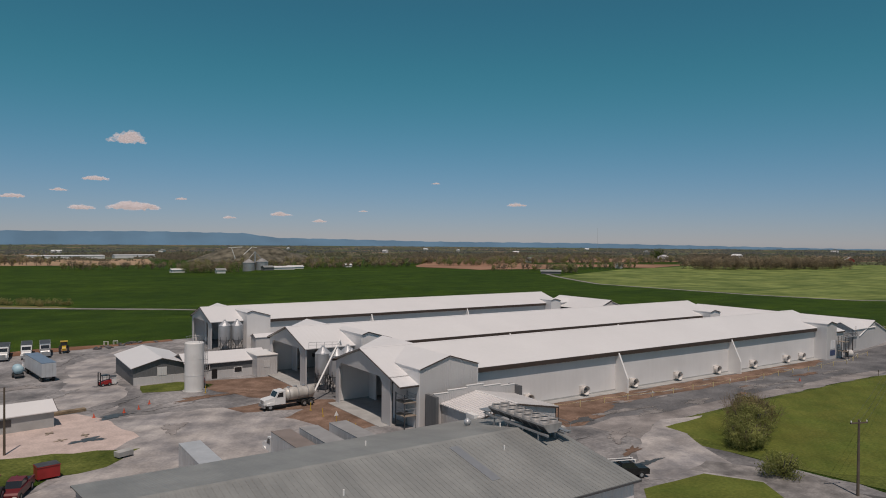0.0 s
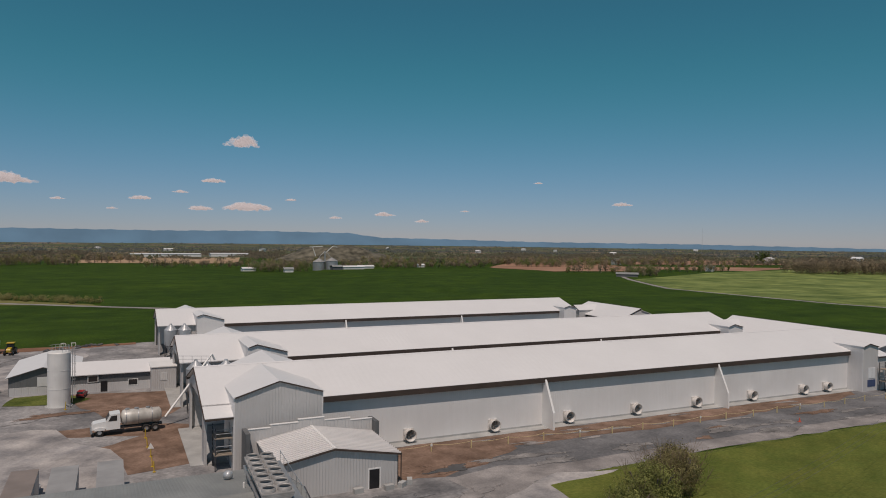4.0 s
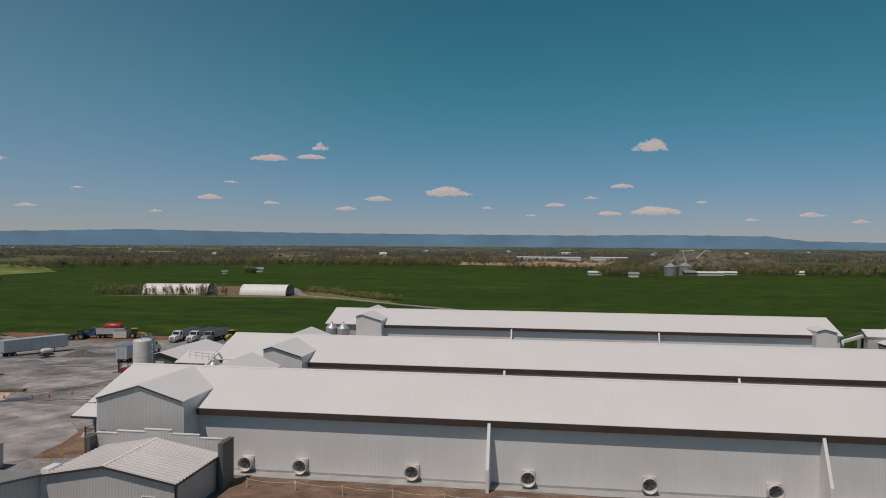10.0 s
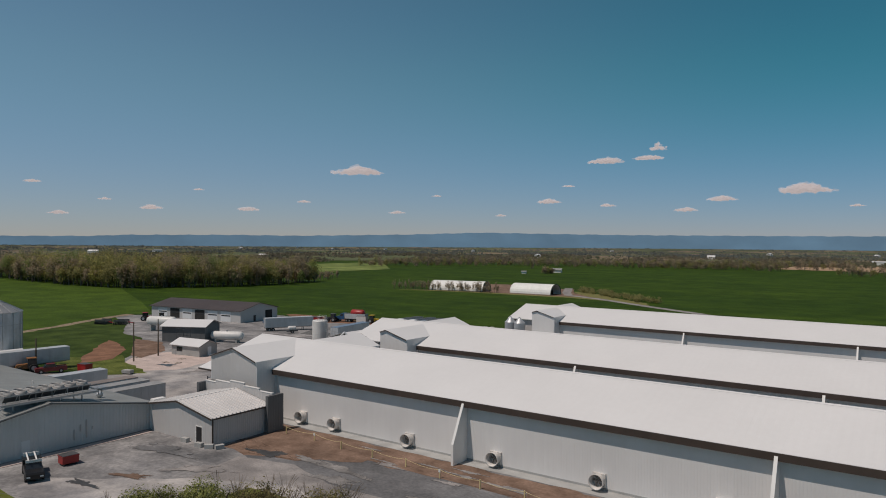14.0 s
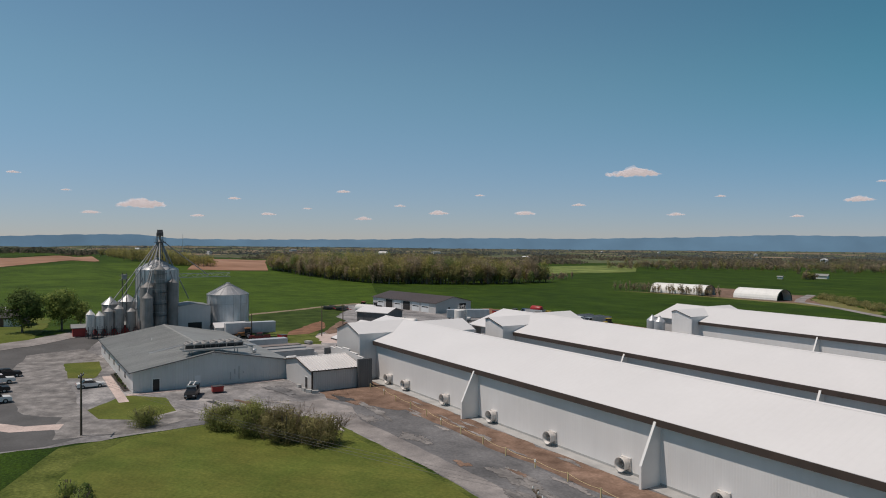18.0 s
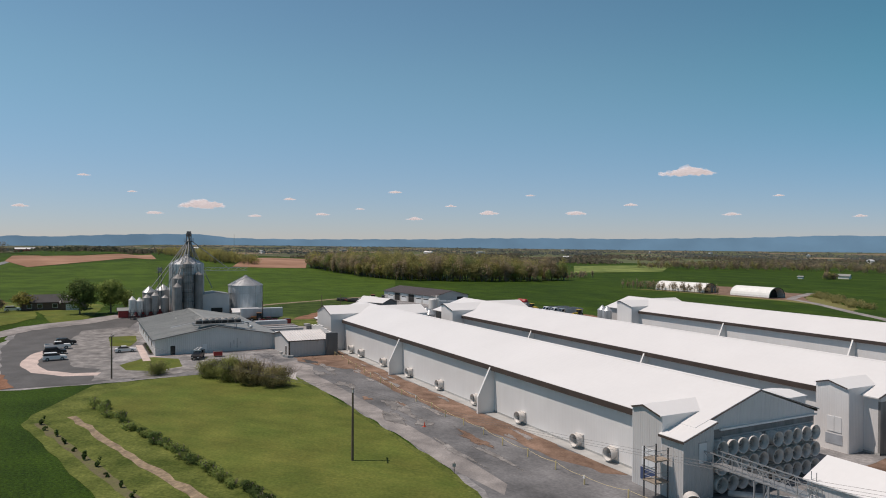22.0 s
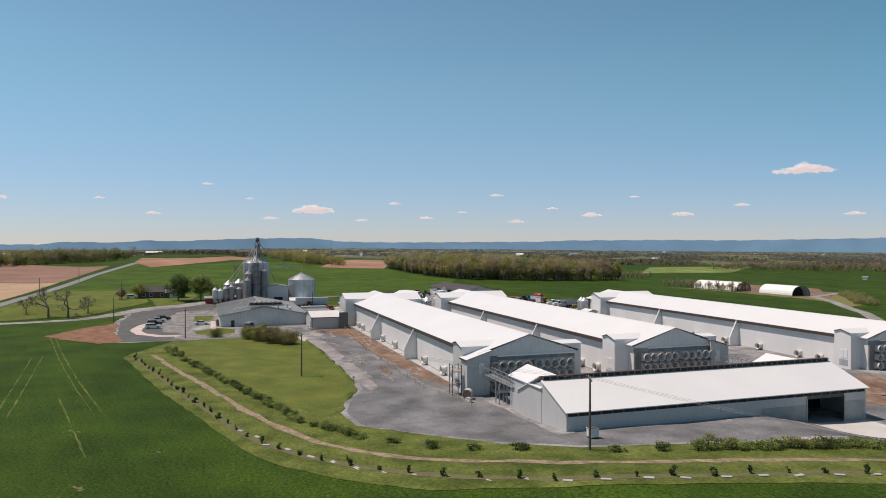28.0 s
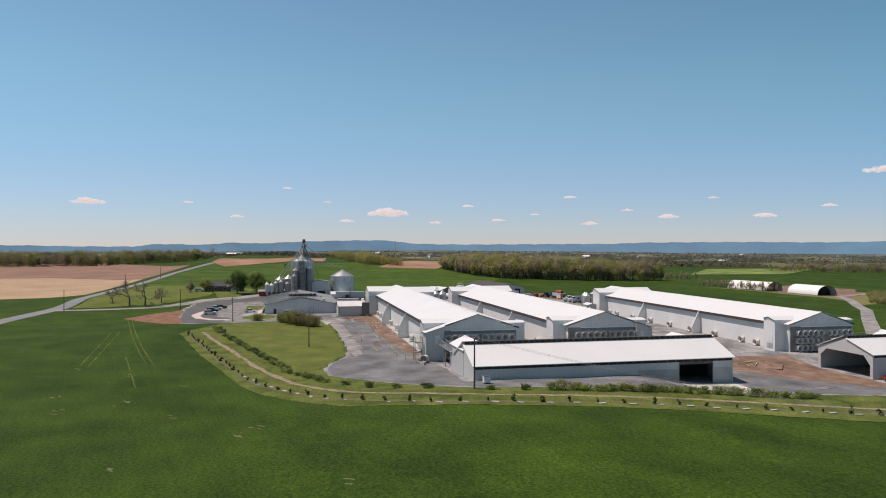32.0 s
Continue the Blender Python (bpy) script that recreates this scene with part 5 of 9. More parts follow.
        part("head_roof", slab([(182.7 - xm, -n + 3.2, 7.4 - zg), (194.5 - xm, -n + 3.2, 7.4 - zg), (194.5 - xm, -n + 6.7, 5.75 - zg), (182.7 - xm, -n + 6.7, 5.75 - zg)], 0.12), M_ROOF, d)
        part("head_wall", prism([(n - 6.4, -3.0), (n, -3.0), (n, 5.4 - zg), (n - 3.2, 6.8 - zg), (n - 6.4, 5.4 - zg)], "x", 184.0 - xm, 184.25 - xm), M_PALEW, d)
        part("head_roof", slab([(183.7 - xm, n - 6.7, 5.35 - zg), (194.3 - xm, n - 6.7, 5.35 - zg), (194.3 - xm, n - 3.2, 7.0 - zg), (183.7 - xm, n - 3.2, 7.0 - zg)], 0.12), M_ROOF, d)
        part("head_roof", slab([(183.7 - xm, n - 3.2, 7.0 - zg), (194.3 - xm, n - 3.2, 7.0 - zg), (194.3 - xm, n + 0.3, 5.35 - zg), (183.7 - xm, n + 0.3, 5.35 - zg)], 0.12), M_ROOF, d)
        bm = bmesh.new()
        for zz in range(10):
            tube(bm, (183.5 - xm, -n - 0.2, 0.5 + zz * 0.5), (184.0 - xm, -n - 0.2, 0.5 + zz * 0.5), 0.02, 4)
        beam(bm, (183.5 - xm, -n - 0.2, 0), (183.5 - xm, -n - 0.2, 5.6), 0.05)
        beam(bm, (184.0 - xm, -n - 0.2, 0), (184.0 - xm, -n - 0.2, 5.6), 0.05)
        part("ladder", bm, M_STEEL, d)
    return d


shed(186.4, 194.3, 201.9, 96.0, 151.2, 1.0, 4.0, 4.0, 7.6, "side", True)
shed(183.4, 191.9, 199.7, 187.5, 215.0, -2.65, 2.75, 2.9, 6.15, "end", False)


hd = thing("conveyor_head", 184.0, 208.7, -2.65, label="white gabled conveyor head on the storage shed", category="shed")
part("wall", prism([(-3.0, 2.0), (3.0, 2.0), (3.0, 6.9), (0, 8.2), (-3.0, 6.9)], "x", -3.4, -3.15), M_PALEW, hd)
for sg in (-1, 1):
    lo, hi = sorted((sg * 2.98, sg * 2.75))
    part("side_wall", boxes((-3.14, 5.0, lo, hi, 2.0, 6.85)), M_PALEW, hd)
    part("roof", slab([(-3.7, sg * 3.3, 6.85), (6.0, sg * 3.3, 6.85), (6.0, 0, 8.35), (-3.7, 0, 8.35)], 0.12), M_ROOF, hd)
    part("rake_trim", beam(bmesh.new(), (-3.73, sg * 3.3, 6.75), (-3.73, 0, 8.25), 0.06, 0.16), M_BROWN, hd)
# Flat near-black panel for the shaded hole
part("door", boxes((-3.46, -3.4, -0.9, 0.5, 3.6, 6.0)), M_DARK, hd, "dark opening for the conveyor")
for yy in (-2.8, 2.8):
    part("post", boxes((-3.4, -3.15, yy - 0.12, yy + 0.12, -0.3, 2.0)), M_STEEL, hd)
cv = thing("incline_conveyor", 176.0, 206.0, -1.4, label="white covered conveyor rising from the barn to the shed", category="conveyor")
part("trough", beam(bmesh.new(), (-5.6, -3.0, 3.4), (5.4, 2.6, 5.6), 1.0, 0.6), M_TRIMW, cv)
for k, (px, py, pz) in enumerate(((-2.6, -1.5, 3.7), (1.6, 0.7, 4.6))):
    part("leg", beam(bmesh.new(), (px, py, -1.0 - 0.2 * k), (px, py, pz), 0.14), M_FRAME, cv)
    part("brace", beam(bmesh.new(), (px - 1.2, py - 0.6, -0.6), (px, py, pz - 0.5), 0.08), M_FRAME, cv)
part("rail", beam(bmesh.new(), (-5.6, -3.6, 4.6), (5.4, 2.0, 6.8), 0.06), M_STEEL, cv)


# ---- grey processing building and its annex ----
def grey_building():
    g = thing("processing_building", 25, 67, 0, label="low wide metal building with a shallow grey roof", category="building")
    w, n = 24.2, 13.9
    for yy in (-n, n - 0.25):
        part("wall", boxes((-w + 0.26, w - 0.26, yy, yy + 0.25, -1, 3.7)), M_GREYW, g, "pale blue-grey ribbed wall")
    part("gable_wall", prism([(-n, -1), (n, -1), (n, 3.75), (0, 6.15), (-n, 3.75)], "x", w - 0.25, w), M_GREYW, g, "pale blue-grey ribbed gable wall")
    part("gable_wall", prism([(-n, -1), (n, -1), (n, 3.75), (0, 6.15), (-n, 3.75)], "x", -w, -w + 0.25), M_GREYW, g)
    part("roof", slab([(-w - 0.4, -n - 0.6, 3.75), (w + 0.4, -n - 0.6, 3.75), (w + 0.4, 0, 6.35), (-w - 0.4, 0, 6.35)], 0.14), M_GREYROOF, g)
    part("roof", slab([(-w - 0.4, 0, 6.35), (w + 0.4, 0, 6.35), (w + 0.4, n + 0.6, 3.75), (-w - 0.4, n + 0.6, 3.75)], 0.14), M_GREYROOF, g)
    for sg in (-1, 1):
        bm = bmesh.new()
        beam(bm, (w + 0.45, sg * (n + 0.6), 3.62), (w + 0.45, 0, 6.22), 0.25, 0.08)
        part("rake_trim", bm, M_FRAME, g)
        part("gutter", boxes((-w - 0.4, w + 0.4, sg * (n + 0.6) - 0.1, sg * (n + 0.6) + 0.1, 3.5, 3.68)), M_FRAME, g)
    part("ridge_cap", prism([(-0.4, 6.28), (0, 6.42), (0.4, 6.28), (0, 6.3)], "x", -w - 0.4, w + 0.4), M_GREYROOF, g)
    bm = bmesh.new()
    for k in range(80):
        x = -w - 0.1 + k * 0.61
        beam(bm, (x, -n - 0.6, 3.765), (x, -0.4, 6.29), 0.03, 0.03)
    tagged(part("standing_seams", bm, M_GREYROOF, g), kind="stuff")
    part("roof_patch", slab([(9.5, -9.0, 4.72 + 0.06), (10.6, -9.0, 4.72 + 0.06), (10.6, -1.5, 6.06 + 0.08), (9.5, -1.5, 6.06 + 0.08)], 0.03), M_SILVER, g, "pale strip of newer roofing")
    d = part("door", boxes((w, w + 0.06, -10.6, -9.5, 0.05, 2.15)), M_BLACK, g, "dark entrance door")
    part("frame", boxes((w, w + 0.04, -10.75, -9.35, 0.05, 2.3)), M_TRIMW, d)
    part("door", boxes((w, w + 0.05, -3.4, -2.4, 0.05, 2.1)), M_DOORP, g, "plain white side door")
    for k in range(5):
        x = -18 + k * 8
        p = part("window", boxes((x, x + 1.4, -n - 0.05, -n, 1.2, 2.3)), M_GLASS, g)
    for k in range(4):
        box(bm := bmesh.new(), w, w + 0.1, 3 + k * 0.8, 3.15 + k * 0.8, 0.8 + (k % 2), 2.2 + (k % 3) * 0.5)
        part("conduit", bm, M_STEEL, g)
    for x, y in ((-5, -6), (4, 7), (15, -4), (20, 3)):
        bm = bmesh.new()
        zz = 6.3 - abs(y) * 2.6 / 14.5
        tube(bm, (x, y, zz - 0.1), (x, y, zz + 0.55), 0.09, 8)
        part("vent_pipe", bm, M_TRIMW, g)
    bm = bmesh.new()
    lathe([(0.3, 0), (0.3, 0.3), (0.45, 0.35), (0.45, 0.75), (0.25, 0.95), (0, 1.0)], 12, bm, (19.5, 9.0, 4.6))
    part("roof_ventilator", bm, M_GALV, g, smooth=True)


grey_building()


def condenser():
    """A long rack of rooftop fan coolers on steel beams."""
    c = thing("rooftop_condenser", 46.6, 67.6, 6.2, 88, label="long galvanised rooftop condenser with two rows of fan drums", category="condenser")
    for x in (-4.2, -1.4, 1.4, 4.2):
        for y in (-1.2, 1.2):
            part("leg", beam(bmesh.new(), (x, y, -0.8), (x, y, 0.52), 0.14), M_STEEL, c)
    for y in (-2.0, -1.2, 1.2):
        part("beam", boxes((-5.9, 5.9, y - 0.12, y + 0.12, 0.3, 0.52)), M_STEEL, c)
    part("coil_box", prism([(-1.25, 1.3), (-0.55, 0.56), (0.55, 0.56), (1.25, 1.3)], "x", -5.2, 5.2), M_FRAME, c, "dark slanted cooling coils")
    for k in range(8):
        xx = -5.25 + k * 1.5
        part("divider", prism([(-1.3, 1.3), (-0.6, 0.53), (0.6, 0.53), (1.3, 1.3)], "x", xx - 0.05, xx + 0.05), M_GALVD, c)
    part("fan_deck", boxes((-5.3, 5.3, -1.32, 1.32, 1.3, 1.5)), M_GALVD, c)
    for k in range(7):
        for y in (-0.64, 0.64):
            at = (-4.5 + k * 1.5, y, 0)
            d = part("fan_drum", lathe([(0.62, 1.5), (0.58, 1.82), (0.52, 1.82), (0.52, 1.55)], 16, None, at), M_GALVD, c, smooth=True)
            part("fan_grille", lathe([(0.52, 1.72), (0.1, 1.75), (0, 1.75)], 16, None, at), M_BLACK, d, "black round fan grille")
    part("catwalk", boxes((-5.9, 5.9, -2.15, -1.4, 0.53, 0.58)), M_STEEL, c, "grey grated catwalk")
    rail = part("railing", tube(bmesh.new(), (-5.9, -2.12, 1.55), (5.9, -2.12, 1.55), 0.03, 5), M_STEEL, c)
    for k in range(7):
        part("post", tube(bmesh.new(), (-5.8 + k * 1.93, -2.12, 0.55), (-5.8 + k * 1.93, -2.12, 1.55), 0.03, 4), M_STEEL, rail)
    for y in (-0.5, 0, 0.5):
        part("pipe", tube(bmesh.new(), (5.2, y, 0.9), (7.4, y, 0.1), 0.09), M_STEEL, c)
    for y in (-0.45, 0.45):
        part("platform_leg", beam(bmesh.new(), (7.2, y, -0.7), (7.2, y, 0.5), 0.1), M_STEEL, c)
    part("end_platform", boxes((6.1, 8.0, -0.8, 0.8, 0.45, 0.55)), M_STEEL, c)


condenser()


def annex():
    a = thing("annex", 57, 86.6, 0, label="small pale ribbed annex with a white ribbed roof and stepped parapet", category="building")
    w, n, bk = 6.9, 6.0, 3.72
    part("gable_wall", prism([(-w, 0), (w, 0), (w, 3.75), (-0.6, 5.02), (-w, 3.95)], "y", -n, -n + 0.25), M_PALEW, a)
    part("wall", boxes((w - 0.25, w, -n + 0.26, bk, 0, 3.7)), M_PALEW, a)
    part("wall", boxes((-w, -w + 0.25, -n + 0.26, bk, 0, 3.9)), M_PALEW, a)
    part("roof", slab([(-w - 0.3, -n - 0.35, 3.98), (-0.6, -n - 0.35, 5.18), (-0.6, bk, 5.18), (-w - 0.3, bk, 3.98)], 0.12), M_RIBROOF, a)
    part("roof", slab([(-0.6, -n - 0.35, 5.18), (w + 0.3, -n - 0.35, 3.78), (w + 0.3, bk, 3.78), (-0.6, bk, 5.18)], 0.12), M_RIBROOF, a)
    part("ridge_cap", beam(bmesh.new(), (-0.6, -n - 0.36, 5.2), (-0.6, bk, 5.2), 0.36, 0.05), M_TRIMW, a)
    for side in (0, 1):
        for k in range(16):
            y = -n - 0.2 + k * 0.64
            p0, p1 = ((-w - 0.3, y, 4.03), (-0.7, y, 5.21)) if side == 0 else ((-0.5, y, 5.21), (w + 0.3, y, 3.83))
            part("roof_rib", beam(bmesh.new(), p0, p1, 0.15, 0.10), M_RIBROOF, a)
    for p, q in (((-w - 0.3, 3.86), (-0.6, 5.06)), ((-0.6, 5.06), (w + 0.3, 3.66))):
        part("rake_trim", beam(bmesh.new(), (p[0], -n - 0.38, p[1]), (q[0], -n - 0.38, q[1]), 0.06, 0.22), M_BROWN, a)
    part("corner_trim", boxes((w - 0.02, w + 0.06, -n - 0.06, -n + 0.14, 0, 3.7)), M_BROWN, a)
    part("gutter", boxes((w + 0.25, w + 0.4, -n - 0.3, bk, 3.58, 3.76)), M_BROWN, a)
    part("downpipe", boxes((w + 0.28, w + 0.38, -n - 0.28, -n - 0.18, 0, 3.58)), M_BROWN, a)
    # Black panel painted for the dark inside the doorway
    d = part("door", boxes((3.5, 4.7, -n - 0.05, -n, 0.02, 2.2)), M_BLACK, a, "open dark doorway")
    part("frame", boxes((3.35, 4.85, -n - 0.03, -n + 0.01, 0.02, 2.35)), M_TRIMW, d)
    part("link_wall", boxes((-w - 0.9, -w, -n + 0.3, -n + 2.2, 0, 4.3)), M_TRIMW, a)
    # stepped parapet behind the roof
    for x0, x1, z in ((-8.1, -5.6, 5.4), (-5.6, -2.2, 5.72), (-2.2, 1.0, 6.05), (1.0, 4.35, 5.65), (4.35, 7.2, 5.33)):
        p = part("parapet", boxes((x0, x1, 3.80, 4.05, 0, z)), M_PALEW, a)
        part("coping", boxes((x0 - 0.04, x1 + 0.04, 3.74, 4.11, z, z + 0.08)), M_TRIMW, p)
    part("end_wall", boxes((7.2, 7.75, 2.6, 5.4, 0, 5.2)), M_DARKW, a, "dark grey stub wall")
    part("end_wall", boxes((-8.65, -8.1, 2.6, 5.4, 0, 5.25)), M_DARKW, a, "dark grey stub wall")


annex()
for k, (x, y, tz) in enumerate(((62.5, 79.6, 10), (64.2, 79.9, 40), (59.0, 79.9, 5), (65.4, 80.6, 70))):
    o = part("concrete_block", boxes((-0.55, 0.55, -0.3, 0.3, 0, 0.55)), M_CONC)
    o.matrix_basis = pose(x, y, 0.03, 0, 0, tz)
    tagged(o, "loose pale concrete block beside the annex", "block", "concrete blocks")


# ---- office, white tank and feed bins ----
def house_block(name, x, y, z, turn, L, W, eave, ridge, wall, roof, label, category, over=0.4, trim=None):
    """A gabled building, its ridge along local x; returns the thing."""
    t = thing(name, x, y, z, turn, label, category)
    l, w = L / 2, W / 2
    for sg in (-1, 1):
        a, b2 = sorted((sg * w, sg * (w - 0.22)))
        part("wall", boxes((-l + 0.225, l - 0.225, a, b2, -0.6, eave)), wall, t)
        a, b2 = sorted((sg * l, sg * (l - 0.22)))
        part("gable_wall", prism([(-w, -0.6), (w, -0.6), (w, eave), (0, ridge - 0.1), (-w, eave)], "x", a, b2), wall, t)
        part("roof", slab([(-l - over, sg * (w + over), eave - 0.05), (l + over, sg * (w + over), eave - 0.05), (l + over, 0, ridge), (-l - over, 0, ridge)], 0.13), roof, t)
        for s2 in (-1, 1):
            bm = beam(bmesh.new(), (s2 * (l + over + 0.03), sg * (w + over), eave - 0.12), (s2 * (l + over + 0.03), 0, ridge - 0.07), 0.16, 0.05)
            part("rake_trim", bm, trim or M_BROWN, t)
    return t


of = house_block("office_wing", 23.2, 158.0, -0.5, 90, 19, 10.6, 3.6, 5.2, M_DARKW, M_ROOFY, "low office wing with white roof and dark grey siding", "building")
part("base_wall", boxes((-9.65, -9.5, -5.2, 5.2, 0, 1.7)), M_PALEW, of, "white lower wall")
part("door", boxes((-9.7, -9.66, -0.9, 0.9, 1.75, 3.4)), M_GREYW, of)
of2 = house_block("office", 35.8, 152.0, -0.4, 0, 16.5, 9.6, 3.5, 5.0, M_DARKW, M_ROOF, "low white-roofed office with dark siding and small windows", "building")
part("base_wall", boxes((-8.2, 8.2, -4.95, -4.8, 0, 1.75)), M_PALEW, of2, "white lower wall")
for x in (-5.4, 1.2):
    wd = part("window", boxes((x, x + 1.5, -5.0, -4.95, 1.1 if x > 0 else 2.1, 2.1 if x > 0 else 3.1)), M_GLASS, of2)
    part("frame", boxes((x - 0.12, x + 1.62, -4.99, -4.96, 1.0 if x > 0 else 2.0, 2.2 if x > 0 else 3.2)), M_TRIMW, wd)
part("door", boxes((-3.4, -2.3, -5.0, -4.95, 0.05, 2.1)), M_BLACK, of2)
ofb = thing("office_block", 43.0, 147.2, -0.3, label="plain white flat-topped block beside the office", category="building")
part("wall", boxes((-2.3, 2.0, -3.2, 4.2, -0.3, 4.4)), M_PALEW, ofb)
part("window", boxes((-0.8, 0.4, -3.26, -3.2, 2.0, 3.4)), M_GREYW, ofb)
part("roof", boxes((-2.45, 2.15, -3.35, 4.35, 4.4, 4.55)), M_TRIMW, ofb)


def white_tank():
    t = thing("white_tank", 26.4, 136.9, -0.05, label="tall white cylindrical tank with a caged ladder", category="tank")
    part("shell", lathe([(0, 0), (1.72, 0), (1.72, 8.85), (1.6, 9.0), (0, 9.15)], 32), M_WHITE, t, smooth=False)
    for zz in (3.0, 6.0):
        part("band", lathe([(1.72, zz), (1.75, zz), (1.75, zz + 0.08), (1.72, zz + 0.08)], 32), M_WHITE, t)
    bm = bmesh.new()
    for sg in (-0.25, 0.25):
        tube(bm, (1.95, sg, 0.5), (1.95, sg, 10.0), 0.035)
    for k in range(18):
        tube(bm, (1.95, -0.25, 0.8 + k * 0.5), (1.95, 0.25, 0.8 + k * 0.5), 0.02, 4)
    part("ladder", bm, M_STEEL, t)
    bm = bmesh.new()
    for k in range(6):
        zz = 3 + k * 1.3
        for j in range(7):
            a, b2 = -1.57 + j * 0.45, -1.57 + (j + 1) * 0.45
            tube(bm, (2.0 + 0.42 * math.cos(a), 0.42 * math.sin(a), zz), (2.0 + 0.42 * math.cos(b2), 0.42 * math.sin(b2), zz), 0.025, 4)
    for a in (-0.9, 0, 0.9):
        tube(bm, (2.0 + 0.42 * math.cos(a), 0.42 * math.sin(a), 3), (2.0 + 0.42 * math.cos(a), 0.42 * math.sin(a), 9.9), 0.02, 4)
    part("ladder_cage", bm, M_STEEL, t)
    bm = bmesh.new()
    for k in range(10):
        a, b2 = k * 0.4 - 1.2, k * 0.4 - 0.8
        for zz in (9.6, 10.0):
            tube(bm, (1.5 * math.cos(a), 1.5 * math.sin(a), zz), (1.5 * math.cos(b2), 1.5 * math.sin(b2), zz), 0.025, 4)
        tube(bm, (1.5 * math.cos(a), 1.5 * math.sin(a), 9.0), (1.5 * math.cos(a), 1.5 * math.sin(a), 10.0), 0.025, 4)
    part("top_rail", bm, M_STEEL, t)
    bm = bmesh.new()
    tube(bm, (1.2, -1.3, 0.5), (1.7, -2.2, 0.5), 0.14, 8)
    tube(bm, (1.7, -2.2, 0.5), (1.7, -2.2, 0.05), 0.14, 8)
    part("outlet_pipe", bm, M_STEEL, t)
    part("base", lathe([(0, -0.4), (2.1, -0.4), (2.1, 0.12), (0, 0.12)], 24), M_CONC, t)


white_tank()


def feed_bin(x, y, z, r, leg, body, roof, mat, label, group, lid=True):
    """A hopper bottom bin on legs."""
    t = thing("feed_bin", x, y, z, label=label, category="feed bin", group=group)
    part("shell", lathe([(0.2, leg * 0.35), (r, leg), (r, leg + body)], 20), mat, t, smooth=True)
    part("roof", lathe([(r + 0.05, leg + body), (0.28, leg + body + roof), (0.25, leg + body + roof + 0.2), (0, leg + body + roof + 0.25)], 20), mat, t)
    for k in range(6):
        a = k * math.tau / 6 + 0.5
        part("leg", beam(bmesh.new(), (r * 0.97 * math.cos(a), r * 0.97 * math.sin(a), -0.3), (r * 0.97 * math.cos(a), r * 0.97 * math.sin(a), leg + 0.5), 0.12), M_FRAME, t)
    bm = bmesh.new()
    for k in range(6):
        a, b2 = k * math.tau / 6 + 0.5, (k + 1) * math.tau / 6 + 0.5
        p, q = (r * 0.97 * math.cos(a), r * 0.97 * math.sin(a)), (r * 0.97 * math.cos(b2), r * 0.97 * math.sin(b2))
        beam(bm, (*p, leg * 0.1), (*q, leg * 0.8), 0.07)
        beam(bm, (*p, leg * 0.85), (*q, leg * 0.85), 0.08)
    part("leg_bracing", bm, M_FRAME, t)
    bm = bmesh.new()
    for sg in (-0.2, 0.2):
        tube(bm, (r + 0.12, sg, 0.5), (r + 0.12, sg, leg + body), 0.03, 4)
    for k in range(int((leg + body) / 0.5)):
        tube(bm, (r + 0.12, -0.2, 0.6 + k * 0.5), (r + 0.12, 0.2, 0.6 + k * 0.5), 0.02, 4)
    part("ladder", bm, M_STEEL, t)
    return t


for x, y in ((46.4, 124.4), (47.8, 121.3), (49.4, 118.6), (50.9, 123.2)):
    feed_bin(x, y, 0, 1.45, 3.6, 3.4, 1.2, M_GALV, "galvanised hopper feed bin between the barns", "barn feed bins")
for x, y in ((47.0, 187.4), (50.1, 186.8)):
    feed_bin(x, y, -1.2, 1.5, 3.2, 3.4, 1.3, M_GALV, "galvanised hopper feed bin between the barns", "barn feed bins")
fr = house_block("feed_room", 56.6, 185.2, -1.3, 0, 5.4, 3.6, 3.6, 4.3, M_PALEW, M_ROOF, "small white feed room beside the barn", "shed", 0.2)
# Near-black panel, shade put into the colour
part("opening", boxes((1.2, 2.2, -1.86, -1.8, 1.6, 3.2)), M_DARK, fr)
part("chute", tube(bmesh.new(), (2.6, -1.0, 2.8), (5.0, -2.6, 1.0), 0.3, 8), M_TRIMW, fr)
au = thing("auger", 46.0, 119.5, 0, label="white slanting feed auger over the bins", category="auger")
part("tube", tube(bmesh.new(), (-4.6, -2.4, 1.4), (2.5, 2.2, 9.6), 0.16, 10), M_TRIMW, au)
part("spout", tube(bmesh.new(), (2.5, 2.2, 9.6), (3.0, 2.6, 8.6), 0.16, 8), M_TRIMW, au)
bm = bmesh.new()
for k in range(5):
    beam(bm, (-3 + k * 1.3, 3.5 - k * 0.5, 8.3), (-3 + k * 1.3, 3.5 - k * 0.5, 9.4), 0.05)
beam(bm, (-3, 3.5, 9.4), (2.2, 1.5, 9.4), 0.05)
beam(bm, (-3, 3.5, 8.9), (2.2, 1.5, 8.9), 0.05)
part("bin_railing", bm, M_STEEL, au)


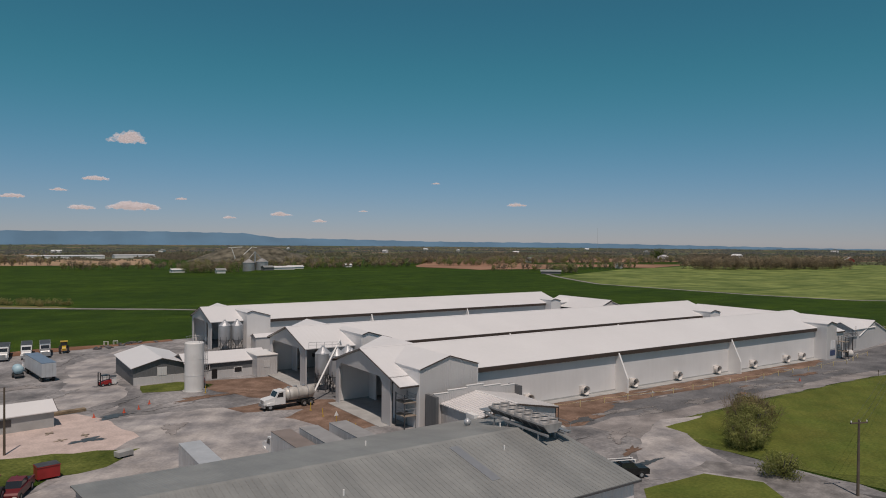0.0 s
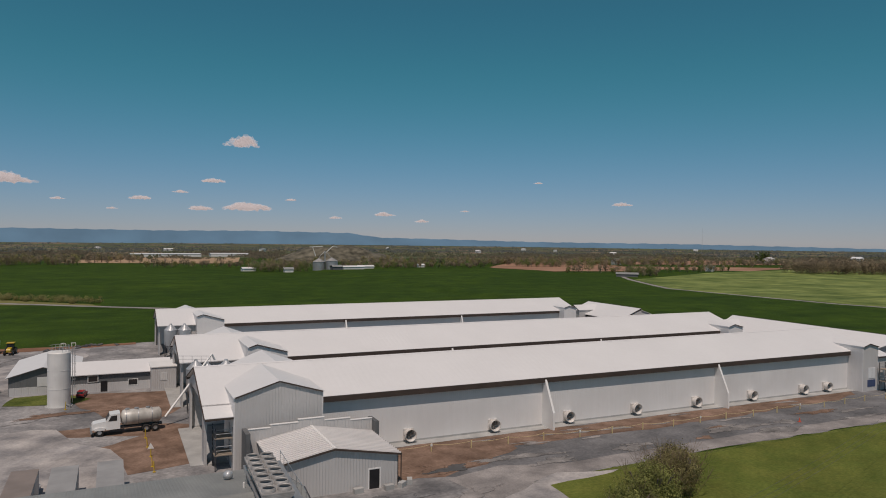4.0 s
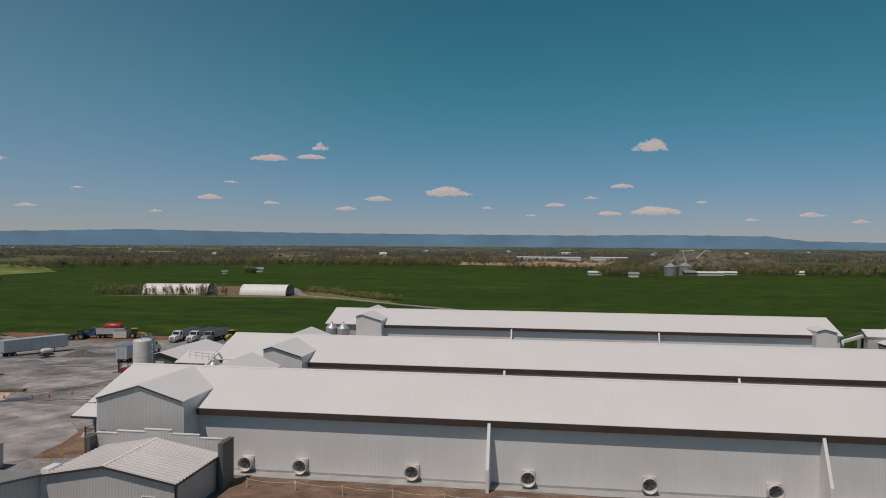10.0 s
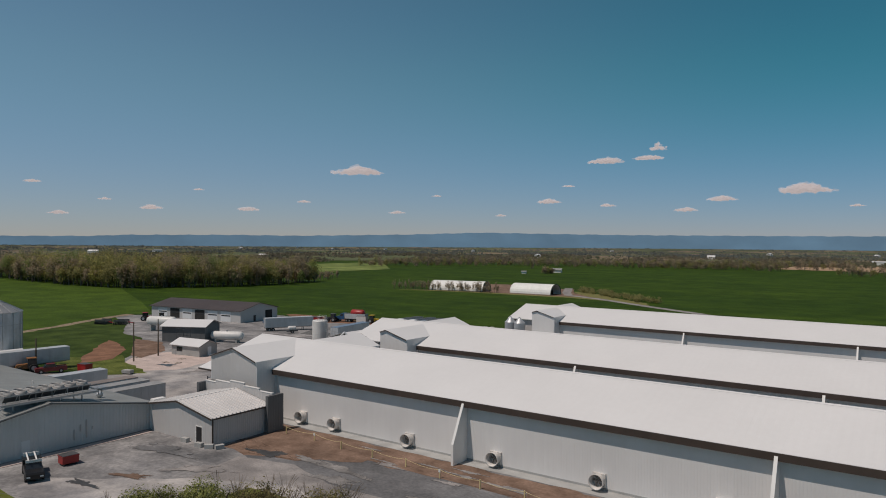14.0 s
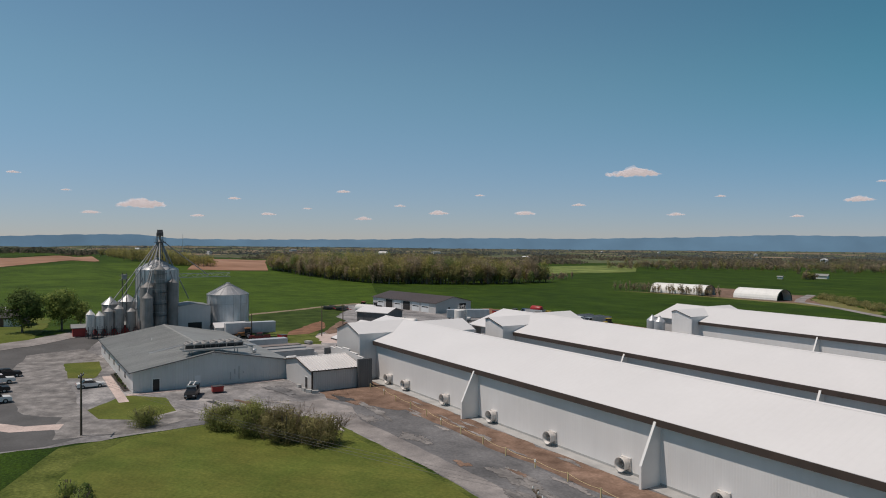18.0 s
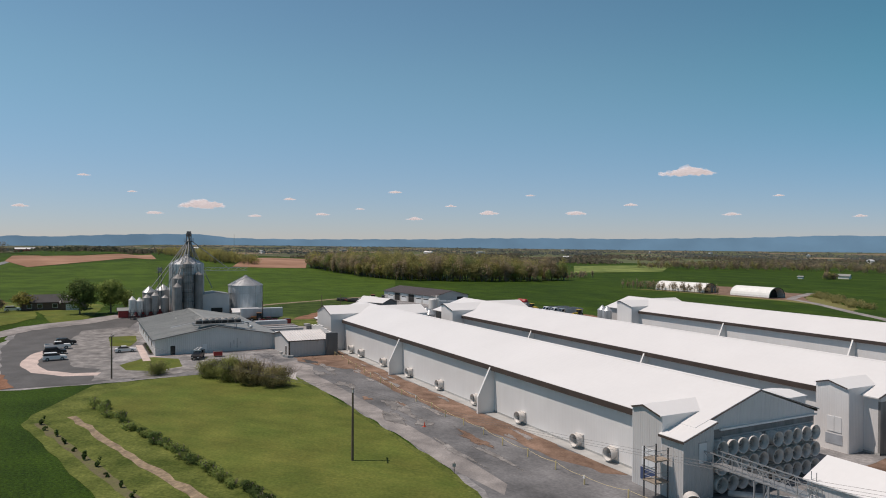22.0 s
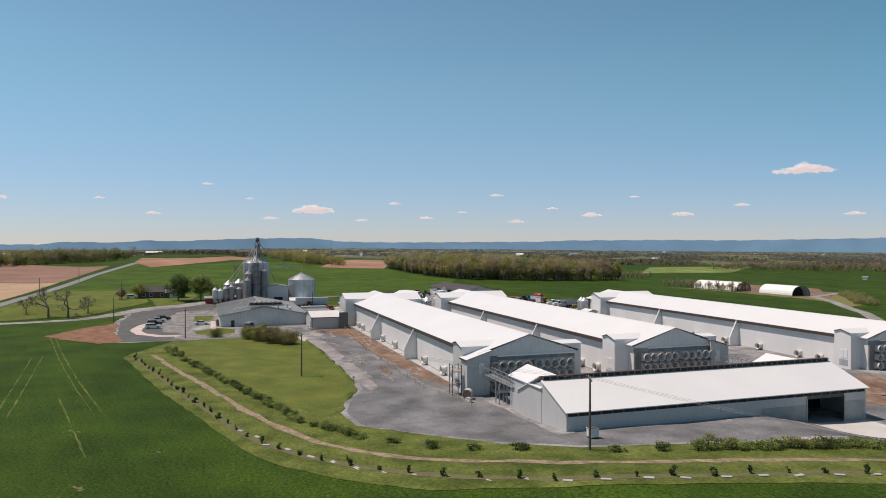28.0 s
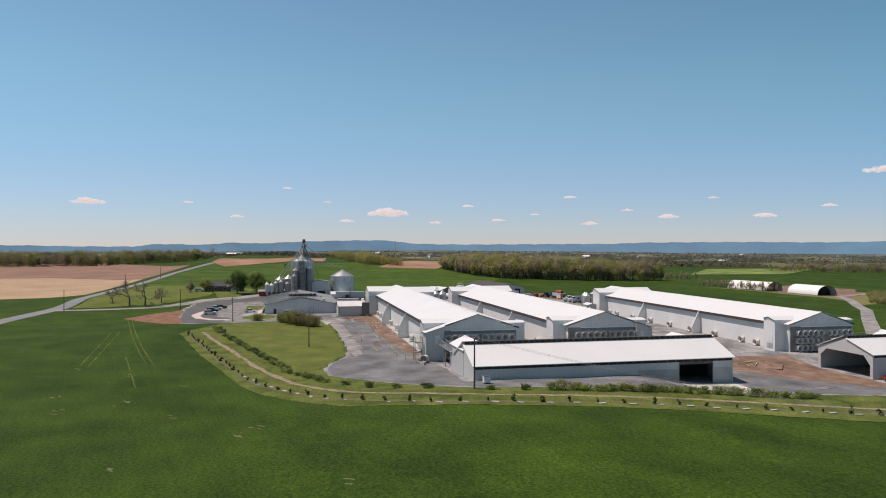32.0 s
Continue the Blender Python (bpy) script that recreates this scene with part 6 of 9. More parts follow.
# ---- feed mill ----
def mill():
    zg = 2.7
    m = thing("feed_mill_tower", -20, 68.9, zg, label="cluster of galvanised mill bins under a tall elevator head", category="feed mill")
    part("main_bin", lathe([(5.4, -1), (5.4, 16.4), (0.8, 19.0), (0.8, 19.5), (0, 19.6)], 36), M_GALV, m, "large corrugated galvanised bin")
    bm = bmesh.new()
    for k in range(24):
        a = k * math.tau / 24
        beam(bm, (5.46 * math.cos(a), 5.46 * math.sin(a), 0), (5.46 * math.cos(a), 5.46 * math.sin(a), 16.4), 0.1)
        beam(bm, (5.4 * math.cos(a), 5.4 * math.sin(a), 16.5), (0.9 * math.cos(a), 0.9 * math.sin(a), 19.05), 0.07)
    tagged(part("stiffening", bm, M_STEEL, m), kind="stuff")
    for x, y, r, t, c in ((6.9, -0.6, 1.4, 16.6, 1.1), (5.7, 2.9, 1.35, 13.0, 1.0), (6.0, -3.4, 1.8, 12.0, 1.3), (9.4, -4.0, 1.35, 9.4, 1.3)):
        part("side_bin", lathe([(r, -1.5), (r, t), (0.2, t + c), (0, t + c)], 22, None, (x, y, 0)), M_GALVO, m, "dark weathered steel bin", smooth=False)
    # elevator leg and head house
    bm = bmesh.new()
    for x in (-0.7, 0.7):
        for y in (-0.7, 0.7):
            beam(bm, (x + 0.4, y + 0.6, 14), (x + 0.4, y + 0.6, 26.2), 0.12)
    for k in range(8):
        z = 14.5 + k * 1.5
        for y in (-0.7, 0.7):
            beam(bm, (-0.3, y + 0.6, z), (1.1, y + 0.6, z + 1.5 if k % 2 else z), 0.07)
            beam(bm, (-0.3, y + 0.6, z + 1.5), (1.1, y + 0.6, z), 0.06)
        for x in (-0.3, 1.1):
            beam(bm, (x, -0.1, z), (x, 1.3, z + 1.5), 0.06)
    for z in (17.0, 20.0, 23.0):
        box(bm, -0.5, 1.3, -0.3, 1.5, z, z + 0.06)
    part("elevator_tower", bm, M_FRAME, m, "dark lattice elevator tower")
    part("elevator_leg", boxes((0.1, 0.7, 0.3, 0.9, 8, 26)), M_GALVD, m)
    part("head_platform", boxes((-0.9, 1.7, -0.7, 1.9, 23.6, 23.75)), M_FRAME, m)
    part("elevator_head", prism([(-0.5, 25.4), (1.3, 25.4), (1.5, 26.2), (1.1, 27.1), (-0.3, 27.1), (-0.7, 26.2)], "y", 0.0, 1.2), M_FRAME, m)
    bm = bmesh.new()
    for x in (-0.9, 1.7):
        for y in (-0.7, 1.9):
            beam(bm, (x, y, 23.7), (x, y, 24.8), 0.06)
    for y in (-0.7, 1.9):
        beam(bm, (-0.9, y, 24.8), (1.7, y, 24.8), 0.06)
    part("head_rail", bm, M_FRAME, m)
    # spouts fanning out from the head
    for x, y, z in ((6.9, -0.6, 17.6), (6.0, -3.4, 13.4), (5.7, 2.9, 14.0), (9.4, -4.0, 10.7), (5.0, -7.2, 7.6), (5.0, -10.1, 8.1), (5.0, -12.5, 7.4), (0, 3.0, 18.3), (3.4, -3.0, 17.6), (1, 8.0, 8.2), (-1.6, 14, 14.4)):
        part("spout", tube(bmesh.new(), (0.6, 0.6, 24.6), (x, y, z), 0.13, 8), M_GALVD, m)
    # second leg on the low side
    bm = bmesh.new()
    for x in (-0.5, 0.5):
        for y in (-0.5, 0.5):
            beam(bm, (x + 1, y - 8.3, 0), (x + 1, y - 8.3, 15.6), 0.1)
    for k in range(9):
        beam(bm, (0.5, -8.8, 0.5 + k * 1.6), (1.5, -8.8, 2.1 + k * 1.6), 0.06)
        beam(bm, (1.5, -7.8, 0.5 + k * 1.6), (1.5, -8.8, 2.1 + k * 1.6), 0.06)
    part("low_elevator", bm, M_FRAME, m)
    part("low_elevator_head", boxes((0.4, 1.6, -8.9, -7.7, 14.0, 15.2)), M_GALVD, m)
    part("low_platform", boxes((-0.2, 2.2, -9.5, -7.1, 13.7, 13.8), (-0.2, -0.12, -9.5, -7.1, 14.8, 14.88), (2.12, 2.2, -9.5, -7.1, 14.8, 14.88), (-0.2, 2.2, -9.5, -9.42, 14.8, 14.88), (-0.2, 2.2, -7.18, -7.1, 14.8, 14.88)), M_FRAME, m)
    bm = bmesh.new()
    for y in (-0.6, 0.6):
        for z in (14.0, 15.0):
            beam(bm, (-0.6 + y, 3.0, z), (-2.0 + y, 20.0, z), 0.1)
        for k in range(12):
            a, b2 = k / 12, (k + 1) / 12
            beam(bm, (-0.6 + y - 1.4 * a, 3 + 17 * a, 14.0 if k % 2 else 15.0), (-0.6 + y - 1.4 * b2, 3 + 17 * b2, 15.0 if k % 2 else 14.0), 0.06)
    part("bridge_conveyor", bm, M_STEEL, m, "galvanised truss conveyor between the bins")
    # round stairs and cage ladder on the front bin
    bm = bmesh.new()
    for k in range(28):
        tube(bm, (8.4, -0.8, 0.5 + k * 0.52), (8.4, -0.3, 0.5 + k * 0.52), 0.02, 4)
    for y in (-0.8, -0.3):
        tube(bm, (8.4, y, 0), (8.4, y, 16.6), 0.04, 4)
    part("ladder", bm, M_STEEL, m)
    for z in (4.5, 7.5, 10.5, 13.0, 15.4):
        d = part("landing", lathe([(1.42, z), (2.0, z), (2.0, z + 0.08), (1.42, z + 0.08)], 16, None, (6.9, -0.6, 0)), M_FRAME, m)
        part("landing_rail", lathe([(1.97, z + 0.95), (2.02, z + 0.95), (2.02, z + 1.02), (1.97, z + 1.02)], 16, None, (6.9, -0.6, 0)), M_STEEL, d)
    for z in (6.0, 11.0):
        part("belt", lathe([(5.46, z), (5.54, z), (5.54, z + 0.12), (5.46, z + 0.12)], 36), M_STEEL, m)


mill()


def grain_bin():
    g = thing("grain_bin", -22, 88.4, 2.4, label="large galvanised grain bin with a conical roof", category="grain bin")
    part("shell", lathe([(5.75, -1.6), (5.75, 9.3)], 40), M_GALV, g)
    part("roof", lathe([(5.95, 9.25), (0.6, 12.2), (0.6, 12.5), (0, 12.6)], 40), M_STEEL, g)
    for k in range(20):
        a = k * math.tau / 20
        part("roof_rib", beam(bmesh.new(), (5.9 * math.cos(a), 5.9 * math.sin(a), 9.32), (0.6 * math.cos(a), 0.6 * math.sin(a), 12.25), 0.08), M_STEEL, g)
    for k in range(16):
        a = k * math.tau / 16
        part("stiffener", beam(bmesh.new(), (5.8 * math.cos(a), 5.8 * math.sin(a), -0.8), (5.8 * math.cos(a), 5.8 * math.sin(a), 9.25), 0.1), M_STEEL, g)
    bm = bmesh.new()
    for z in (0.9, 6.6):
        lathe([(5.78, z), (5.86, z), (5.86, z + 0.08), (5.78, z + 0.08)], 40, bm)
    part("hoop", bm, M_STEEL, g)


grain_bin()
mh = thing("mill_house", -19.3, 77.5, 2.0, label="pale metal mill house with a dark drive-through door", category="building")
part("wall", prism([(-4.25, -0.5), (4.25, -0.5), (4.25, 7.2), (0, 7.7), (-4.25, 7.2)], "x", -4.3, 4.3), M_PALEW, mh)
part("roof", slab([(-4.5, -4.45, 7.2), (4.5, -4.45, 7.2), (4.5, 0, 7.85), (-4.5, 0, 7.85)], 0.12), M_GREYROOF, mh)
part("roof", slab([(-4.5, 0, 7.85), (4.5, 0, 7.85), (4.5, 4.45, 7.2), (-4.5, 4.45, 7.2)], 0.12), M_GREYROOF, mh)
# Flat near-black panel for the shade behind the open door
part("door", boxes((4.3, 4.36, -1.6, 2.0, 0, 2.7)), M_DARK, mh, "dark open roller door")
for y, top, g in ((52.2, 9.3, M_WHITE), (54.3, 8.9, M_WHITE), (56.4, 9.9, M_GALVD), (58.8, 10.5, M_GALVD), (61.7, 9.7, M_GALVD)):
    lab = "white hopper feed bin beside the mill" if g is M_WHITE else "weathered steel hopper bin beside the mill"
    feed_bin(-15, y, 2.2, 1.05 if g is M_WHITE else 1.2, 2.4, top - 2.2 - 3.6, 0.95, g, lab, "mill feed bins")
for y, r, top in ((57.9, 2.1, 7.6), (62.2, 2.4, 8.2)):
    sq = thing("squat_bin", -25.0, y, 2.4, label="squat galvanised bin with a conical roof behind the mill row", category="grain bin", group="squat mill bins")
    part("shell", lathe([(r, -0.8), (r, top - 0.2)], 24), M_GALVD, sq)
    part("roof", lathe([(r + 0.15, top - 0.25), (0.3, top + 1.5), (0.3, top + 1.7), (0, top + 1.75)], 24), M_STEEL, sq)
house_block("red_mill_shed", -18.6, 58.0, 2.3, 90, 9.5, 3.0, 2.6, 3.4, M_RED, M_GREYROOF, "low dark red shed behind the row of hopper bins", "shed", 0.2)
rs = house_block("red_shed", -18.5, 50.0, 2.4, 90, 3.2, 2.6, 2.3, 3.1, M_RED, M_GREYROOF, "small red shed beside the mill bins", "shed")
ws = house_block("white_shed", -13.2, 86.4, 0.5, 88, 8.0, 4.6, 2.9, 4.0, M_WHITE, M_ROOF, "small white gabled shed by the grain bin", "shed")
part("window", boxes((-0.5, 0.5, -2.36, -2.3, 1.0, 2.0)), M_GLASS, ws)

# ---- workshop yard ----
sh = house_block("workshop", -74.5, 182.8, -1.2, 8.3, 43.0, 18.6, 4.1, 6.3, M_PALEW, M_BROOF, "long white workshop with brown roof and bay doors", "workshop", 0.6)
for k in range(6):
    x = -18.0 + k * 6.1
    op = k in (1, 3)
    # Open bays are flat near-black panels, interior shade by colour
    d = part("bay_door", boxes((x, x + 4.6, -9.36, -9.3, 0.1, 3.6)), M_DARK if op else M_DOORP, sh, "dark open bay door" if op else "white sectional bay door")
    part("door_windows", boxes((x + 0.3, x + 4.3, -9.39, -9.36, 2.0, 2.4)), M_GLASS, d)
# Near-black panel again in place of the shaded inside
part("side_door", boxes((21.5, 21.56, 3.0, 6.5, 0.1, 3.4)), M_DARK, sh)
part("side_door", boxes((21.5, 21.56, -3.0, -1.9, 0.1, 2.1)), M_BLACK, sh)
cb = house_block("pump_house", -23.5, 138.0, -0.1, 28, 12, 8.6, 4.3, 5.7, M_DARKW, M_ROOF, "white-roofed pump house with dark walls", "shed", 0.5)
part("door", boxes((-3, -1.6, -4.26, -4.2, 0.1, 2.2)), M_WHITE, cb)
ht = house_block("block_hut", -2.4, 124.2, 0.0, 8, 9.0, 5.4, 2.5, 3.7, M_CONC, M_ROOF, "small grey block hut with a white roof", "shed", 0.4)
part("door", boxes((4.5, 4.56, -0.2, 0.9, 0.1, 2.1)), M_DOORP, ht)
part("window", boxes((-2.8, -1.0, -2.76, -2.7, 1.0, 2.0)), M_GLASS, ht)


def gas_tank(x, y, z, turn, L, r, lift, label):
    t = thing("gas_tank", x, y, z, turn, label, "gas tank", "gas tanks")
    prof = [(0, -L / 2)] + [(r * math.sin(a), -L / 2 + r * (1 - math.cos(a)) * 0.6) for a in (0.5, 1.0, 1.57)] + [(r * math.sin(a), L / 2 - r * (1 - math.cos(a)) * 0.6) for a in (1.57, 1.0, 0.5)] + [(0, L / 2)]
    part("shell", lathe(prof, 24, None, (0, 0, lift + r), Matrix.Rotation(math.pi / 2, 4, "Y")), M_WHITE, t, smooth=True)
    for xx in (-L * 0.32, L * 0.32):
        part("saddle", boxes((xx - 0.25, xx + 0.25, -r * 0.8, r * 0.8, -0.2, lift + r * 0.45)), M_CONC, t)
    part("dome_valve", lathe([(0.25, lift + 2 * r - 0.05), (0.25, lift + 2 * r + 0.25), (0, lift + 2 * r + 0.3)], 10), M_STEEL, t)


gas_tank(-13.0, 141.6, -0.1, 28, 9.0, 1.15, 0.6, "white horizontal gas tank on concrete saddles")
gas_tank(-47.5, 144.5, -0.2, 22, 9.5, 1.4, 1.6, "white horizontal gas tank on tall supports")
fr = thing("pipe_frame", -14.5, 129.5, 0, label="dark steel pipe frame beside the pump house", category="frame")
bm = bmesh.new()
for x in (-1.4, 0, 1.4):
    for y in (-1, 1):
        beam(bm, (x, y, 0), (x, y, 4.6), 0.1)
for z in (1.5, 3.0, 4.6):
    for y in (-1, 1):
        beam(bm, (-1.4, y, z), (1.4, y, z), 0.08)
    beam(bm, (-1.4, -1, z), (-1.4, 1, z), 0.08)
    beam(bm, (1.4, -1, z), (1.4, 1, z), 0.08)
part("frame_bars", bm, M_FRAME, fr)


# ---- hoop houses ----
def hoop_house(x, y, z, turn, L, W, H, label):
    t = thing("hoop_house", x, y, z, turn, label, "hoop house", "hoop houses")
    n = 14
    pts = [(W / 2 * math.cos(math.pi * k / n), H * math.sin(math.pi * k / n) ** 0.8) for k in range(n + 1)]
    inner = [(a * 0.985, b2 * 0.985) for a, b2 in pts[::-1]]
    part("cover", prism(pts + inner, "x", -L / 2, L / 2), M_COVER, t, "white stretched fabric cover")
    part("end_wall", prism(pts, "x", -L / 2 + 0.3, -L / 2 + 0.5), M_COVER, t)
    # Near-black sheet put in to darken the open end
    part("inner_wall", prism(inner, "x", L / 2 - 5, L / 2 - 4.8), M_DARK, t)
    bm = bmesh.new()
    for a, b2 in zip(pts, pts[1:]):
        beam(bm, (L / 2, a[0], a[1]), (L / 2, b2[0], b2[1]), 0.3)
    part("end_arch", bm, M_DGREEN, t, "dark green end arch")
    part("knee_wall", boxes((-L / 2, L / 2, -W / 2 - 0.1, -W / 2 + 0.1, -1, 0.8)), M_PLANK, t)


M_COVER = material("white_fabric", (0.78, 0.78, 0.76), 0.6, vary=0.06, scale=3, streak=0.1)
M_DGREEN = material("dark_green_paint", (0.03, 0.07, 0.05), 0.6, vary=0.1, scale=1)
hoop_house(-98.5, 378.0, -3.6, 10, 35, 13.5, 6.2, "weathered white fabric hoop house behind saplings")
hoop_house(-49.5, 382.6, -3.6, 1, 26, 13.5, 6.2, "white fabric hoop house with an open end")


# ---- plants ----
def leaf_stuff(name, rgb, tint, vary=0.5):
    m = material(name, rgb, 0.8, vary=vary, scale=2.0, tint=tint, spec=0.15)
    nt = m.node_tree
    bs = nt.nodes["Principled BSDF"]
    src = bs.inputs["Base Color"].links[0].from_socket
    geo = nt.nodes.new("ShaderNodeNewGeometry")
    mx = nt.nodes.new("ShaderNodeMix")
    mx.data_type, mx.blend_type = "RGBA", "MULTIPLY"
    mx.inputs[0].default_value = 0.32
    rp = nt.nodes.new("ShaderNodeMix")
    rp.data_type = "RGBA"
    rp.inputs[6].default_value, rp.inputs[7].default_value = (0.45, 0.48, 0.4, 1), (1.25, 1.2, 1.0, 1)
    nt.links.new(geo.outputs["Random Per Island"], rp.inputs[0])
    nt.links.new(src, mx.inputs[6])
    nt.links.new(rp.outputs[2], mx.inputs[7])
    nt.links.new(mx.outputs[2], bs.inputs["Base Color"])
    through_light, both = nt.nodes.new("ShaderNodeBsdfTranslucent"), nt.nodes.new("ShaderNodeMixShader")
    both.inputs[0].default_value = 0.5
    nt.links.new(mx.outputs[2], through_light.inputs["Color"])
    nt.links.new(bs.outputs[0], both.inputs[1])
    nt.links.new(through_light.outputs[0], both.inputs[2])
    nt.links.new(both.outputs[0], nt.nodes["Material Output"].inputs["Surface"])
    return m


M_WOODO = leaf_stuff("olive_woodland_leaves", (0.285, 0.27, 0.12), (0.365, 0.335, 0.15), 0.32)
M_WOODY = leaf_stuff("yellow_woodland_leaves", (0.37, 0.345, 0.13), (0.44, 0.40, 0.15), 0.32)
M_WOODT = leaf_stuff("brown_woodland_twigs", (0.35, 0.285, 0.20), (0.43, 0.345, 0.25), 0.32)
M_WOODB = leaf_stuff("grey_brown_twigs", (0.235, 0.195, 0.145), (0.30, 0.245, 0.18), 0.32)
M_WOODG = leaf_stuff("green_woodland_leaves", (0.195, 0.25, 0.095), (0.26, 0.315, 0.115), 0.32)
M_LEAF = leaf_stuff("green_leaves", (0.22, 0.295, 0.085), (0.29, 0.355, 0.115))
M_LEAFT = leaf_stuff("olive_thicket_leaves", (0.24, 0.275, 0.095), (0.31, 0.325, 0.12))
M_LEAFD = leaf_stuff("dark_green_leaves", (0.095, 0.150, 0.050), (0.135, 0.19, 0.062))
M_LEAFY = leaf_stuff("yellow_spring_leaves", (0.26, 0.25, 0.075), (0.32, 0.29, 0.09))
M_LEAFO = leaf_stuff("olive_spring_leaves", (0.245, 0.225, 0.105), (0.31, 0.275, 0.135))
M_TWIG = leaf_stuff("bare_brown_twigs", (0.26, 0.20, 0.145), (0.33, 0.25, 0.18))
M_BARK = material("grey_bark", (0.16, 0.132, 0.108), 0.9, vary=0.3, scale=0.6)


def leaves(rng, n, centre, radii, size, lumps=0):
    """Corner points of n small leaf cards, gathered in lumps inside an ellipsoid, most of them near its skin."""
    c = np.array(centre, float)
    d = rng.normal(size=(n, 3))
    d /= np.linalg.norm(d, axis=1)[:, None]
    p = d * (rng.uniform(0.25, 1, n) ** 0.45)[:, None]
    face = d.copy()
    if lumps:
        k = rng.normal(size=(lumps, 3))
        k /= np.linalg.norm(k, axis=1)[:, None]
        k *= rng.uniform(0.35, 0.8, lumps)[:, None]
        own = k[rng.integers(0, lumps, n)]
        p = own + p * rng.uniform(0.28, 0.5, n)[:, None]
        face = d + own * 1.2
    p = c + p * np.array(radii)
    face += np.array((0, 0, 0.35)) + rng.normal(size=(n, 3)) * 0.6
    face /= np.linalg.norm(face, axis=1)[:, None] + 1e-9
    a = np.cross(face, rng.normal(size=(n, 3)))
    a /= np.linalg.norm(a, axis=1)[:, None] + 1e-9
    b = np.cross(face, a)
    sz = (size * rng.uniform(0.55, 1.25, n))[:, None]
    return np.stack([p - a * sz, p + b * sz * 0.7, p + a * sz, p - b * sz * 0.7], 1)


def cards(name, quads, mat, parent=None):
    v = np.concatenate(quads).reshape(-1, 3)
    me = bpy.data.meshes.new(name)
    me.from_pydata(v.tolist(), [], np.arange(len(v)).reshape(-1, 4).tolist())
    me.materials.append(mat)
    ob = new(name, me)
    ob.parent = parent
    return ob


def branch(bm, rng, p, d, length, r, depth, ends):
    """A limb that forks; its tips go into ends."""
    q = p + d * length
    lathe([(r, 0), (r * 0.62, length)], 5, bm, p, d.to_track_quat("Z", "Y").to_matrix().to_4x4())
    if depth == 0:
        ends.append(q)
        return
    for _ in range(3 if depth > 1 else 2):
        e = (d + Vector(rng.normal(size=3)) * 0.55 + Vector((0, 0, 0.12))).normalized()
        branch(bm, rng, q, e, length * float(rng.uniform(0.6, 0.8)), r * 0.6, depth - 1, ends)


def tree(x, y, height, width, mat, seed, label, bare=False, n=1500, group=""):
    rng = np.random.default_rng(seed)
    t = thing("tree", x, y, rise(x, y), label=label, category="tree", group=group)
    bm, ends = bmesh.new(), []
    branch(bm, rng, Vector((0, 0, -0.2)), Vector((0.03, 0, 1)).normalized(), height * 0.26, height * 0.028, 4 if bare else 3, ends)
    part("trunk", bm, M_BARK, t)
    if bare:
        bm = bmesh.new()
        for q in ends:
            for _ in range(5):
                e = (Vector(rng.normal(size=3)) + Vector((0, 0, 0.5))).normalized()
                lathe([(0.035, 0), (0.012, height * 0.11)], 3, bm, q, e.to_track_quat("Z", "Y").to_matrix().to_4x4())
        tagged(part("twigs", bm, M_BARK, t), kind="stuff")
    else:
        q = leaves(rng, n, (0, 0, height * 0.58), (width / 2, width / 2, height * 0.43), 0.30, 26)
        tagged(cards("crown", [q], mat, t), kind="stuff")
    return t


tree(-27.4, 37.6, 11.5, 12.0, M_LEAFD, 1, "round dark green leafy tree by the drive", n=6500)
tree(-28.2, 46.6, 12.0, 11.0, M_LEAF, 2, "tall fresh green leafy tree by the drive", n=5200)
tree(-33.5, 51.5, 8.0, 6.0, M_LEAF, 3, "small fresh green tree behind the mill bins", n=900)
tree(-47.0, 21.0, 7.0, 7.5, M_LEAFY, 4, "round yellow-green spring tree beside the house", n=1400)
tree(2.4, -5.4, 15.5, 10, M_LEAF, 5, "bare brown tree by the drive", bare=True)
tree(3.5, 1.2, 15.0, 10, M_LEAF, 6, "bare brown tree by the drive", bare=True)
tree(-3.5, 6.7, 10.0, 7, M_LEAF, 7, "bare brown tree by the drive", bare=True)
tree(-7.0, -14.5, 8.0, 5, M_LEAF, 8, "slender bare tree by the road", bare=True)
tree(-43.0, 14.0, 5.0, 5.5, M_TWIG, 9, "small brown budding tree by the house", n=500)


def bush(x, y, w, d, h, mat, seed, label, name="bush", n=700, size=0.2, lumps=14, turn=0, group=""):
    rng = np.random.default_rng(seed)
    t = thing(name, x, y, rise(x, y), turn, label, name.split("_")[-1], group)
    tagged(cards("foliage", [leaves(rng, n, (0, 0, h * 0.43), (w / 2, d / 2, h * 0.53), size, lumps)], mat, t), kind="stuff")
    bm = bmesh.new()
    for k in range(7):
        a = float(rng.uniform(0, 6.28))
        q = Vector((w * 0.3 * math.cos(a), d * 0.3 * math.sin(a), h * 0.75))
        tube(bm, (q.x * 0.2, q.y * 0.2, -0.1), q, 0.03 + 0.008 * h, 4)
    tagged(part("stem_clump", bm, M_BARK, t), kind="stuff")
    return t


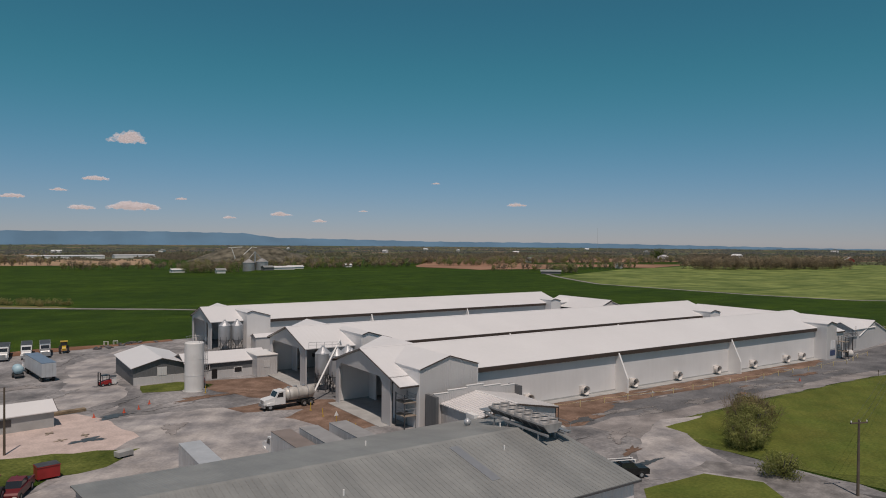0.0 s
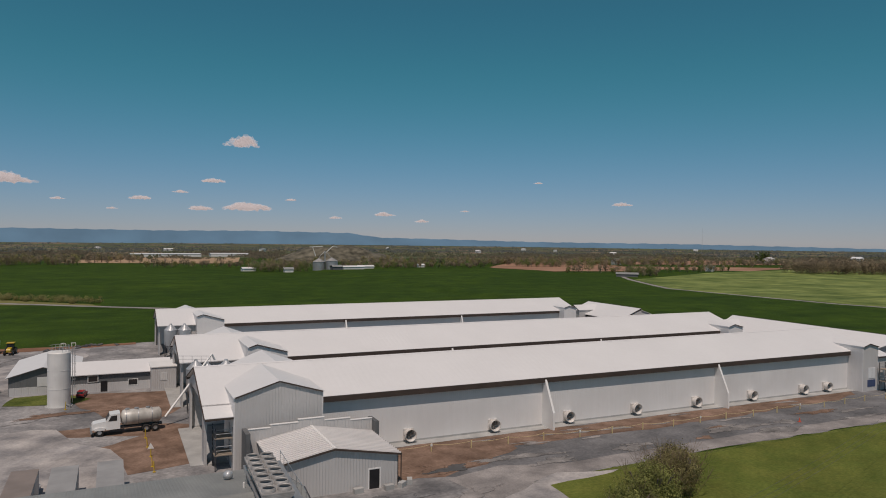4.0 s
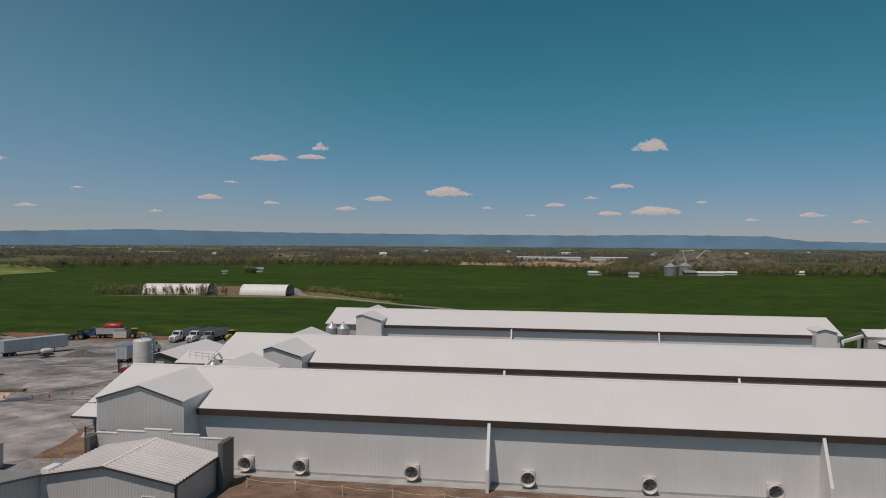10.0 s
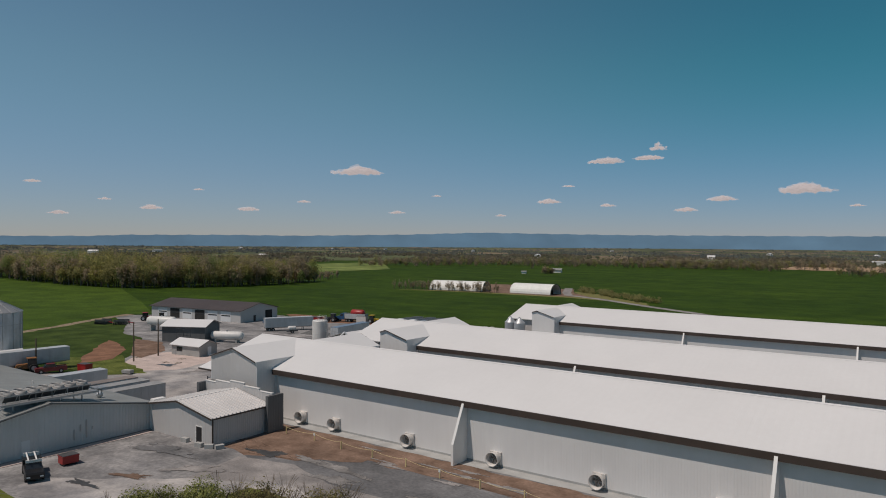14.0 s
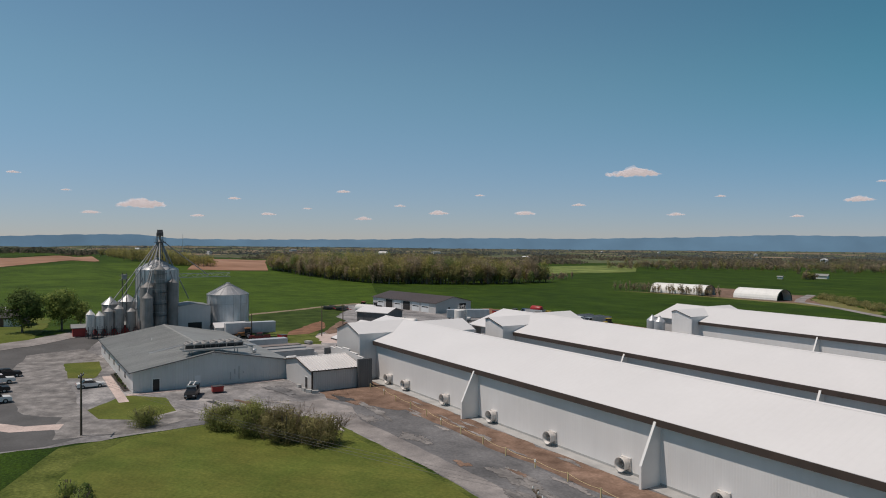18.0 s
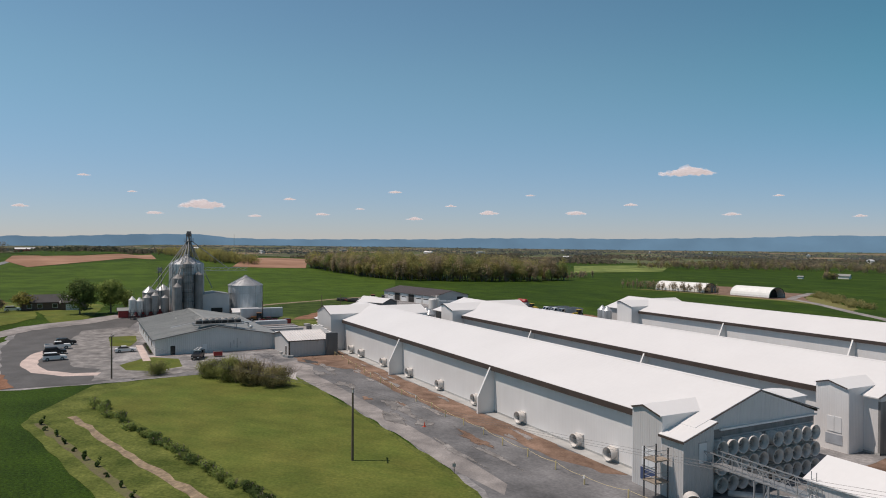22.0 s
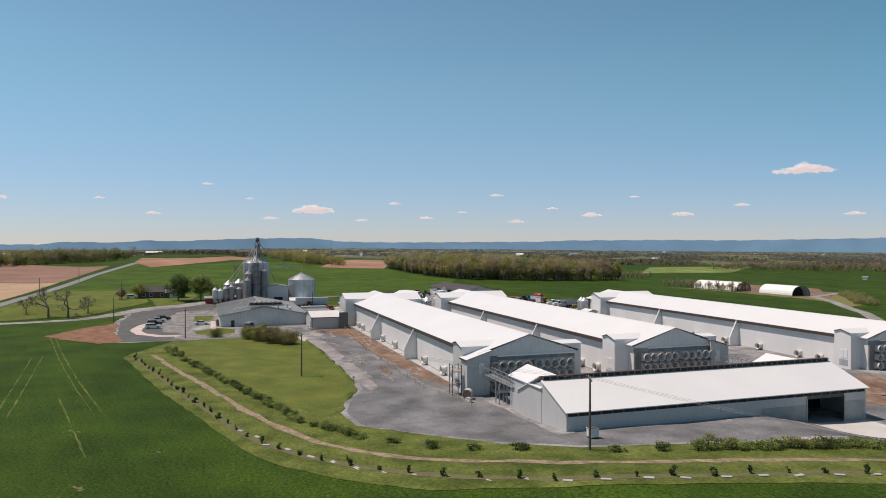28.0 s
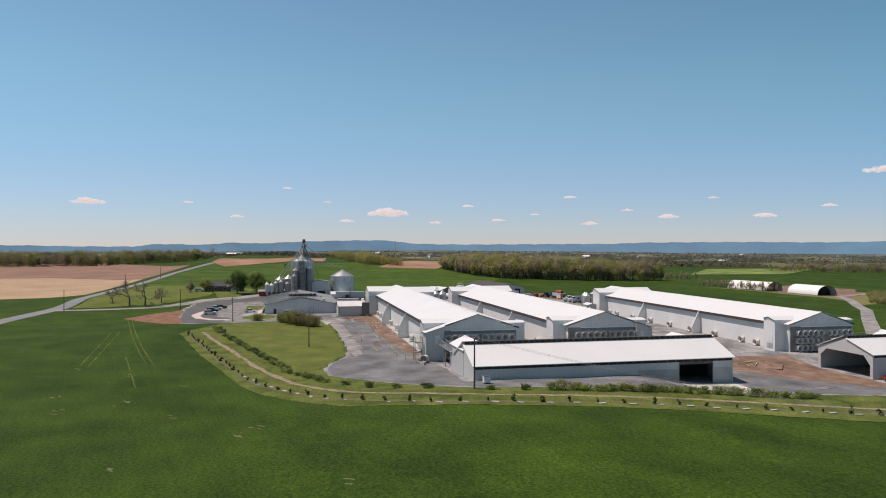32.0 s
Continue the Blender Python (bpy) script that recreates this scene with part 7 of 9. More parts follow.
def twiggy(t, rng, x, y, w, d, h, n):
    """Bare upright twigs standing out of a bush."""
    bm = bmesh.new()
    for _ in range(n):
        a, r = rng.uniform(0, 6.28), rng.uniform(0, 1) ** 0.5
        p = Vector((x + r * w / 2 * math.cos(a), y + r * d / 2 * math.sin(a), 0.3))
        e = Vector((float(rng.normal()) * 0.28 + 0.3 * r * math.cos(a), float(rng.normal()) * 0.28 + 0.3 * r * math.sin(a), 1)).normalized()
        ln = h * float(rng.uniform(0.65, 1.05))
        q = p + e * ln * 0.55
        beam(bm, p, q, 0.032)
        for _ in range(7):
            f = (e + Vector(rng.normal(size=3)) * 0.5).normalized()
            beam(bm, q, q + f * ln * 0.36, 0.016)
    tagged(part("twig_tangle", bm, M_TWIG, t), kind="stuff")


# thicket on the lawn
rg = np.random.default_rng(21)
for x, y, w, d, h, mat, n, tw in ((80.8, 61.0, 7.8, 6.8, 4.0, M_LEAFT, 4200, 70), (86.0, 63.6, 8.0, 7.6, 5.2, M_LEAFT, 5000, 60), (91.0, 66.2, 7.8, 7.4, 5.2, M_LEAFO, 4600, 60), (95.0, 69.6, 6.4, 6.2, 4.5, M_LEAFO, 3600, 70)):
    tb = bush(x, y, w, d, h, mat, int(x * 7), "dense olive thicket bush with brown bare twigs on the lawn", "thicket_bush", int(n * 2.6), 0.11, 60, 25, "lawn thicket")
    twiggy(tb, rg, 0, 0, w * 0.85, d * 0.85, h * 1.04, tw // 2 if mat is M_LEAFO else tw // 4)
bush(73.4, 51.4, 6.6, 5.6, 3.3, M_LEAFT, 31, "round green bush beside the drive", "bush", 4500, 0.10, 30)
bush(100.5, 41.0, 4.0, 2.6, 1.6, M_LEAFD, 32, "low green bush at the lawn's edge", "bush", 500, 0.15)


def along(line, step, start=0.0):
    """Points at even steps along a line, with the direction there."""
    left = start
    for (x0, y0), (x1, y1) in zip(line, line[1:]):
        n = math.hypot(x1 - x0, y1 - y0)
        while left < n:
            u = left / n
            yield x0 + (x1 - x0) * u, y0 + (y1 - y0) * u, math.degrees(math.atan2(y1 - y0, x1 - x0))
            left += step
        left -= n


rh = random.Random(5)
for i, (x, y, a) in enumerate(along(HEDGE_LINE, 2.0)):
    if 20 < i < 70 and rh.random() < 0.06:
        continue
    if i in (1, 3, 5, 7) or (y > 70 and y < 104 and i % 3 != 1):
        continue
    late = y > 104
    h = rh.uniform(1.8, 2.2) if i in (0, 2, 6) else rh.uniform(1.2, 2.0) if late else rh.uniform(0.9, 1.4)
    w = rh.uniform(3.0, 3.8) if i in (0, 2, 4, 6) else rh.uniform(2.8, 4.0) if late else rh.uniform(2.3, 3.4)
    bush(x + rh.uniform(-0.5, 0.5), y + rh.uniform(-0.5, 0.5), w, w * 0.75, h, rh.choice((M_LEAF, M_LEAFT, M_LEAF) if late else (M_LEAF, M_LEAFD, M_LEAF)), 100 + i,
         "low unclipped green hedge bush in rough grass", "hedge_bush", 1000 if late else 700, 0.10, 16, a, "hedge bushes")
masters = []
for k in range(3):
    rng = np.random.default_rng(60 + k)
    t = thing("young_shrub", 0, 0, -40, label="small dark evergreen shrub in a mulch strip", category="shrub", group="young shrub row")
    tagged(cards("foliage", [leaves(rng, 90, (0, 0, 0.42), (0.42, 0.42, 0.48), 0.13, 5)], M_LEAFD, t), kind="stuff")
    part("stem", tube(bmesh.new(), (0, 0, -0.1), (0, 0, 0.6), 0.03, 5), M_BARK, t)
    masters.append(t)
used = set()
for i, (x, y, a) in enumerate(along(SHRUB_LINE, 4.3, 1.0)):
    k = i % 3
    sc = rh.uniform(0.8, 1.5)
    m = pose(x + rh.uniform(-0.3, 0.3), y + rh.uniform(-0.3, 0.3), rise(x, y) + 0.05, 0, 0, rh.uniform(0, 360))
    o = masters[k] if k not in used else copy_thing(masters[k], m)
    used.add(k)
    o.matrix_basis = m @ Matrix.Scale(sc, 4)
    if i > 17:
        st = part("stone_slab", boxes((-0.55, 0.55, -0.26, 0.26, 0, 0.09)), M_CONC)
        st.matrix_basis = pose(x + rh.uniform(0.8, 1.6), y + rh.uniform(0.5, 1.2), rise(x, y) + 0.05, rh.uniform(-3, 3), rh.uniform(-3, 3), a + rh.uniform(-25, 25))
        tagged(st, "flat pale stone slab in the mulch strip", "stone", "stone slabs")
for k in range(6):
    bush(31 + k * 2.7, 52.4, 0.9, 0.8, 1.0, M_LEAFD, 200 + k, "small clipped evergreen in the wall bed", "bed_shrub", 120, 0.12, 4, 0, "wall bed shrubs")


# ---- woods and far trees ----
def woods(name, spots, mat, label, leaf, n, kind_trunks=True, low=False):
    """One mass of trees: spots are (x, y, height, width)."""
    quads, rng = [], np.random.default_rng(len(spots))
    tv, tf = [], []
    for x, y, h, w in spots:
        z = rise(x, y)
        quads.append(leaves(rng, n, (x, y, z + h * (0.5 if low else 0.57)), (w / 2, w / 2, h * (0.52 if low else 0.44)), leaf, 11))
        if kind_trunks:
            k, r = len(tv), h * 0.018
            for zz, rr in ((z - 0.5, r * 1.4), (z + h * 0.6, r * 0.6)):
                tv += [(x + rr, y, zz), (x, y + rr, zz), (x - rr, y, zz), (x, y - rr, zz)]
            tf += [(k + i, k + (i + 1) % 4, k + 4 + (i + 1) % 4, k + 4 + i) for i in range(4)]
    t = thing(name, spots[0][0], spots[0][1], rise(spots[0][0], spots[0][1]), label=label, category="woods", kind="stuff")
    o = cards("crowns", quads, mat, None)
    o.parent = t
    o.matrix_parent_inverse = t.matrix_basis.inverted()
    tagged(o, kind="stuff")
    if kind_trunks:
        me = bpy.data.meshes.new("trunks")
        me.from_pydata(tv, [], tf)
        me.materials.append(M_BARK)
        o = new("trunks", me)
        o.parent = t
        o.matrix_parent_inverse = t.matrix_basis.inverted()
        tagged(o, kind="stuff")
    return t


rw = random.Random(11)


def belt(line, depth, step, h0, h1, gap=0.0, w=0.55):
    out = []
    for x, y, a in along(line, step):
        if rw.random() < gap:
            continue
        r = radians(a + 90)
        d = rw.uniform(0, depth)
        h = rw.uniform(h0, h1)
        out.append((x + d * math.cos(r) + rw.uniform(-2, 2), y + d * math.sin(r) + rw.uniform(-2, 2), h, h * w * rw.uniform(0.8, 1.3)))
    return out


WOOD = [(-385, 216), (-310, 218), (-258, 222), (-224, 236), (-214, 260), (-208, 300), (-212, 345), (-226, 384)]
front = belt(WOOD, 10, 2.2, 9, 16, 0, 0.75) + belt(WOOD, 62, 0.95, 13, 22, 0, 0.72)
front = [(x, y, h * (0.75 + 0.25 * ss(-385, -320, x) * ss(392, 366, y)), w) for x, y, h, w in front]
for k, (mat, lab) in enumerate(((M_WOODO, "olive spring woodland edge"), (M_WOODY, "yellow-green spring trees in the wood"), (M_WOODT, "brown budding trees in the wood"), (M_WOODG, "fresh green trees in the wood"))):
    woods("woodland", [p for i, p in enumerate(front) if (i * 7919 % 10) in ((0, 1, 2, 3), (4, 5), (6, 7, 8), (9,))[k]], mat, lab + " beyond the fields", 0.36, 900, True)
hill = belt([(-720, 126), (-600, 138), (-504, 152), (-440, 160), (-412, 172)], 18, 2.0, 7, 12, 0.1, 0.95) + belt([(-540, 128), (-470, 138), (-425, 146)], 20, 2.0, 9, 15, 0.1, 0.95)
woods("hill_trees", hill[::2], M_WOODY, "yellow-green spring trees along the hill", 0.42, 340, True, True)
woods("hill_trees", hill[1::2], M_WOODO, "olive spring trees along the hill", 0.42, 340, True, True)
lot = belt([(655, 477), (708, 461), (770, 441), (850, 415)], 50, 0.9, 12, 17, 0, 0.8)
woods("woodlot", lot[::2], M_WOODT, "brown budding woodlot beyond the light field", 0.5, 340, False, True)
woods("woodlot", lot[1::2], M_WOODB, "grey-brown bare woodlot beyond the light field", 0.5, 340, False, True)
lane_trees = belt([(440, 482), (472, 489), (490, 500)], 14, 2.4, 7, 12, 0.1, 0.9) + belt([(520, 540), (575, 539), (640, 556)], 10, 5, 6, 11, 0.2, 0.8) + belt([(452, 701), (492, 674), (554, 674)], 22, 2.6, 7, 12, 0.1, 0.9)
woods("lane_trees", lane_trees[::2], M_WOODT, "brown budding trees by the farm lane", 0.4, 300, True, True)
woods("lane_trees", lane_trees[1::2], M_WOODG, "fresh green trees by the farm lane", 0.4, 300, True, True)
bin_trees = belt([(146, 664), (160, 652), (182, 650), (200, 656)], 12, 2.2, 8, 12, 0, 0.9) + belt([(246, 690), (313, 676), (367, 672), (400, 676)], 12, 4.0, 5, 9, 0.2, 0.9)
woods("farm_trees", bin_trees[::2], M_WOODT, "brown budding trees round the far farm", 0.4, 300, True, True)
woods("farm_trees", bin_trees[1::2], M_WOODG, "green spring trees round the far farm", 0.4, 300, True, True)
pines = belt([(960, 800), (975, 790)], 10, 3, 17, 22, 0, 0.4)
woods("pines", pines, M_LEAFD, "dark upright pines by a far farm", 0.8, 260, True, True)
scrub = belt([(-228, 384), (-235, 412), (-246, 440)], 20, 2.0, 3, 8, 0.2)
woods("scrub", scrub, M_WOODT, "brown scrub at the wood's end", 0.5, 60)
sap = belt([(-134, 359), (-120, 365), (-95, 367), (-68, 371)], 4, 0.8, 4, 7.5, 0.05, 0.4)
woods("saplings", sap, M_WOODT, "row of thin bare saplings before the hoop house", 0.26, 90)
woods("saplings", belt([(-41, 416), (-17, 396), (7, 373), (24, 356)], 10, 0.8, 2.0, 4.0, 0.1, 1.3), M_WOODO, "low olive scrub beside the hoop house lane", 0.22, 150, False, True)

# far tree belts; the valley woods further down have haze in their leaf colours
far_a = belt([(760, 640), (480, 770), (330, 740), (180, 760), (60, 770)], 26, 4.5, 7, 12, 0.22, 0.95) + belt([(-60, 860), (-200, 830), (-330, 760), (-420, 640)], 30, 5, 7, 12, 0.3, 0.95) + belt([(860, 420), (960, 560)], 40, 5, 10, 17, 0.15, 0.9)
far_a += belt([(-165, 612), (-150, 612)], 6, 2.5, 5, 8, 0, 0.9) + belt([(-228, 712), (-226, 714)], 3, 2, 13, 15, 0, 0.4) + belt([(-160, 850), (-80, 846), (0, 835)], 16, 3, 8, 13, 0.05, 0.9) + belt([(170, 690), (205, 700), (215, 705)], 20, 3, 8, 13, 0, 0.95) + belt([(250, 700), (330, 706), (420, 690)], 16, 4, 6, 11, 0.15, 0.95) + belt([(420, 560), (470, 520)], 20, 5, 7, 12, 0.2, 0.95)
far_a += belt([(-420, 660), (-300, 800), (-160, 880), (0, 900), (60, 880)], 40, 3.4, 8, 13, 0.1, 0.9) + belt([(300, 780), (420, 760), (560, 720), (700, 700), (860, 640)], 40, 4.0, 9, 14, 0.2, 0.9)
for k, (mat, lab) in enumerate(((M_WOODO, "olive"), (M_WOODT, "brown"), (M_WOODB, "grey-brown"))):
    woods("far_trees", far_a[k::3], mat, "scattered " + lab + " trees at the field's far edge", 0.45, 340, True, True)
sw = belt([(-548, -26), (-481, -80), (-415, -125), (-402, -180), (-395, -260), (-400, -380)], -48, 0.8, 9, 17, 0.04, 0.8)
for k, (mat, lab) in enumerate(((M_WOODO, "olive"), (M_WOODB, "grey-brown"), (M_LEAFD, "dark evergreen"), (M_WOODG, "fresh green"))):
    woods("far_trees", [p for i, p in enumerate(sw) if i * 7919 % 10 in ((0, 1, 2), (3, 4, 5, 6), (7,), (8, 9))[k]], mat, lab + " trees in the wood beyond the ploughed field", 0.5, 320, False, True)


def far_woods(r0, r1, count, k, mat, cover, h0, h1, label, seed):
    """Woods and hedgerows across the valley: small trees of k leafy clumps each, thinned out where fields lie."""
    rng = np.random.default_rng(seed)
    az, rad = np.radians(rng.uniform(-4, 236, count)), r0 * (r1 / r0) ** rng.uniform(0, 1, count)
    spots = []
    for a, r in zip(az.tolist(), rad.tolist()):
        x, y = 150 + r * math.cos(a), 100 + r * math.sin(a)
        g = noise.noise(Vector((a * 9, r * 0.0055, seed))) + 0.55 * noise.noise(Vector((x, y, 7)) * 0.007) + cover
        if g > 0:
            spots.append((x, y, rise(x, y), min(1.0, 0.5 + g * 2)))
    p = np.array(spots)
    h = rng.uniform(h0, h1, len(p)) * p[:, 3]
    toward = np.array((150.0, 100.0, 0.0)) - p[:, :3] * np.array((1, 1, 0))
    toward /= np.linalg.norm(toward, axis=1)[:, None]
    quads = []
    for i in range(k):
        c = p[:, :3] + np.stack([rng.normal(0, 0.75, len(p)) * h, rng.normal(0, 0.75, len(p)) * h, h * rng.uniform(0.12, 0.8, len(p)) ** 1.2], 1)
        face = rng.normal(size=(len(p), 3)) * 0.35 + toward + np.array((0, 0, 0.75))
        a = np.cross(face, rng.normal(size=(len(p), 3)))
        a /= np.linalg.norm(a, axis=1)[:, None] + 1e-9
        b = np.cross(face, a)
        b /= np.linalg.norm(b, axis=1)[:, None] + 1e-9
        sz = (h * rng.uniform(0.16, 0.34, len(p)))[:, None]
        quads.append(np.stack([c - a * sz, c + b * sz, c + a * sz, c - b * sz], 1))
    tagged(cards("distant_woods", quads, mat), label, "woods", kind="stuff")


# Leaf colours greyed to paint in distance haze, the farthest also turned bluish
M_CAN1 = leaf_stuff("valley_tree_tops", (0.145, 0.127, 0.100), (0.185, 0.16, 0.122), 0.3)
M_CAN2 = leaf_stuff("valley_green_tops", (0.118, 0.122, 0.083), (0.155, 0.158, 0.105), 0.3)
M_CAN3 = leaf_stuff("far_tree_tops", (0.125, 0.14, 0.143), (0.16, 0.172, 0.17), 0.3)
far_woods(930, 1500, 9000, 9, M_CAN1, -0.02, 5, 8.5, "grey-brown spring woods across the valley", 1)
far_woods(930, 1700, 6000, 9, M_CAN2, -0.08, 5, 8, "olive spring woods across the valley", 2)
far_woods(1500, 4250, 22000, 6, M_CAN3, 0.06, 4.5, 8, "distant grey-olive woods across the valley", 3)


# houses and barns scattered over the valley
rv = random.Random(41)
for k in range(38):
    a, r = radians(8 + 207 * (k * 0.618 % 1)), rv.uniform(1250, 3300)
    x, y = 150 + r * math.cos(a), 100 + r * math.sin(a)
    L, W, h = rv.uniform(9, 24), rv.uniform(7, 11), rv.uniform(2.5, 4.5)
    t = thing("valley_house", x, y, rise(x, y) + 1.5, rv.uniform(0, 180), "small pale farm building far across the valley", "house", "valley houses")
    part("walls", boxes((-L / 2, L / 2, -W / 2, W / 2, -3, h)), rv.choice((M_WHITE, M_WHITE, M_PALEW)), t)
    part("roof", prism([(-W / 2 - 0.4, h), (W / 2 + 0.4, h), (0, h + W * 0.3)], "x", -L / 2 - 0.4, L / 2 + 0.4), rv.choice((M_ROOF, M_GREYROOF, M_ROOF)), t)


# ---- poles and wires ----
def utility_pole(x, y, h, turn, label="weathered wooden utility pole with a short crossarm", arm=True):
    p = thing("utility_pole", x, y, rise(x, y), turn, label, "utility pole", "utility poles")
    part("pole", lathe([(0.17, -0.3), (0.11, h), (0, h + 0.02)], 8), M_POLE, p)
    if arm:
        a = part("crossarm", boxes((-1.15, 1.15, -0.06, 0.06, h - 0.45, h - 0.3)), M_POLE, p)
        for xx in (-1.05, 0.1, 1.05):
            part("insulator", lathe([(0.05, h - 0.3), (0.07, h - 0.2), (0.03, h - 0.08), (0, h - 0.06)], 8, None, (xx, 0, 0)), M_TRIMW, a)
    return p


utility_pole(74.4, 43.0, 8.6, -20)
utility_pole(142.7, 67.2, 8.9, -20)
utility_pole(212.9, 93.2, 9.1, -20)
utility_pole(-4.2, 110.0, 8.8, 60, arm=False)
utility_pole(-6.8, 117.6, 8.6, 60, arm=False)
utility_pole(24, 18.6, 8.5, 30, arm=False)
utility_pole(-40, 14.5, 7.5, 30, arm=False)
utility_pole(-7.6, 91.0, 6.5, 30, arm=False)
for k, x in enumerate((20, -90, -200)):
    utility_pole(x, -26.5, 8.5, 0, arm=False)


def wire(a, b, sag, label="thin overhead wire between poles", thick=0.012, mat=None):
    bm = bmesh.new()
    a, b = Vector(a), Vector(b)
    side = (b - a).cross(Vector((0, 0, 1))).normalized() * thick
    up, ring = Vector((0, 0, thick)), []
    for k in range(17):
        p = a.lerp(b, k / 16) - Vector((0, 0, sag * (1 - (k / 8 - 1) ** 2)))
        row = [bm.verts.new(p + q) for q in (side, up, -side, -up)]
        if ring:
            for i in range(4):
                bm.faces.new((ring[i], ring[(i + 1) % 4], row[(i + 1) % 4], row[i]))
        ring = row
    tagged(part("fence_rope" if mat else "overhead_wire", bm, mat or M_FRAME), label, "rope" if mat else "wire", "fence ropes" if mat else "overhead wires")


for off in (-1.0, 0.1, 1.0):
    wire((74.4 + off, 43.0 - off * 0.35, 8.45), (142.7 + off, 67.2 - off * 0.35, 8.8), 0.9)
    wire((142.7 + off, 67.2 - off * 0.35, 8.8), (212.9 + off, 93.2 - off * 0.35, 11.0), 1.0)
    wire((212.9 + off, 93.2 - off * 0.35, 11.0), (281 + off, 124, 10.6), 1.2)


# ---- rope fence ----
prev = None
for i in range(21):
    x = 67 + i * 5.6
    y = 90.6 - 2.8 * ss(64, 112, x) - 0.4 * ss(112, 150, x) + 3.4 * ss(160, 179, x) + 0.2 * math.sin(i * 2.1)
    z = rise(x, y) + 0.05
    f = thing("fence_post", x, y, z, rh.uniform(-10, 10), "short cream rope fence post beside the soil strip", "fence post", "rope fence posts")
    part("post", boxes((-0.06, 0.06, -0.06, 0.06, 0, 1.05)), M_CREAMP, f)
    if i % 4 == 1:
        part("tag", boxes((-0.14, 0.14, -0.09, -0.07, 0.7, 1.05)), M_WHITE, f, "small white tag")
    if prev:
        wire(prev, (x, y, z + 0.95), 0.22, "yellow rope strung between the posts", 0.02, M_CREAMP)
    prev = (x, y, z + 0.95)
for x, y in ((132.5, 82.0), (8.1, 124.8), (12.6, 125.8), (15.0, 126.9), (17.2, 129.8), (47, 79.5)):
    c = thing("traffic_cone", x, y, rise(x, y) + 0.05, label="small orange traffic cone on the ground", category="traffic cone", group="traffic cones")
    part("body", lathe([(0.17, 0.04), (0.03, 0.7), (0, 0.7)], 10), M_ORANGE, c)
    part("base", boxes((-0.22, 0.22, -0.22, 0.22, 0, 0.05)), M_ORANGE, c)

# ---- clouds ----
M_CLOUD = material("cloud_white", (0.20, 0.20, 0.21), 1.0, vary=0.03, scale=80, spec=0.0)
# The puffs glow pinkish white themselves, standing in for sunlit cloud
M_CLOUD.node_tree.nodes["Principled BSDF"].inputs["Emission Color"].default_value = (0.80, 0.75, 0.79, 1)
M_CLOUD.node_tree.nodes["Principled BSDF"].inputs["Emission Strength"].default_value = 0.80
cn = M_CLOUD.node_tree
thin, veil = cn.nodes.new("ShaderNodeBsdfTransparent"), cn.nodes.new("ShaderNodeMixShader")
veil.inputs[0].default_value = 0.17
cn.links.new(thin.outputs[0], veil.inputs[1])
cn.links.new(cn.nodes["Principled BSDF"].outputs[0], veil.inputs[2])
cn.links.new(veil.outputs[0], cn.nodes["Material Output"].inputs["Surface"])
rc = random.Random(3)


def cloud(az, el, width):
    d = 4680
    x, y, z = 150 + d * math.cos(radians(az)), 100 + d * math.sin(radians(az)), 28 + d * math.tan(radians(el))
    w = d * radians(width)
    c = thing("cloud", x, y, z, az - 90, "small white fair-weather cloud with a flat base", "cloud", "clouds", "structure")
    bm = bmesh.new()
    tall = 0.34 if el > 7 else 0.07
    for k in range(int(26 + width * 16)):
        u = rc.triangular(-0.5, 0.5, rc.uniform(-0.2, 0.2))
        r = w * rc.uniform(0.03, 0.085) * (1.2 - 1.4 * abs(u))
        m = Matrix.Translation((u * w, rc.uniform(-0.1, 0.1) * w, r * 0.35 + rc.uniform(0, tall) * w * (0.25 + 0.75 * abs(math.sin(u * 7 + az))) * max(0.05, 1 - 1.7 * abs(u)))) @ Matrix.Diagonal((1.4, 1.2, 0.8, 1) if tall > 0.3 else (1.9, 1.2, 0.55, 1))
        g = bmesh.ops.create_icosphere(bm, subdivisions=2, radius=r, matrix=m)
        for v in g["verts"]:
            v.co += Vector(noise.noise_vector(v.co * (14 / w))) * r * 1.1
            v.co.z = max(v.co.z, -0.05 * w)
    tagged(part("puffs", bm, M_CLOUD, c, smooth=True), kind="stuff")


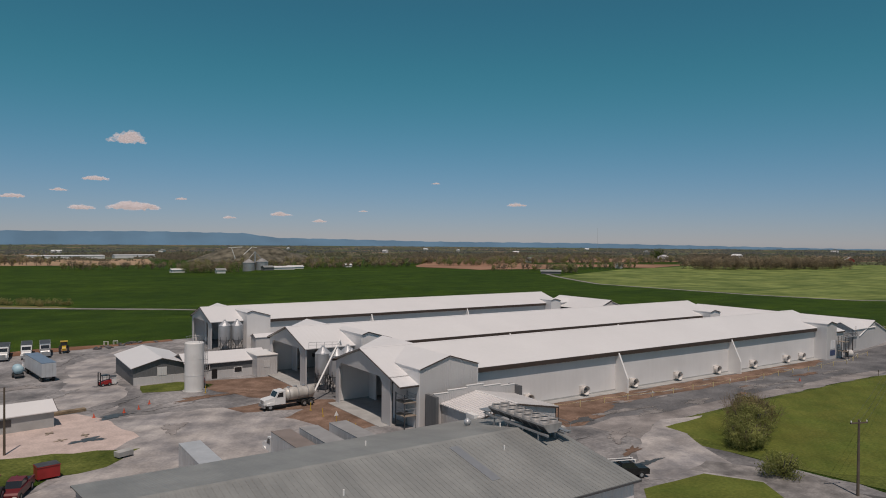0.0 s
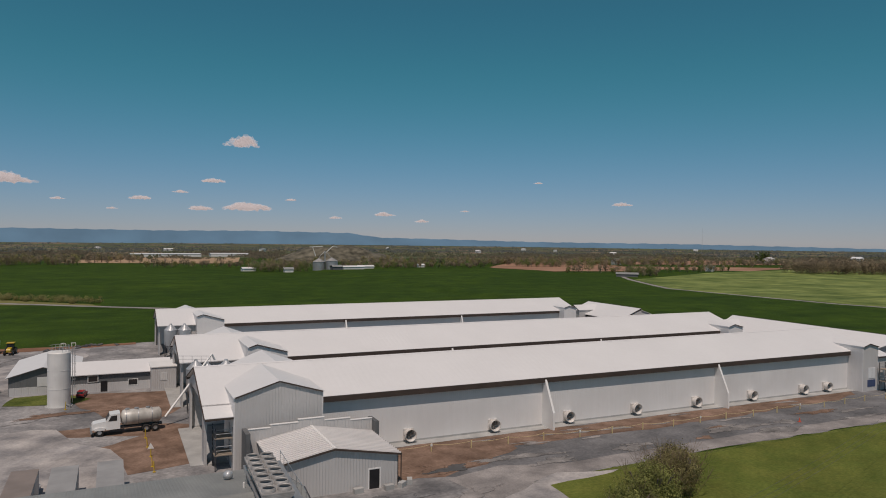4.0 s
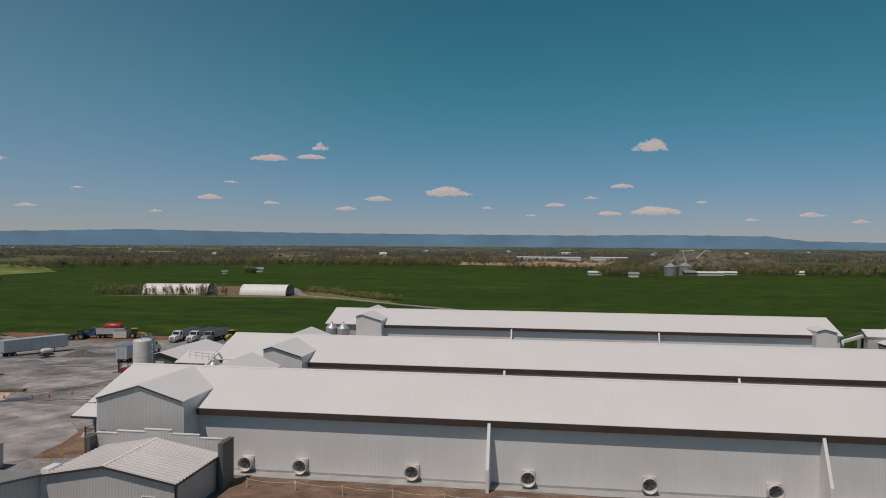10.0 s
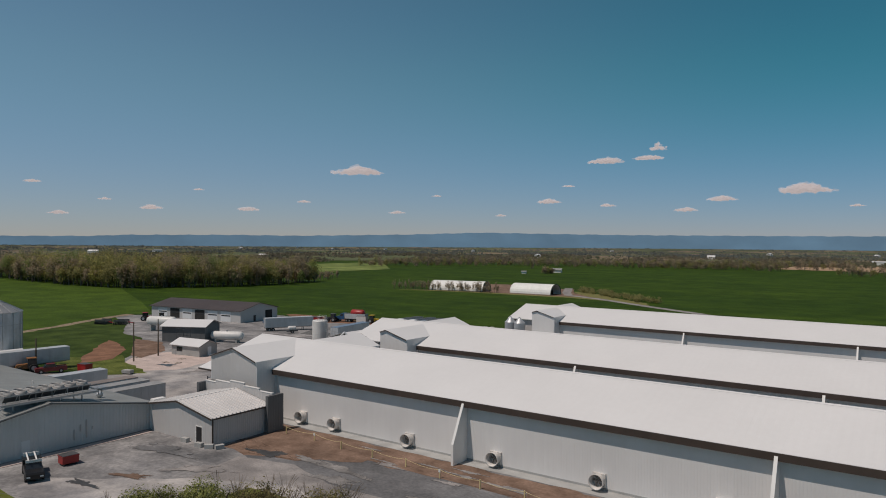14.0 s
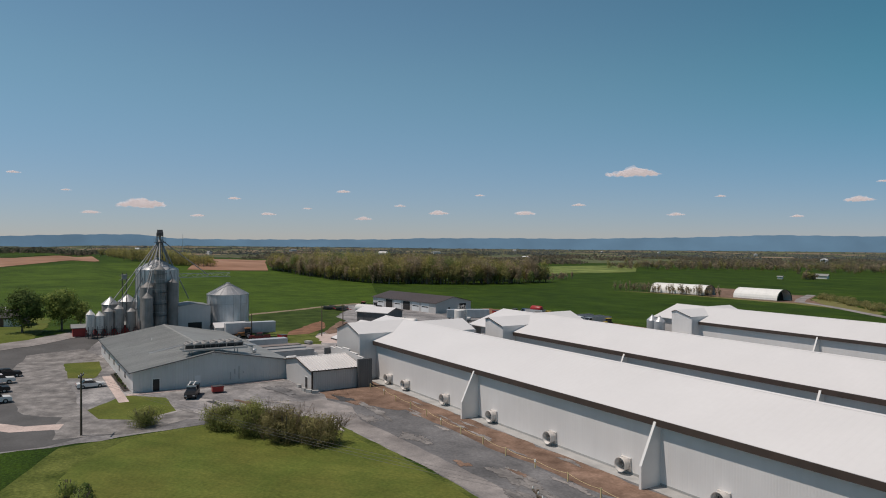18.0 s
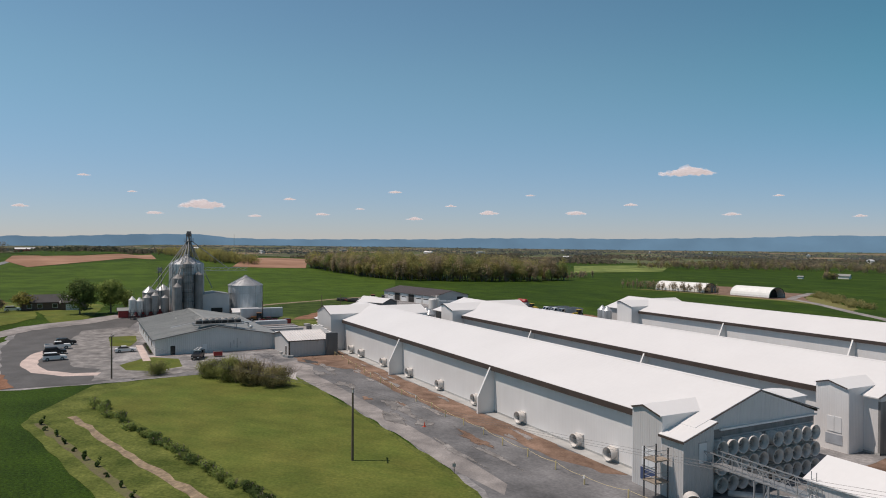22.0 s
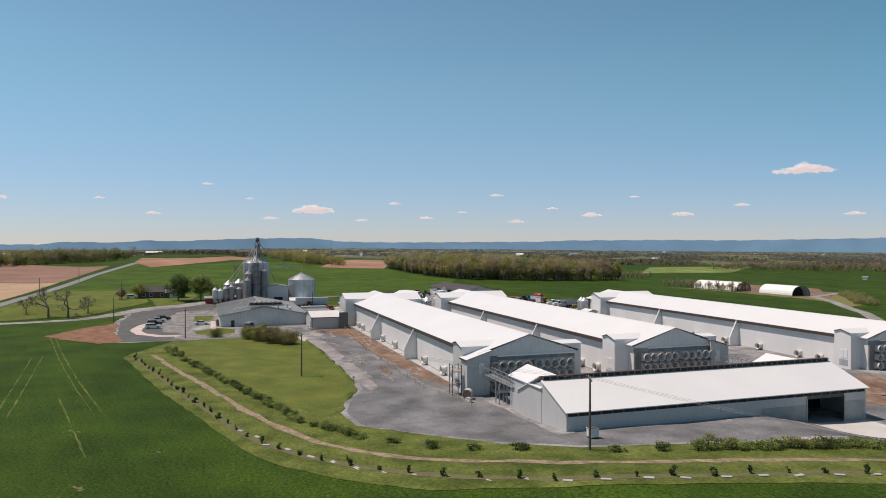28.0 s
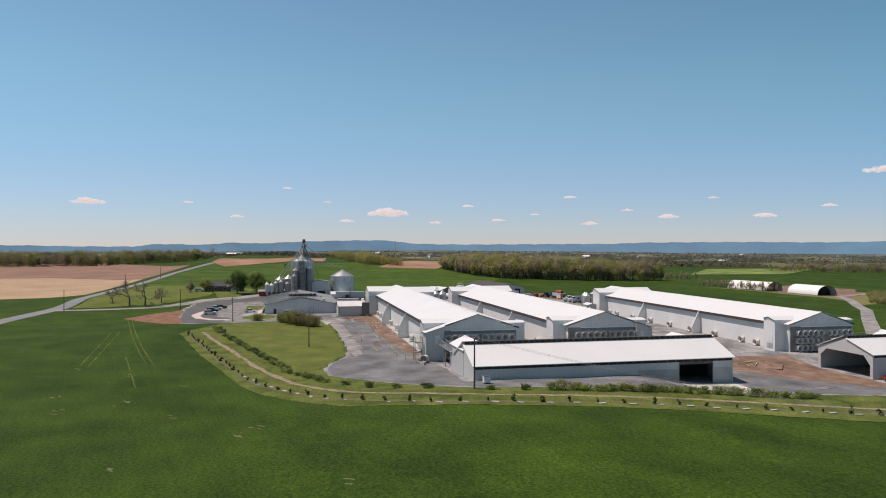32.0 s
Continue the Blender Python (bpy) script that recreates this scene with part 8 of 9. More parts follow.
CLOUDS = ((80.3, 7.2, 3.0), (82.5, 4.3, 2.1), (79.8, 2.2, 3.9), (87.8, 2.8, 1.9), (68.8, 1.9, 1.9), (65.6, 1.4, 1.4), (55.9, 4.7, 0.8), (49.1, 2.9, 1.7), (83.4, 2.1, 2.1), (111.9, 6.3, 3.0), (108.7, 6.5, 2.5),
          (107.9, 7.2, 1.6), (114.9, 4.4, 1.1), (116.5, 3.1, 2.1), (111.8, 2.8, 1.4), (103.2, 3.2, 2.3))
MORE_CLOUDS = ((105.8, 2.4, 2.0), (97.6, 3.7, 4.2), (132.2, 5.4, 4.1), (148.0, 2.3, 1.8), (140.9, 2.3, 1.9), (155.8, 4.0, 1.3), (171.1, 2.6, 3.7), (161.8, 2.1, 1.3), (154.2, 1.8, 1.5), (179.5, 4.7, 1.0), (167.1, 1.9, 1.2), (-165.6, 3.2, 2.6),
               (84.9, 3.4, 1.2), (90.6, 2.0, 0.9), (94.2, 2.6, 1.1), (76.4, 3.0, 1.0), (72.8, 1.6, 1.2), (62.0, 2.3, 0.8), (120.4, 2.0, 1.0), (125.7, 3.6, 0.9), (129.0, 2.2, 1.4), (136.5, 3.0, 1.2),
               (144.6, 3.8, 0.9), (151.2, 2.9, 1.0), (158.7, 2.6, 0.8), (164.4, 3.3, 1.2), (174.6, 2.0, 1.4), (176.2, 3.6, 0.8), (183.5, 2.3, 1.3), (187.2, 3.4, 0.9))
for az, el, width in CLOUDS + MORE_CLOUDS:
    cloud(az + (1.8 if 0 < az < 90 else 1.0), el, width)


# ---- vehicles ----
def wheel(parent, x, y, r=0.5, w=0.3):
    rot = Matrix.Rotation(math.pi / 2, 4, "X")
    t = part("wheel", lathe([(r * 0.55, -w / 2), (r * 0.92, -w / 2), (r, -w * 0.35), (r, w * 0.35), (r * 0.92, w / 2), (r * 0.55, w / 2)], 16, None, (x, y, r), rot), M_TYRE, parent)
    part("rim", lathe([(0, -w * 0.38), (r * 0.56, -w * 0.42), (r * 0.56, w * 0.42), (0, w * 0.38)], 12, None, (x, y, r), rot), M_STEEL, t)


def car(x, y, turn, mat, shape, label):
    t = thing("pickup_truck" if shape == "pickup" else "car", x, y, rise(x, y) + 0.05, turn, label, "pickup" if shape == "pickup" else "car", "parked cars")
    if shape == "sedan":
        body = [(-2.3, 0.3), (2.3, 0.3), (2.35, 0.62), (2.2, 0.75), (0.95, 0.92), (-1.7, 0.95), (-2.3, 0.9), (-2.36, 0.6)]
        glass = [(0.95, 0.9), (0.25, 1.38), (-0.95, 1.42), (-1.75, 0.93)]
        roof = [(0.25, 1.36), (-0.95, 1.40), (-0.92, 1.46), (0.22, 1.43)]
        wb, r = 1.4, 0.33
    elif shape == "suv":
        body = [(-2.35, 0.35), (2.35, 0.35), (2.4, 0.8), (2.2, 1.02), (1.15, 1.12), (-2.3, 1.15), (-2.4, 0.8)]
        glass = [(1.15, 1.1), (0.45, 1.66), (-2.0, 1.70), (-2.32, 1.14)]
        roof = [(0.5, 1.62), (-2.02, 1.66), (-2.0, 1.76), (0.4, 1.72)]
        wb, r = 1.45, 0.38
    else:
        body = [(-2.8, 0.45), (2.8, 0.45), (2.85, 0.95), (2.7, 1.15), (1.45, 1.22), (-2.8, 1.2), (-2.85, 0.8)]
        glass = [(1.4, 1.2), (0.8, 1.82), (-0.7, 1.84), (-0.95, 1.19)]
        roof = [(0.82, 1.78), (-0.72, 1.80), (-0.70, 1.90), (0.76, 1.88)]
        wb, r = 1.75, 0.42
    part("body", prism(body, "y", -0.92, 0.92), mat, t)
    part("window_band", prism(glass, "y", -0.78, 0.78), M_GLASS, t)
    part("roof", prism(roof, "y", -0.74, 0.74), mat, t)
    if shape == "pickup":
        part("bed", boxes((-2.7, -1.05, -0.75, 0.75, 1.2, 1.215)), M_BLACK, t)
        for yy in (-0.92, 0.78):
            part("bed_side", boxes((-2.82, -1.0, yy, yy + 0.14, 1.2, 1.35)), mat, t)
    for xx in (-wb, wb):
        for yy in (-0.85, 0.85):
            wheel(t, xx, yy, r, 0.24)
    for yy in (-0.65, 0.65):
        part("headlight", boxes((body[2][0] - 0.06, body[2][0] + 0.02, yy - 0.18, yy + 0.18, 0.65, 0.8)), M_TRIMW, t)
        part("tail_light", boxes((body[-1][0] - 0.01, body[-1][0] + 0.08, yy - 0.16, yy + 0.16, 0.7, 0.9)), M_RED, t)
    part("bumper", boxes((body[0][0] - 0.1, body[0][0] + 0.1, -0.85, 0.85, 0.35, 0.55)), M_FRAME, t)
    return t


car(46.3, 32.6, 96, M_CARW, "suv", "white sport utility car in the gravel car park")
car(37.0, 32.4, 96, M_BLACK, "suv", "black sport utility car in the gravel car park")
car(28.6, 32.8, 98, M_CARW, "pickup", "white pickup truck in the gravel car park")
car(21.5, 34.4, 98, M_BLACK, "suv", "dark sport utility car in the gravel car park")
car(40.0, 47.3, 92, M_CARW, "sedan", "pale silver sedan parked by the office walk")
car(-3.6, 92.0, 250, M_DRED, "pickup", "dark red pickup by the drive")
car(-41.5, 181.0, 8, M_BLUE, "pickup", "blue pickup beside the workshop")
car(-36.5, 188.5, 5, M_BLACK, "pickup", "black pickup beside the workshop")
car(-46.5, 18.0, 95, M_CARW, "suv", "white car parked by the house")
jp = car(57.2, 61.4, 340, M_BLACK, "pickup", "black service truck with a white ladder rack")
part("ladder_rack", boxes((-2.4, 1.2, -0.6, -0.45, 2.15, 2.2), (-2.4, 1.2, 0.2, 0.35, 2.15, 2.2), (-2.4, -2.3, -0.8, 0.8, 1.2, 2.15), (0.9, 1.0, -0.8, 0.8, 1.85, 2.15)), M_TRIMW, jp)
part("tool_box", boxes((-2.8, -1.0, -0.95, 0.95, 1.0, 1.75)), M_BLACK, jp)


def tractor_unit(t, mat, x=0.0):
    """A conventional truck cab with hood, looking along local +x; x is the front bumper."""
    part("hood", prism([(x - 1.9, 0.9), (x, 0.9), (x, 1.5), (x - 0.2, 1.75), (x - 1.9, 2.0)], "y", -0.95, 0.95), mat, t)
    c = part("cab", prism([(x - 3.6, 0.8), (x - 1.8, 0.8), (x - 1.8, 2.0), (x - 2.3, 2.9), (x - 3.6, 3.0)], "y", -1.1, 1.1), mat, t)
    part("windscreen", slab([(x - 1.80, -0.95, 2.08), (x - 1.80, 0.95, 2.08), (x - 2.24, 0.95, 2.84), (x - 2.24, -0.95, 2.84)], 0.03), M_GLASS, c)
    for yy in (-1.12, 1.11):
        part("side_window", prism([(x - 3.2, 2.0), (x - 2.1, 2.0), (x - 2.45, 2.7), (x - 3.2, 2.75)], "y", yy, yy + 0.02), M_GLASS, c)
    part("bumper", boxes((x - 0.1, x + 0.15, -1.15, 1.15, 0.45, 0.95)), M_STEEL, t)
    part("grille", boxes((x, x + 0.04, -0.6, 0.6, 1.0, 1.6)), M_STEEL, t)
    for yy in (-0.95, 0.95):
        wheel(t, x - 1.0, yy, 0.5, 0.3)
        part("mudguard", prism([(x - 1.7, 0.8), (x - 0.35, 0.8), (x - 0.45, 1.15), (x - 1.0, 1.25), (x - 1.6, 1.15)], "y", yy - 0.22, yy + 0.22), mat, t)


def tanker():
    t = thing("tanker_truck", 36.3, 115.7, 0.12, 183, "white truck with a stained steel vacuum tank in the yard", "truck")
    tractor_unit(t, M_CARW, 4.6)
    part("chassis", boxes((-4.6, 3.6, -0.45, 0.45, 0.7, 0.95)), M_FRAME, t)
    prof = [(0, -4.6), (0.7, -4.5), (1.05, -4.2), (1.1, 0.2), (1.05, 0.6), (0.6, 0.85), (0, 0.9)]
    part("tank", lathe(prof, 24, None, (0, 0, 2.1), Matrix.Rotation(math.pi / 2, 4, "Y")), M_TANK, t, "dull steel tank streaked with dirt", smooth=True)
    for x in (-3.2, -1.4, 0.2):
        part("band", lathe([(1.09, x - 0.06), (1.14, x - 0.06), (1.14, x + 0.06), (1.09, x + 0.06)], 24, None, (0, 0, 2.1), Matrix.Rotation(math.pi / 2, 4, "Y")), M_STEEL, t)
    for x in (-2.7, -1.2, 0.0):
        part("hatch", lathe([(0.3, 3.15), (0.3, 3.35), (0, 3.4)], 12, None, (x, 0, 0)), M_STEEL, t)
    for x in (-3.6, -2.4):
        for yy in (-0.95, 0.95):
            wheel(t, x, yy, 0.52, 0.5)
    part("hose_rack", boxes((-3.0, 0.5, -1.2, -1.0, 1.0, 1.15)), M_STEEL, t)
    part("fuel_tank", lathe([(0, -0.5), (0.3, -0.5), (0.3, 0.5), (0, 0.5)], 12, None, (1.6, -0.9, 0.8), Matrix.Rotation(math.pi / 2, 4, "Y")), M_STEEL, t)


M_TANK = material("dirty_tank_steel", (0.62, 0.60, 0.56), 0.4, 0.1, vary=0.2, scale=1.2, streak=0.45)
M_BOXG = material("trailer_panel", (0.55, 0.57, 0.59), 0.4, 0.2, vary=0.08, scale=2, streak=0.15)
tanker()


def box_trailer(x, y, turn, L, label, roof=None, cab=None, z=None, body=None):
    """A road trailer, its rear at local -L/2."""
    t = thing("box_trailer", x, y, (rise(x, y) if z is None else z) + 0.05, turn, label, "trailer", "box trailers")
    b = part("body", boxes((-L / 2, L / 2, -1.28, 1.28, 1.15, 3.95)), body or M_BOXG, t)
    part("roof", boxes((-L / 2 - 0.02, L / 2 + 0.02, -1.3, 1.3, 3.95, 4.03)), roof or M_BOXG, t)
    for yy in (-1.3, 1.28):
        part("side_rail", boxes((-L / 2, L / 2, yy, yy + 0.02, 1.1, 1.28)), M_STEEL, t)
        for k in range(int(L / 1.25)):
            xx = -L / 2 + 0.6 + k * 1.25
            part("post", boxes((xx, xx + 0.05, yy - 0.005, yy + 0.025, 1.3, 3.9)), M_BOXG, t)
    for a, c in ((-1.2, -0.02), (0.02, 1.2)):
        d = part("rear_door", boxes((-L / 2 - 0.03, -L / 2, a, c, 1.2, 3.85)), M_BOXG, t)
        part("lock_rod", tube(bmesh.new(), (-L / 2 - 0.06, a + 0.6, 1.25), (-L / 2 - 0.06, a + 0.6, 3.8), 0.025, 5), M_STEEL, d)
    part("chassis", boxes((-L / 2, L / 2 - 0.5, -0.5, 0.5, 0.9, 1.14)), M_FRAME, t)
    for xx in (-L / 2 + 1.2, -L / 2 + 2.45):
        for yy in (-1.0, 1.0):
            wheel(t, xx, yy, 0.5, 0.5)
    for yy in (-0.8, 0.8):
        part("landing_leg", boxes((L / 2 - 3.2, L / 2 - 3.05, yy - 0.07, yy + 0.07, 0, 1.0)), M_FRAME, t)
    if cab:
        tractor_unit(t, cab, L / 2 + 4.2)
        for xx in (L / 2 - 0.4, L / 2 - 1.5):
            for yy in (-0.95, 0.95):
                wheel(t, xx, yy, 0.5, 0.5)
    return t


box_trailer(4.0, 171.0, 98, 15.5, "grey box trailer with a blue-grey roof in the yard", M_BLUER := material("blue_grey_roof", (0.16, 0.23, 0.32), 0.5, vary=0.1, scale=3), M_CARW)
box_trailer(-24.5, 173.5, 62, 15.0, "white box trailer near the workshop")
box_trailer(14.6, 88.2, 90, 9.5, "short white box trailer docked at the building", z=-1.0)
box_trailer(26.0, 87.2, 90, 10.0, "brown-roofed box trailer with a white cab", material("brown_grey_roof", (0.24, 0.20, 0.18), 0.6, vary=0.15, scale=2), M_CARW, z=-1.0)
M_DOCKR = material("dusty_grey_roof", (0.30, 0.30, 0.30), 0.6, vary=0.15, scale=2)
box_trailer(29.8, 87.0, 90, 10.0, "grey box trailer docked at the building", z=-1.0, roof=M_DOCKR)
box_trailer(34.2, 87.2, 90, 10.0, "grey box trailer docked at the building", z=-1.0, roof=M_DOCKR)

box_trailer(-9.0, 91.0, 86, 13.4, "white box trailer parked beside the grain bin")


def dump_truck(x, y, turn, cabm, label, trailer=9.0):
    t = thing("dump_truck", x, y, rise(x, y) + 0.05, turn, label, "truck", "parked trucks")
    tractor_unit(t, cabm, 5.5)
    part("dump_body", prism([(-trailer + 2.0, 1.2), (1.6, 1.2), (1.7, 2.9), (-trailer + 1.7, 2.9)], "y", -1.2, 1.2), M_BOXG, t, "ribbed grey dump body")
    part("load_cover", boxes((-trailer + 1.75, 1.65, -1.15, 1.15, 2.9, 2.96)), M_FRAME, t)
    part("chassis", boxes((-trailer + 2, 4.0, -0.45, 0.45, 0.75, 1.15)), M_FRAME, t)
    for xx in (1.0, -0.2, -trailer + 4.4, -trailer + 3.2):
        for yy in (-0.95, 0.95):
            wheel(t, xx, yy, 0.5, 0.5)


dump_truck(-1.4, 203.0, 266, M_CARW, "white truck with a grey dump trailer at the field edge")
dump_truck(3.4, 203.5, 266, M_CARW, "white truck with a grey dump trailer at the field edge")
dump_truck(7.4, 204.0, 266, M_SILVER, "pale truck with a dark flat load at the field edge", 8)
dump_truck(-26.0, 203.0, 195, M_BLUE, "blue truck with a red tank body at the field edge", 8)
o = thing("red_tank", -23.2, 203.8, rise(-23, 203) + 1.3, 195, "red spreader tank carried behind the blue truck", "tank")
part("shell", lathe([(0, -2.6), (0.9, -2.4), (1.2, -2.0), (1.2, 2.0), (0.9, 2.4), (0, 2.6)], 18, None, (0, 0, 1.9), Matrix.Rotation(math.pi / 2, 4, "Y")), M_RED, o, smooth=True)
part("cradle", boxes((-2.3, 2.3, -0.8, 0.8, 0.2, 0.9)), M_FRAME, o)


def farm_tractor(x, y, turn, mat, label, loader=False, s=1.0):
    t = thing("loader" if loader else "farm_tractor", x, y, rise(x, y) + 0.05, turn, label, "loader" if loader else "tractor", "farm machines")
    part("hood", prism([(0, 0.8), (2.1, 0.8), (2.2, 1.3), (2.0, 1.6), (0, 1.75)], "y", -0.45, 0.45), mat, t)
    part("cab", prism([(-1.3, 1.0), (0.2, 1.0), (0.1, 2.7), (-1.2, 2.7)], "y", -0.75, 0.75), M_GLASS, t)
    part("cab_roof", boxes((-1.4, 0.3, -0.85, 0.85, 2.7, 2.85)), mat, t)
    for yy in (-0.95, 0.95):
        wheel(t, -0.9, yy, 0.85, 0.5)
        wheel(t, 1.6, yy * 0.9, 0.6, 0.4)
    if loader:
        bm = bmesh.new()
        for yy in (-0.6, 0.6):
            beam(bm, (0.4, yy, 1.7), (3.0, yy, 0.8), 0.16)
        part("arms", bm, mat, t)
        part("bucket", prism([(2.8, 0.1), (3.9, 0.05), (3.2, 0.4), (3.0, 1.0), (2.8, 1.0)], "y", -1.2, 1.2), M_FRAME, t)
    return t


farm_tractor(-31.0, 199.0, 200, M_FRAME, "dark tractor parked at the field edge", True)
farm_tractor(-16.6, 204.5, 20, M_YELLOW, "yellow wheel loader at the field edge", True)
farm_tractor(-6.4, 89.0, 250, M_OCHRE, "worn orange wheel loader by the mill shed", True)
farm_tractor(11.7, 205.5, 265, M_YELLOW, "small yellow roller at the field edge")
farm_tractor(-78.0, 158.5, 40, M_RED, "red farm sprayer beside the workshop")
farm_tractor(-74.0, 162.0, 70, M_FRAME, "dark farm tractor beside the workshop")
for x, y, tn in ((-76.5, 142.5, 20), (-71.5, 145.8, 35)):
    hr = thing("disc_harrow", x, y, rise(x, y) + 0.05, tn, "dark folded disc harrow parked on the gravel", "harrow", "parked harrows")
    for k in range(3):
        part("frame_bar", beam(bmesh.new(), (-2.2, -1.2 + k * 1.2, 1.0), (2.2, -1.2 + k * 1.2, 1.0), 0.18), M_FRAME, hr)
    part("drawbar", beam(bmesh.new(), (2.2, 0, 0.9), (4.2, 0, 0.5), 0.2), M_RED, hr)
    for k in range(9):
        for yy in (-1.2, 1.2):
            part("disc", lathe([(0, -0.02), (0.45, -0.02), (0.45, 0.02), (0, 0.02)], 12, None, (-2.0 + k * 0.5, yy, 0.45), Matrix.Rotation(math.pi / 2, 4, "Y")), M_FRAME, hr)
    for yy in (-1.5, 1.5):
        part("wing", boxes((-1.8, 1.8, yy - 0.1, yy + 0.1, 1.1, 1.6)), M_FRAME, hr)
    for yy in (-0.7, 0.7):
        wheel(hr, 0, yy, 0.42, 0.3)
fk = thing("forklift", 13.4, 151.4, rise(13, 151) + 0.05, 200, "red forklift with a black mast beside the office wing", "forklift")
part("body", prism([(-1.1, 0.35), (0.9, 0.35), (0.9, 0.8), (0.2, 1.0), (-1.1, 1.15)], "y", -0.55, 0.55), M_RED, fk)
part("overhead_guard", boxes((-0.75, 0.65, -0.5, 0.5, 2.02, 2.1), (-0.75, -0.67, -0.5, -0.42, 1.1, 2.02), (-0.75, -0.67, 0.42, 0.5, 1.1, 2.02), (0.57, 0.65, -0.5, -0.42, 0.8, 2.02), (0.57, 0.65, 0.42, 0.5, 0.8, 2.02)), M_BLACK, fk)
part("mast", boxes((0.95, 1.1, -0.5, -0.38, 0.1, 2.7), (0.95, 1.1, 0.38, 0.5, 0.1, 2.7), (0.95, 1.1, -0.5, 0.5, 2.6, 2.7), (0.95, 1.1, -0.5, 0.5, 1.2, 1.3)), M_BLACK, fk)
for yy in (-0.35, 0.25):
    part("fork", boxes((1.1, 2.2, yy, yy + 0.1, 0.12, 0.18)), M_FRAME, fk)
for xx in (-0.7, 0.6):
    for yy in (-0.5, 0.5):
        wheel(fk, xx, yy, 0.3, 0.2)
lp = thing("lumber_pile", 5.2, 130.0, rise(5, 130) + 0.05, 10, "stack of brown boards on the ground by the hut", "lumber")
for k in range(9):
    part("board", boxes((-2.4 + 0.1 * (k % 2), 2.4, -0.6 + (k % 3) * 0.4, -0.25 + (k % 3) * 0.4, 0.05 + (k // 3) * 0.14, 0.17 + (k // 3) * 0.14)), M_SOIL2, lp)
for k, (x, y, tz) in enumerate(((2.5, 113.5, 20), (1.5, 118.2, 60), (5.6, 114.6, 100), (-8, 113, 35))):
    ps = thing("scrap_board", x, y, rise(x, y) + 0.05, tz, "weathered scrap board lying on the stone pad", "board", "scrap boards")
    part("board", boxes((-0.9, 0.9, -0.14, 0.14, 0, 0.08)), M_PLANK, ps)
    part("cross_board", boxes((-0.2, 0.1, -0.6, 0.5, 0.08, 0.14)), M_PLANK, ps)
uv = car(29.5, 143.6, 80, M_RED, "suv", "small red utility vehicle by the office door")
uv.matrix_basis = uv.matrix_basis @ Matrix.Scale(0.66, 4)


def crate(name, x, y, turn, w, d, h, mat, label, category, lip=True, z=None):
    t = thing(name, x, y, (rise(x, y) if z is None else z) + 0.19, turn, label, category)
    part("body", prism([(-d / 2 * 0.92, 0.08), (d / 2 * 0.92, 0.08), (d / 2, h), (-d / 2, h)], "x", -w / 2, w / 2), mat, t)
    if lip:
        part("rim", boxes((-w / 2 - 0.05, w / 2 + 0.05, -d / 2 - 0.05, d / 2 + 0.05, h - 0.08, h)), mat, t)
        part("lid", boxes((-w / 2, w / 2, -d / 2, d / 2, h, h + 0.06)), M_FRAME, t)
    for xx in (-w / 2 + 0.15, w / 2 - 0.25):
        part("skid", boxes((xx, xx + 0.1, -d / 2 * 0.9, d / 2 * 0.9, -0.15, 0.08)), M_FRAME, t)


crate("dumpster", 56.0, 66.0, 85, 1.9, 1.4, 1.0, M_RED, "red steel dumpster with a dark lid by the wall", "dumpster")
crate("dumpster", -0.4, 97.2, 10, 2.4, 1.7, 1.5, M_RED, "red steel dumpster on the grass verge", "dumpster")
crate("red_container", -34.0, 194.0, 5, 5.0, 2.2, 1.8, M_RED, "open red steel container by the field", "container")
crate("white_box", -20.6, 203.2, 15, 3.6, 2.2, 2.2, M_WHITE, "white equipment box at the field edge", "box")
crate("liquid_tote", 207.2, 97.0, 0, 1.2, 1.2, 1.2, M_WHITE, "white plastic liquid tote by the shed", "tote")
for x, y in ((14.9, 152.2), (15.2, 153.6), (14.2, 154.8)):
    crate("liquid_tote", x, y, 5, 1.2, 1.2, 1.3, M_WHITE, "white plastic liquid tote beside the office wing", "tote")
crate("concrete_barrier", 8.5, 101.2, 20, 2.0, 1.2, 0.7, M_CONC, "grey concrete block on the grass verge", "block", False)
o = thing("nurse_tank", 0.2, 173.5, rise(0, 173) + 0.05, 95, "pale blue tank on a small trailer", "tank")
part("tank", lathe([(0, -1.6), (0.8, -1.4), (0.95, -1.0), (0.95, 1.0), (0.8, 1.4), (0, 1.6)], 16, None, (0, 0, 1.7), Matrix.Rotation(math.pi / 2, 4, "Y")), M_LBLUE := material("pale_blue_plastic", (0.38, 0.55, 0.62), 0.5, vary=0.1, scale=1), o, smooth=True)
part("chassis", boxes((-2.2, 2.2, -0.8, 0.8, 0.5, 0.75)), M_FRAME, o)
for yy in (-0.9, 0.9):
    wheel(o, 0, yy, 0.45, 0.3)
o = thing("tank_cart", -17.5, 168.5, rise(-17, 168) + 0.05, 60, "small white tank on a dark cart", "tank")
part("tank", lathe([(0, -1.3), (0.55, -1.1), (0.62, -0.8), (0.62, 0.8), (0.55, 1.1), (0, 1.3)], 14, None, (0, 0, 1.5), Matrix.Rotation(math.pi / 2, 4, "Y")), M_WHITE, o, smooth=True)
part("chassis", boxes((-1.6, 1.6, -0.7, 0.7, 0.5, 0.8)), M_FRAME, o)
for yy in (-0.8, 0.8):
    wheel(o, 0, yy, 0.4, 0.3)
bm = bmesh.new()
bmesh.ops.create_grid(bm, x_segments=20, y_segments=16, size=1)
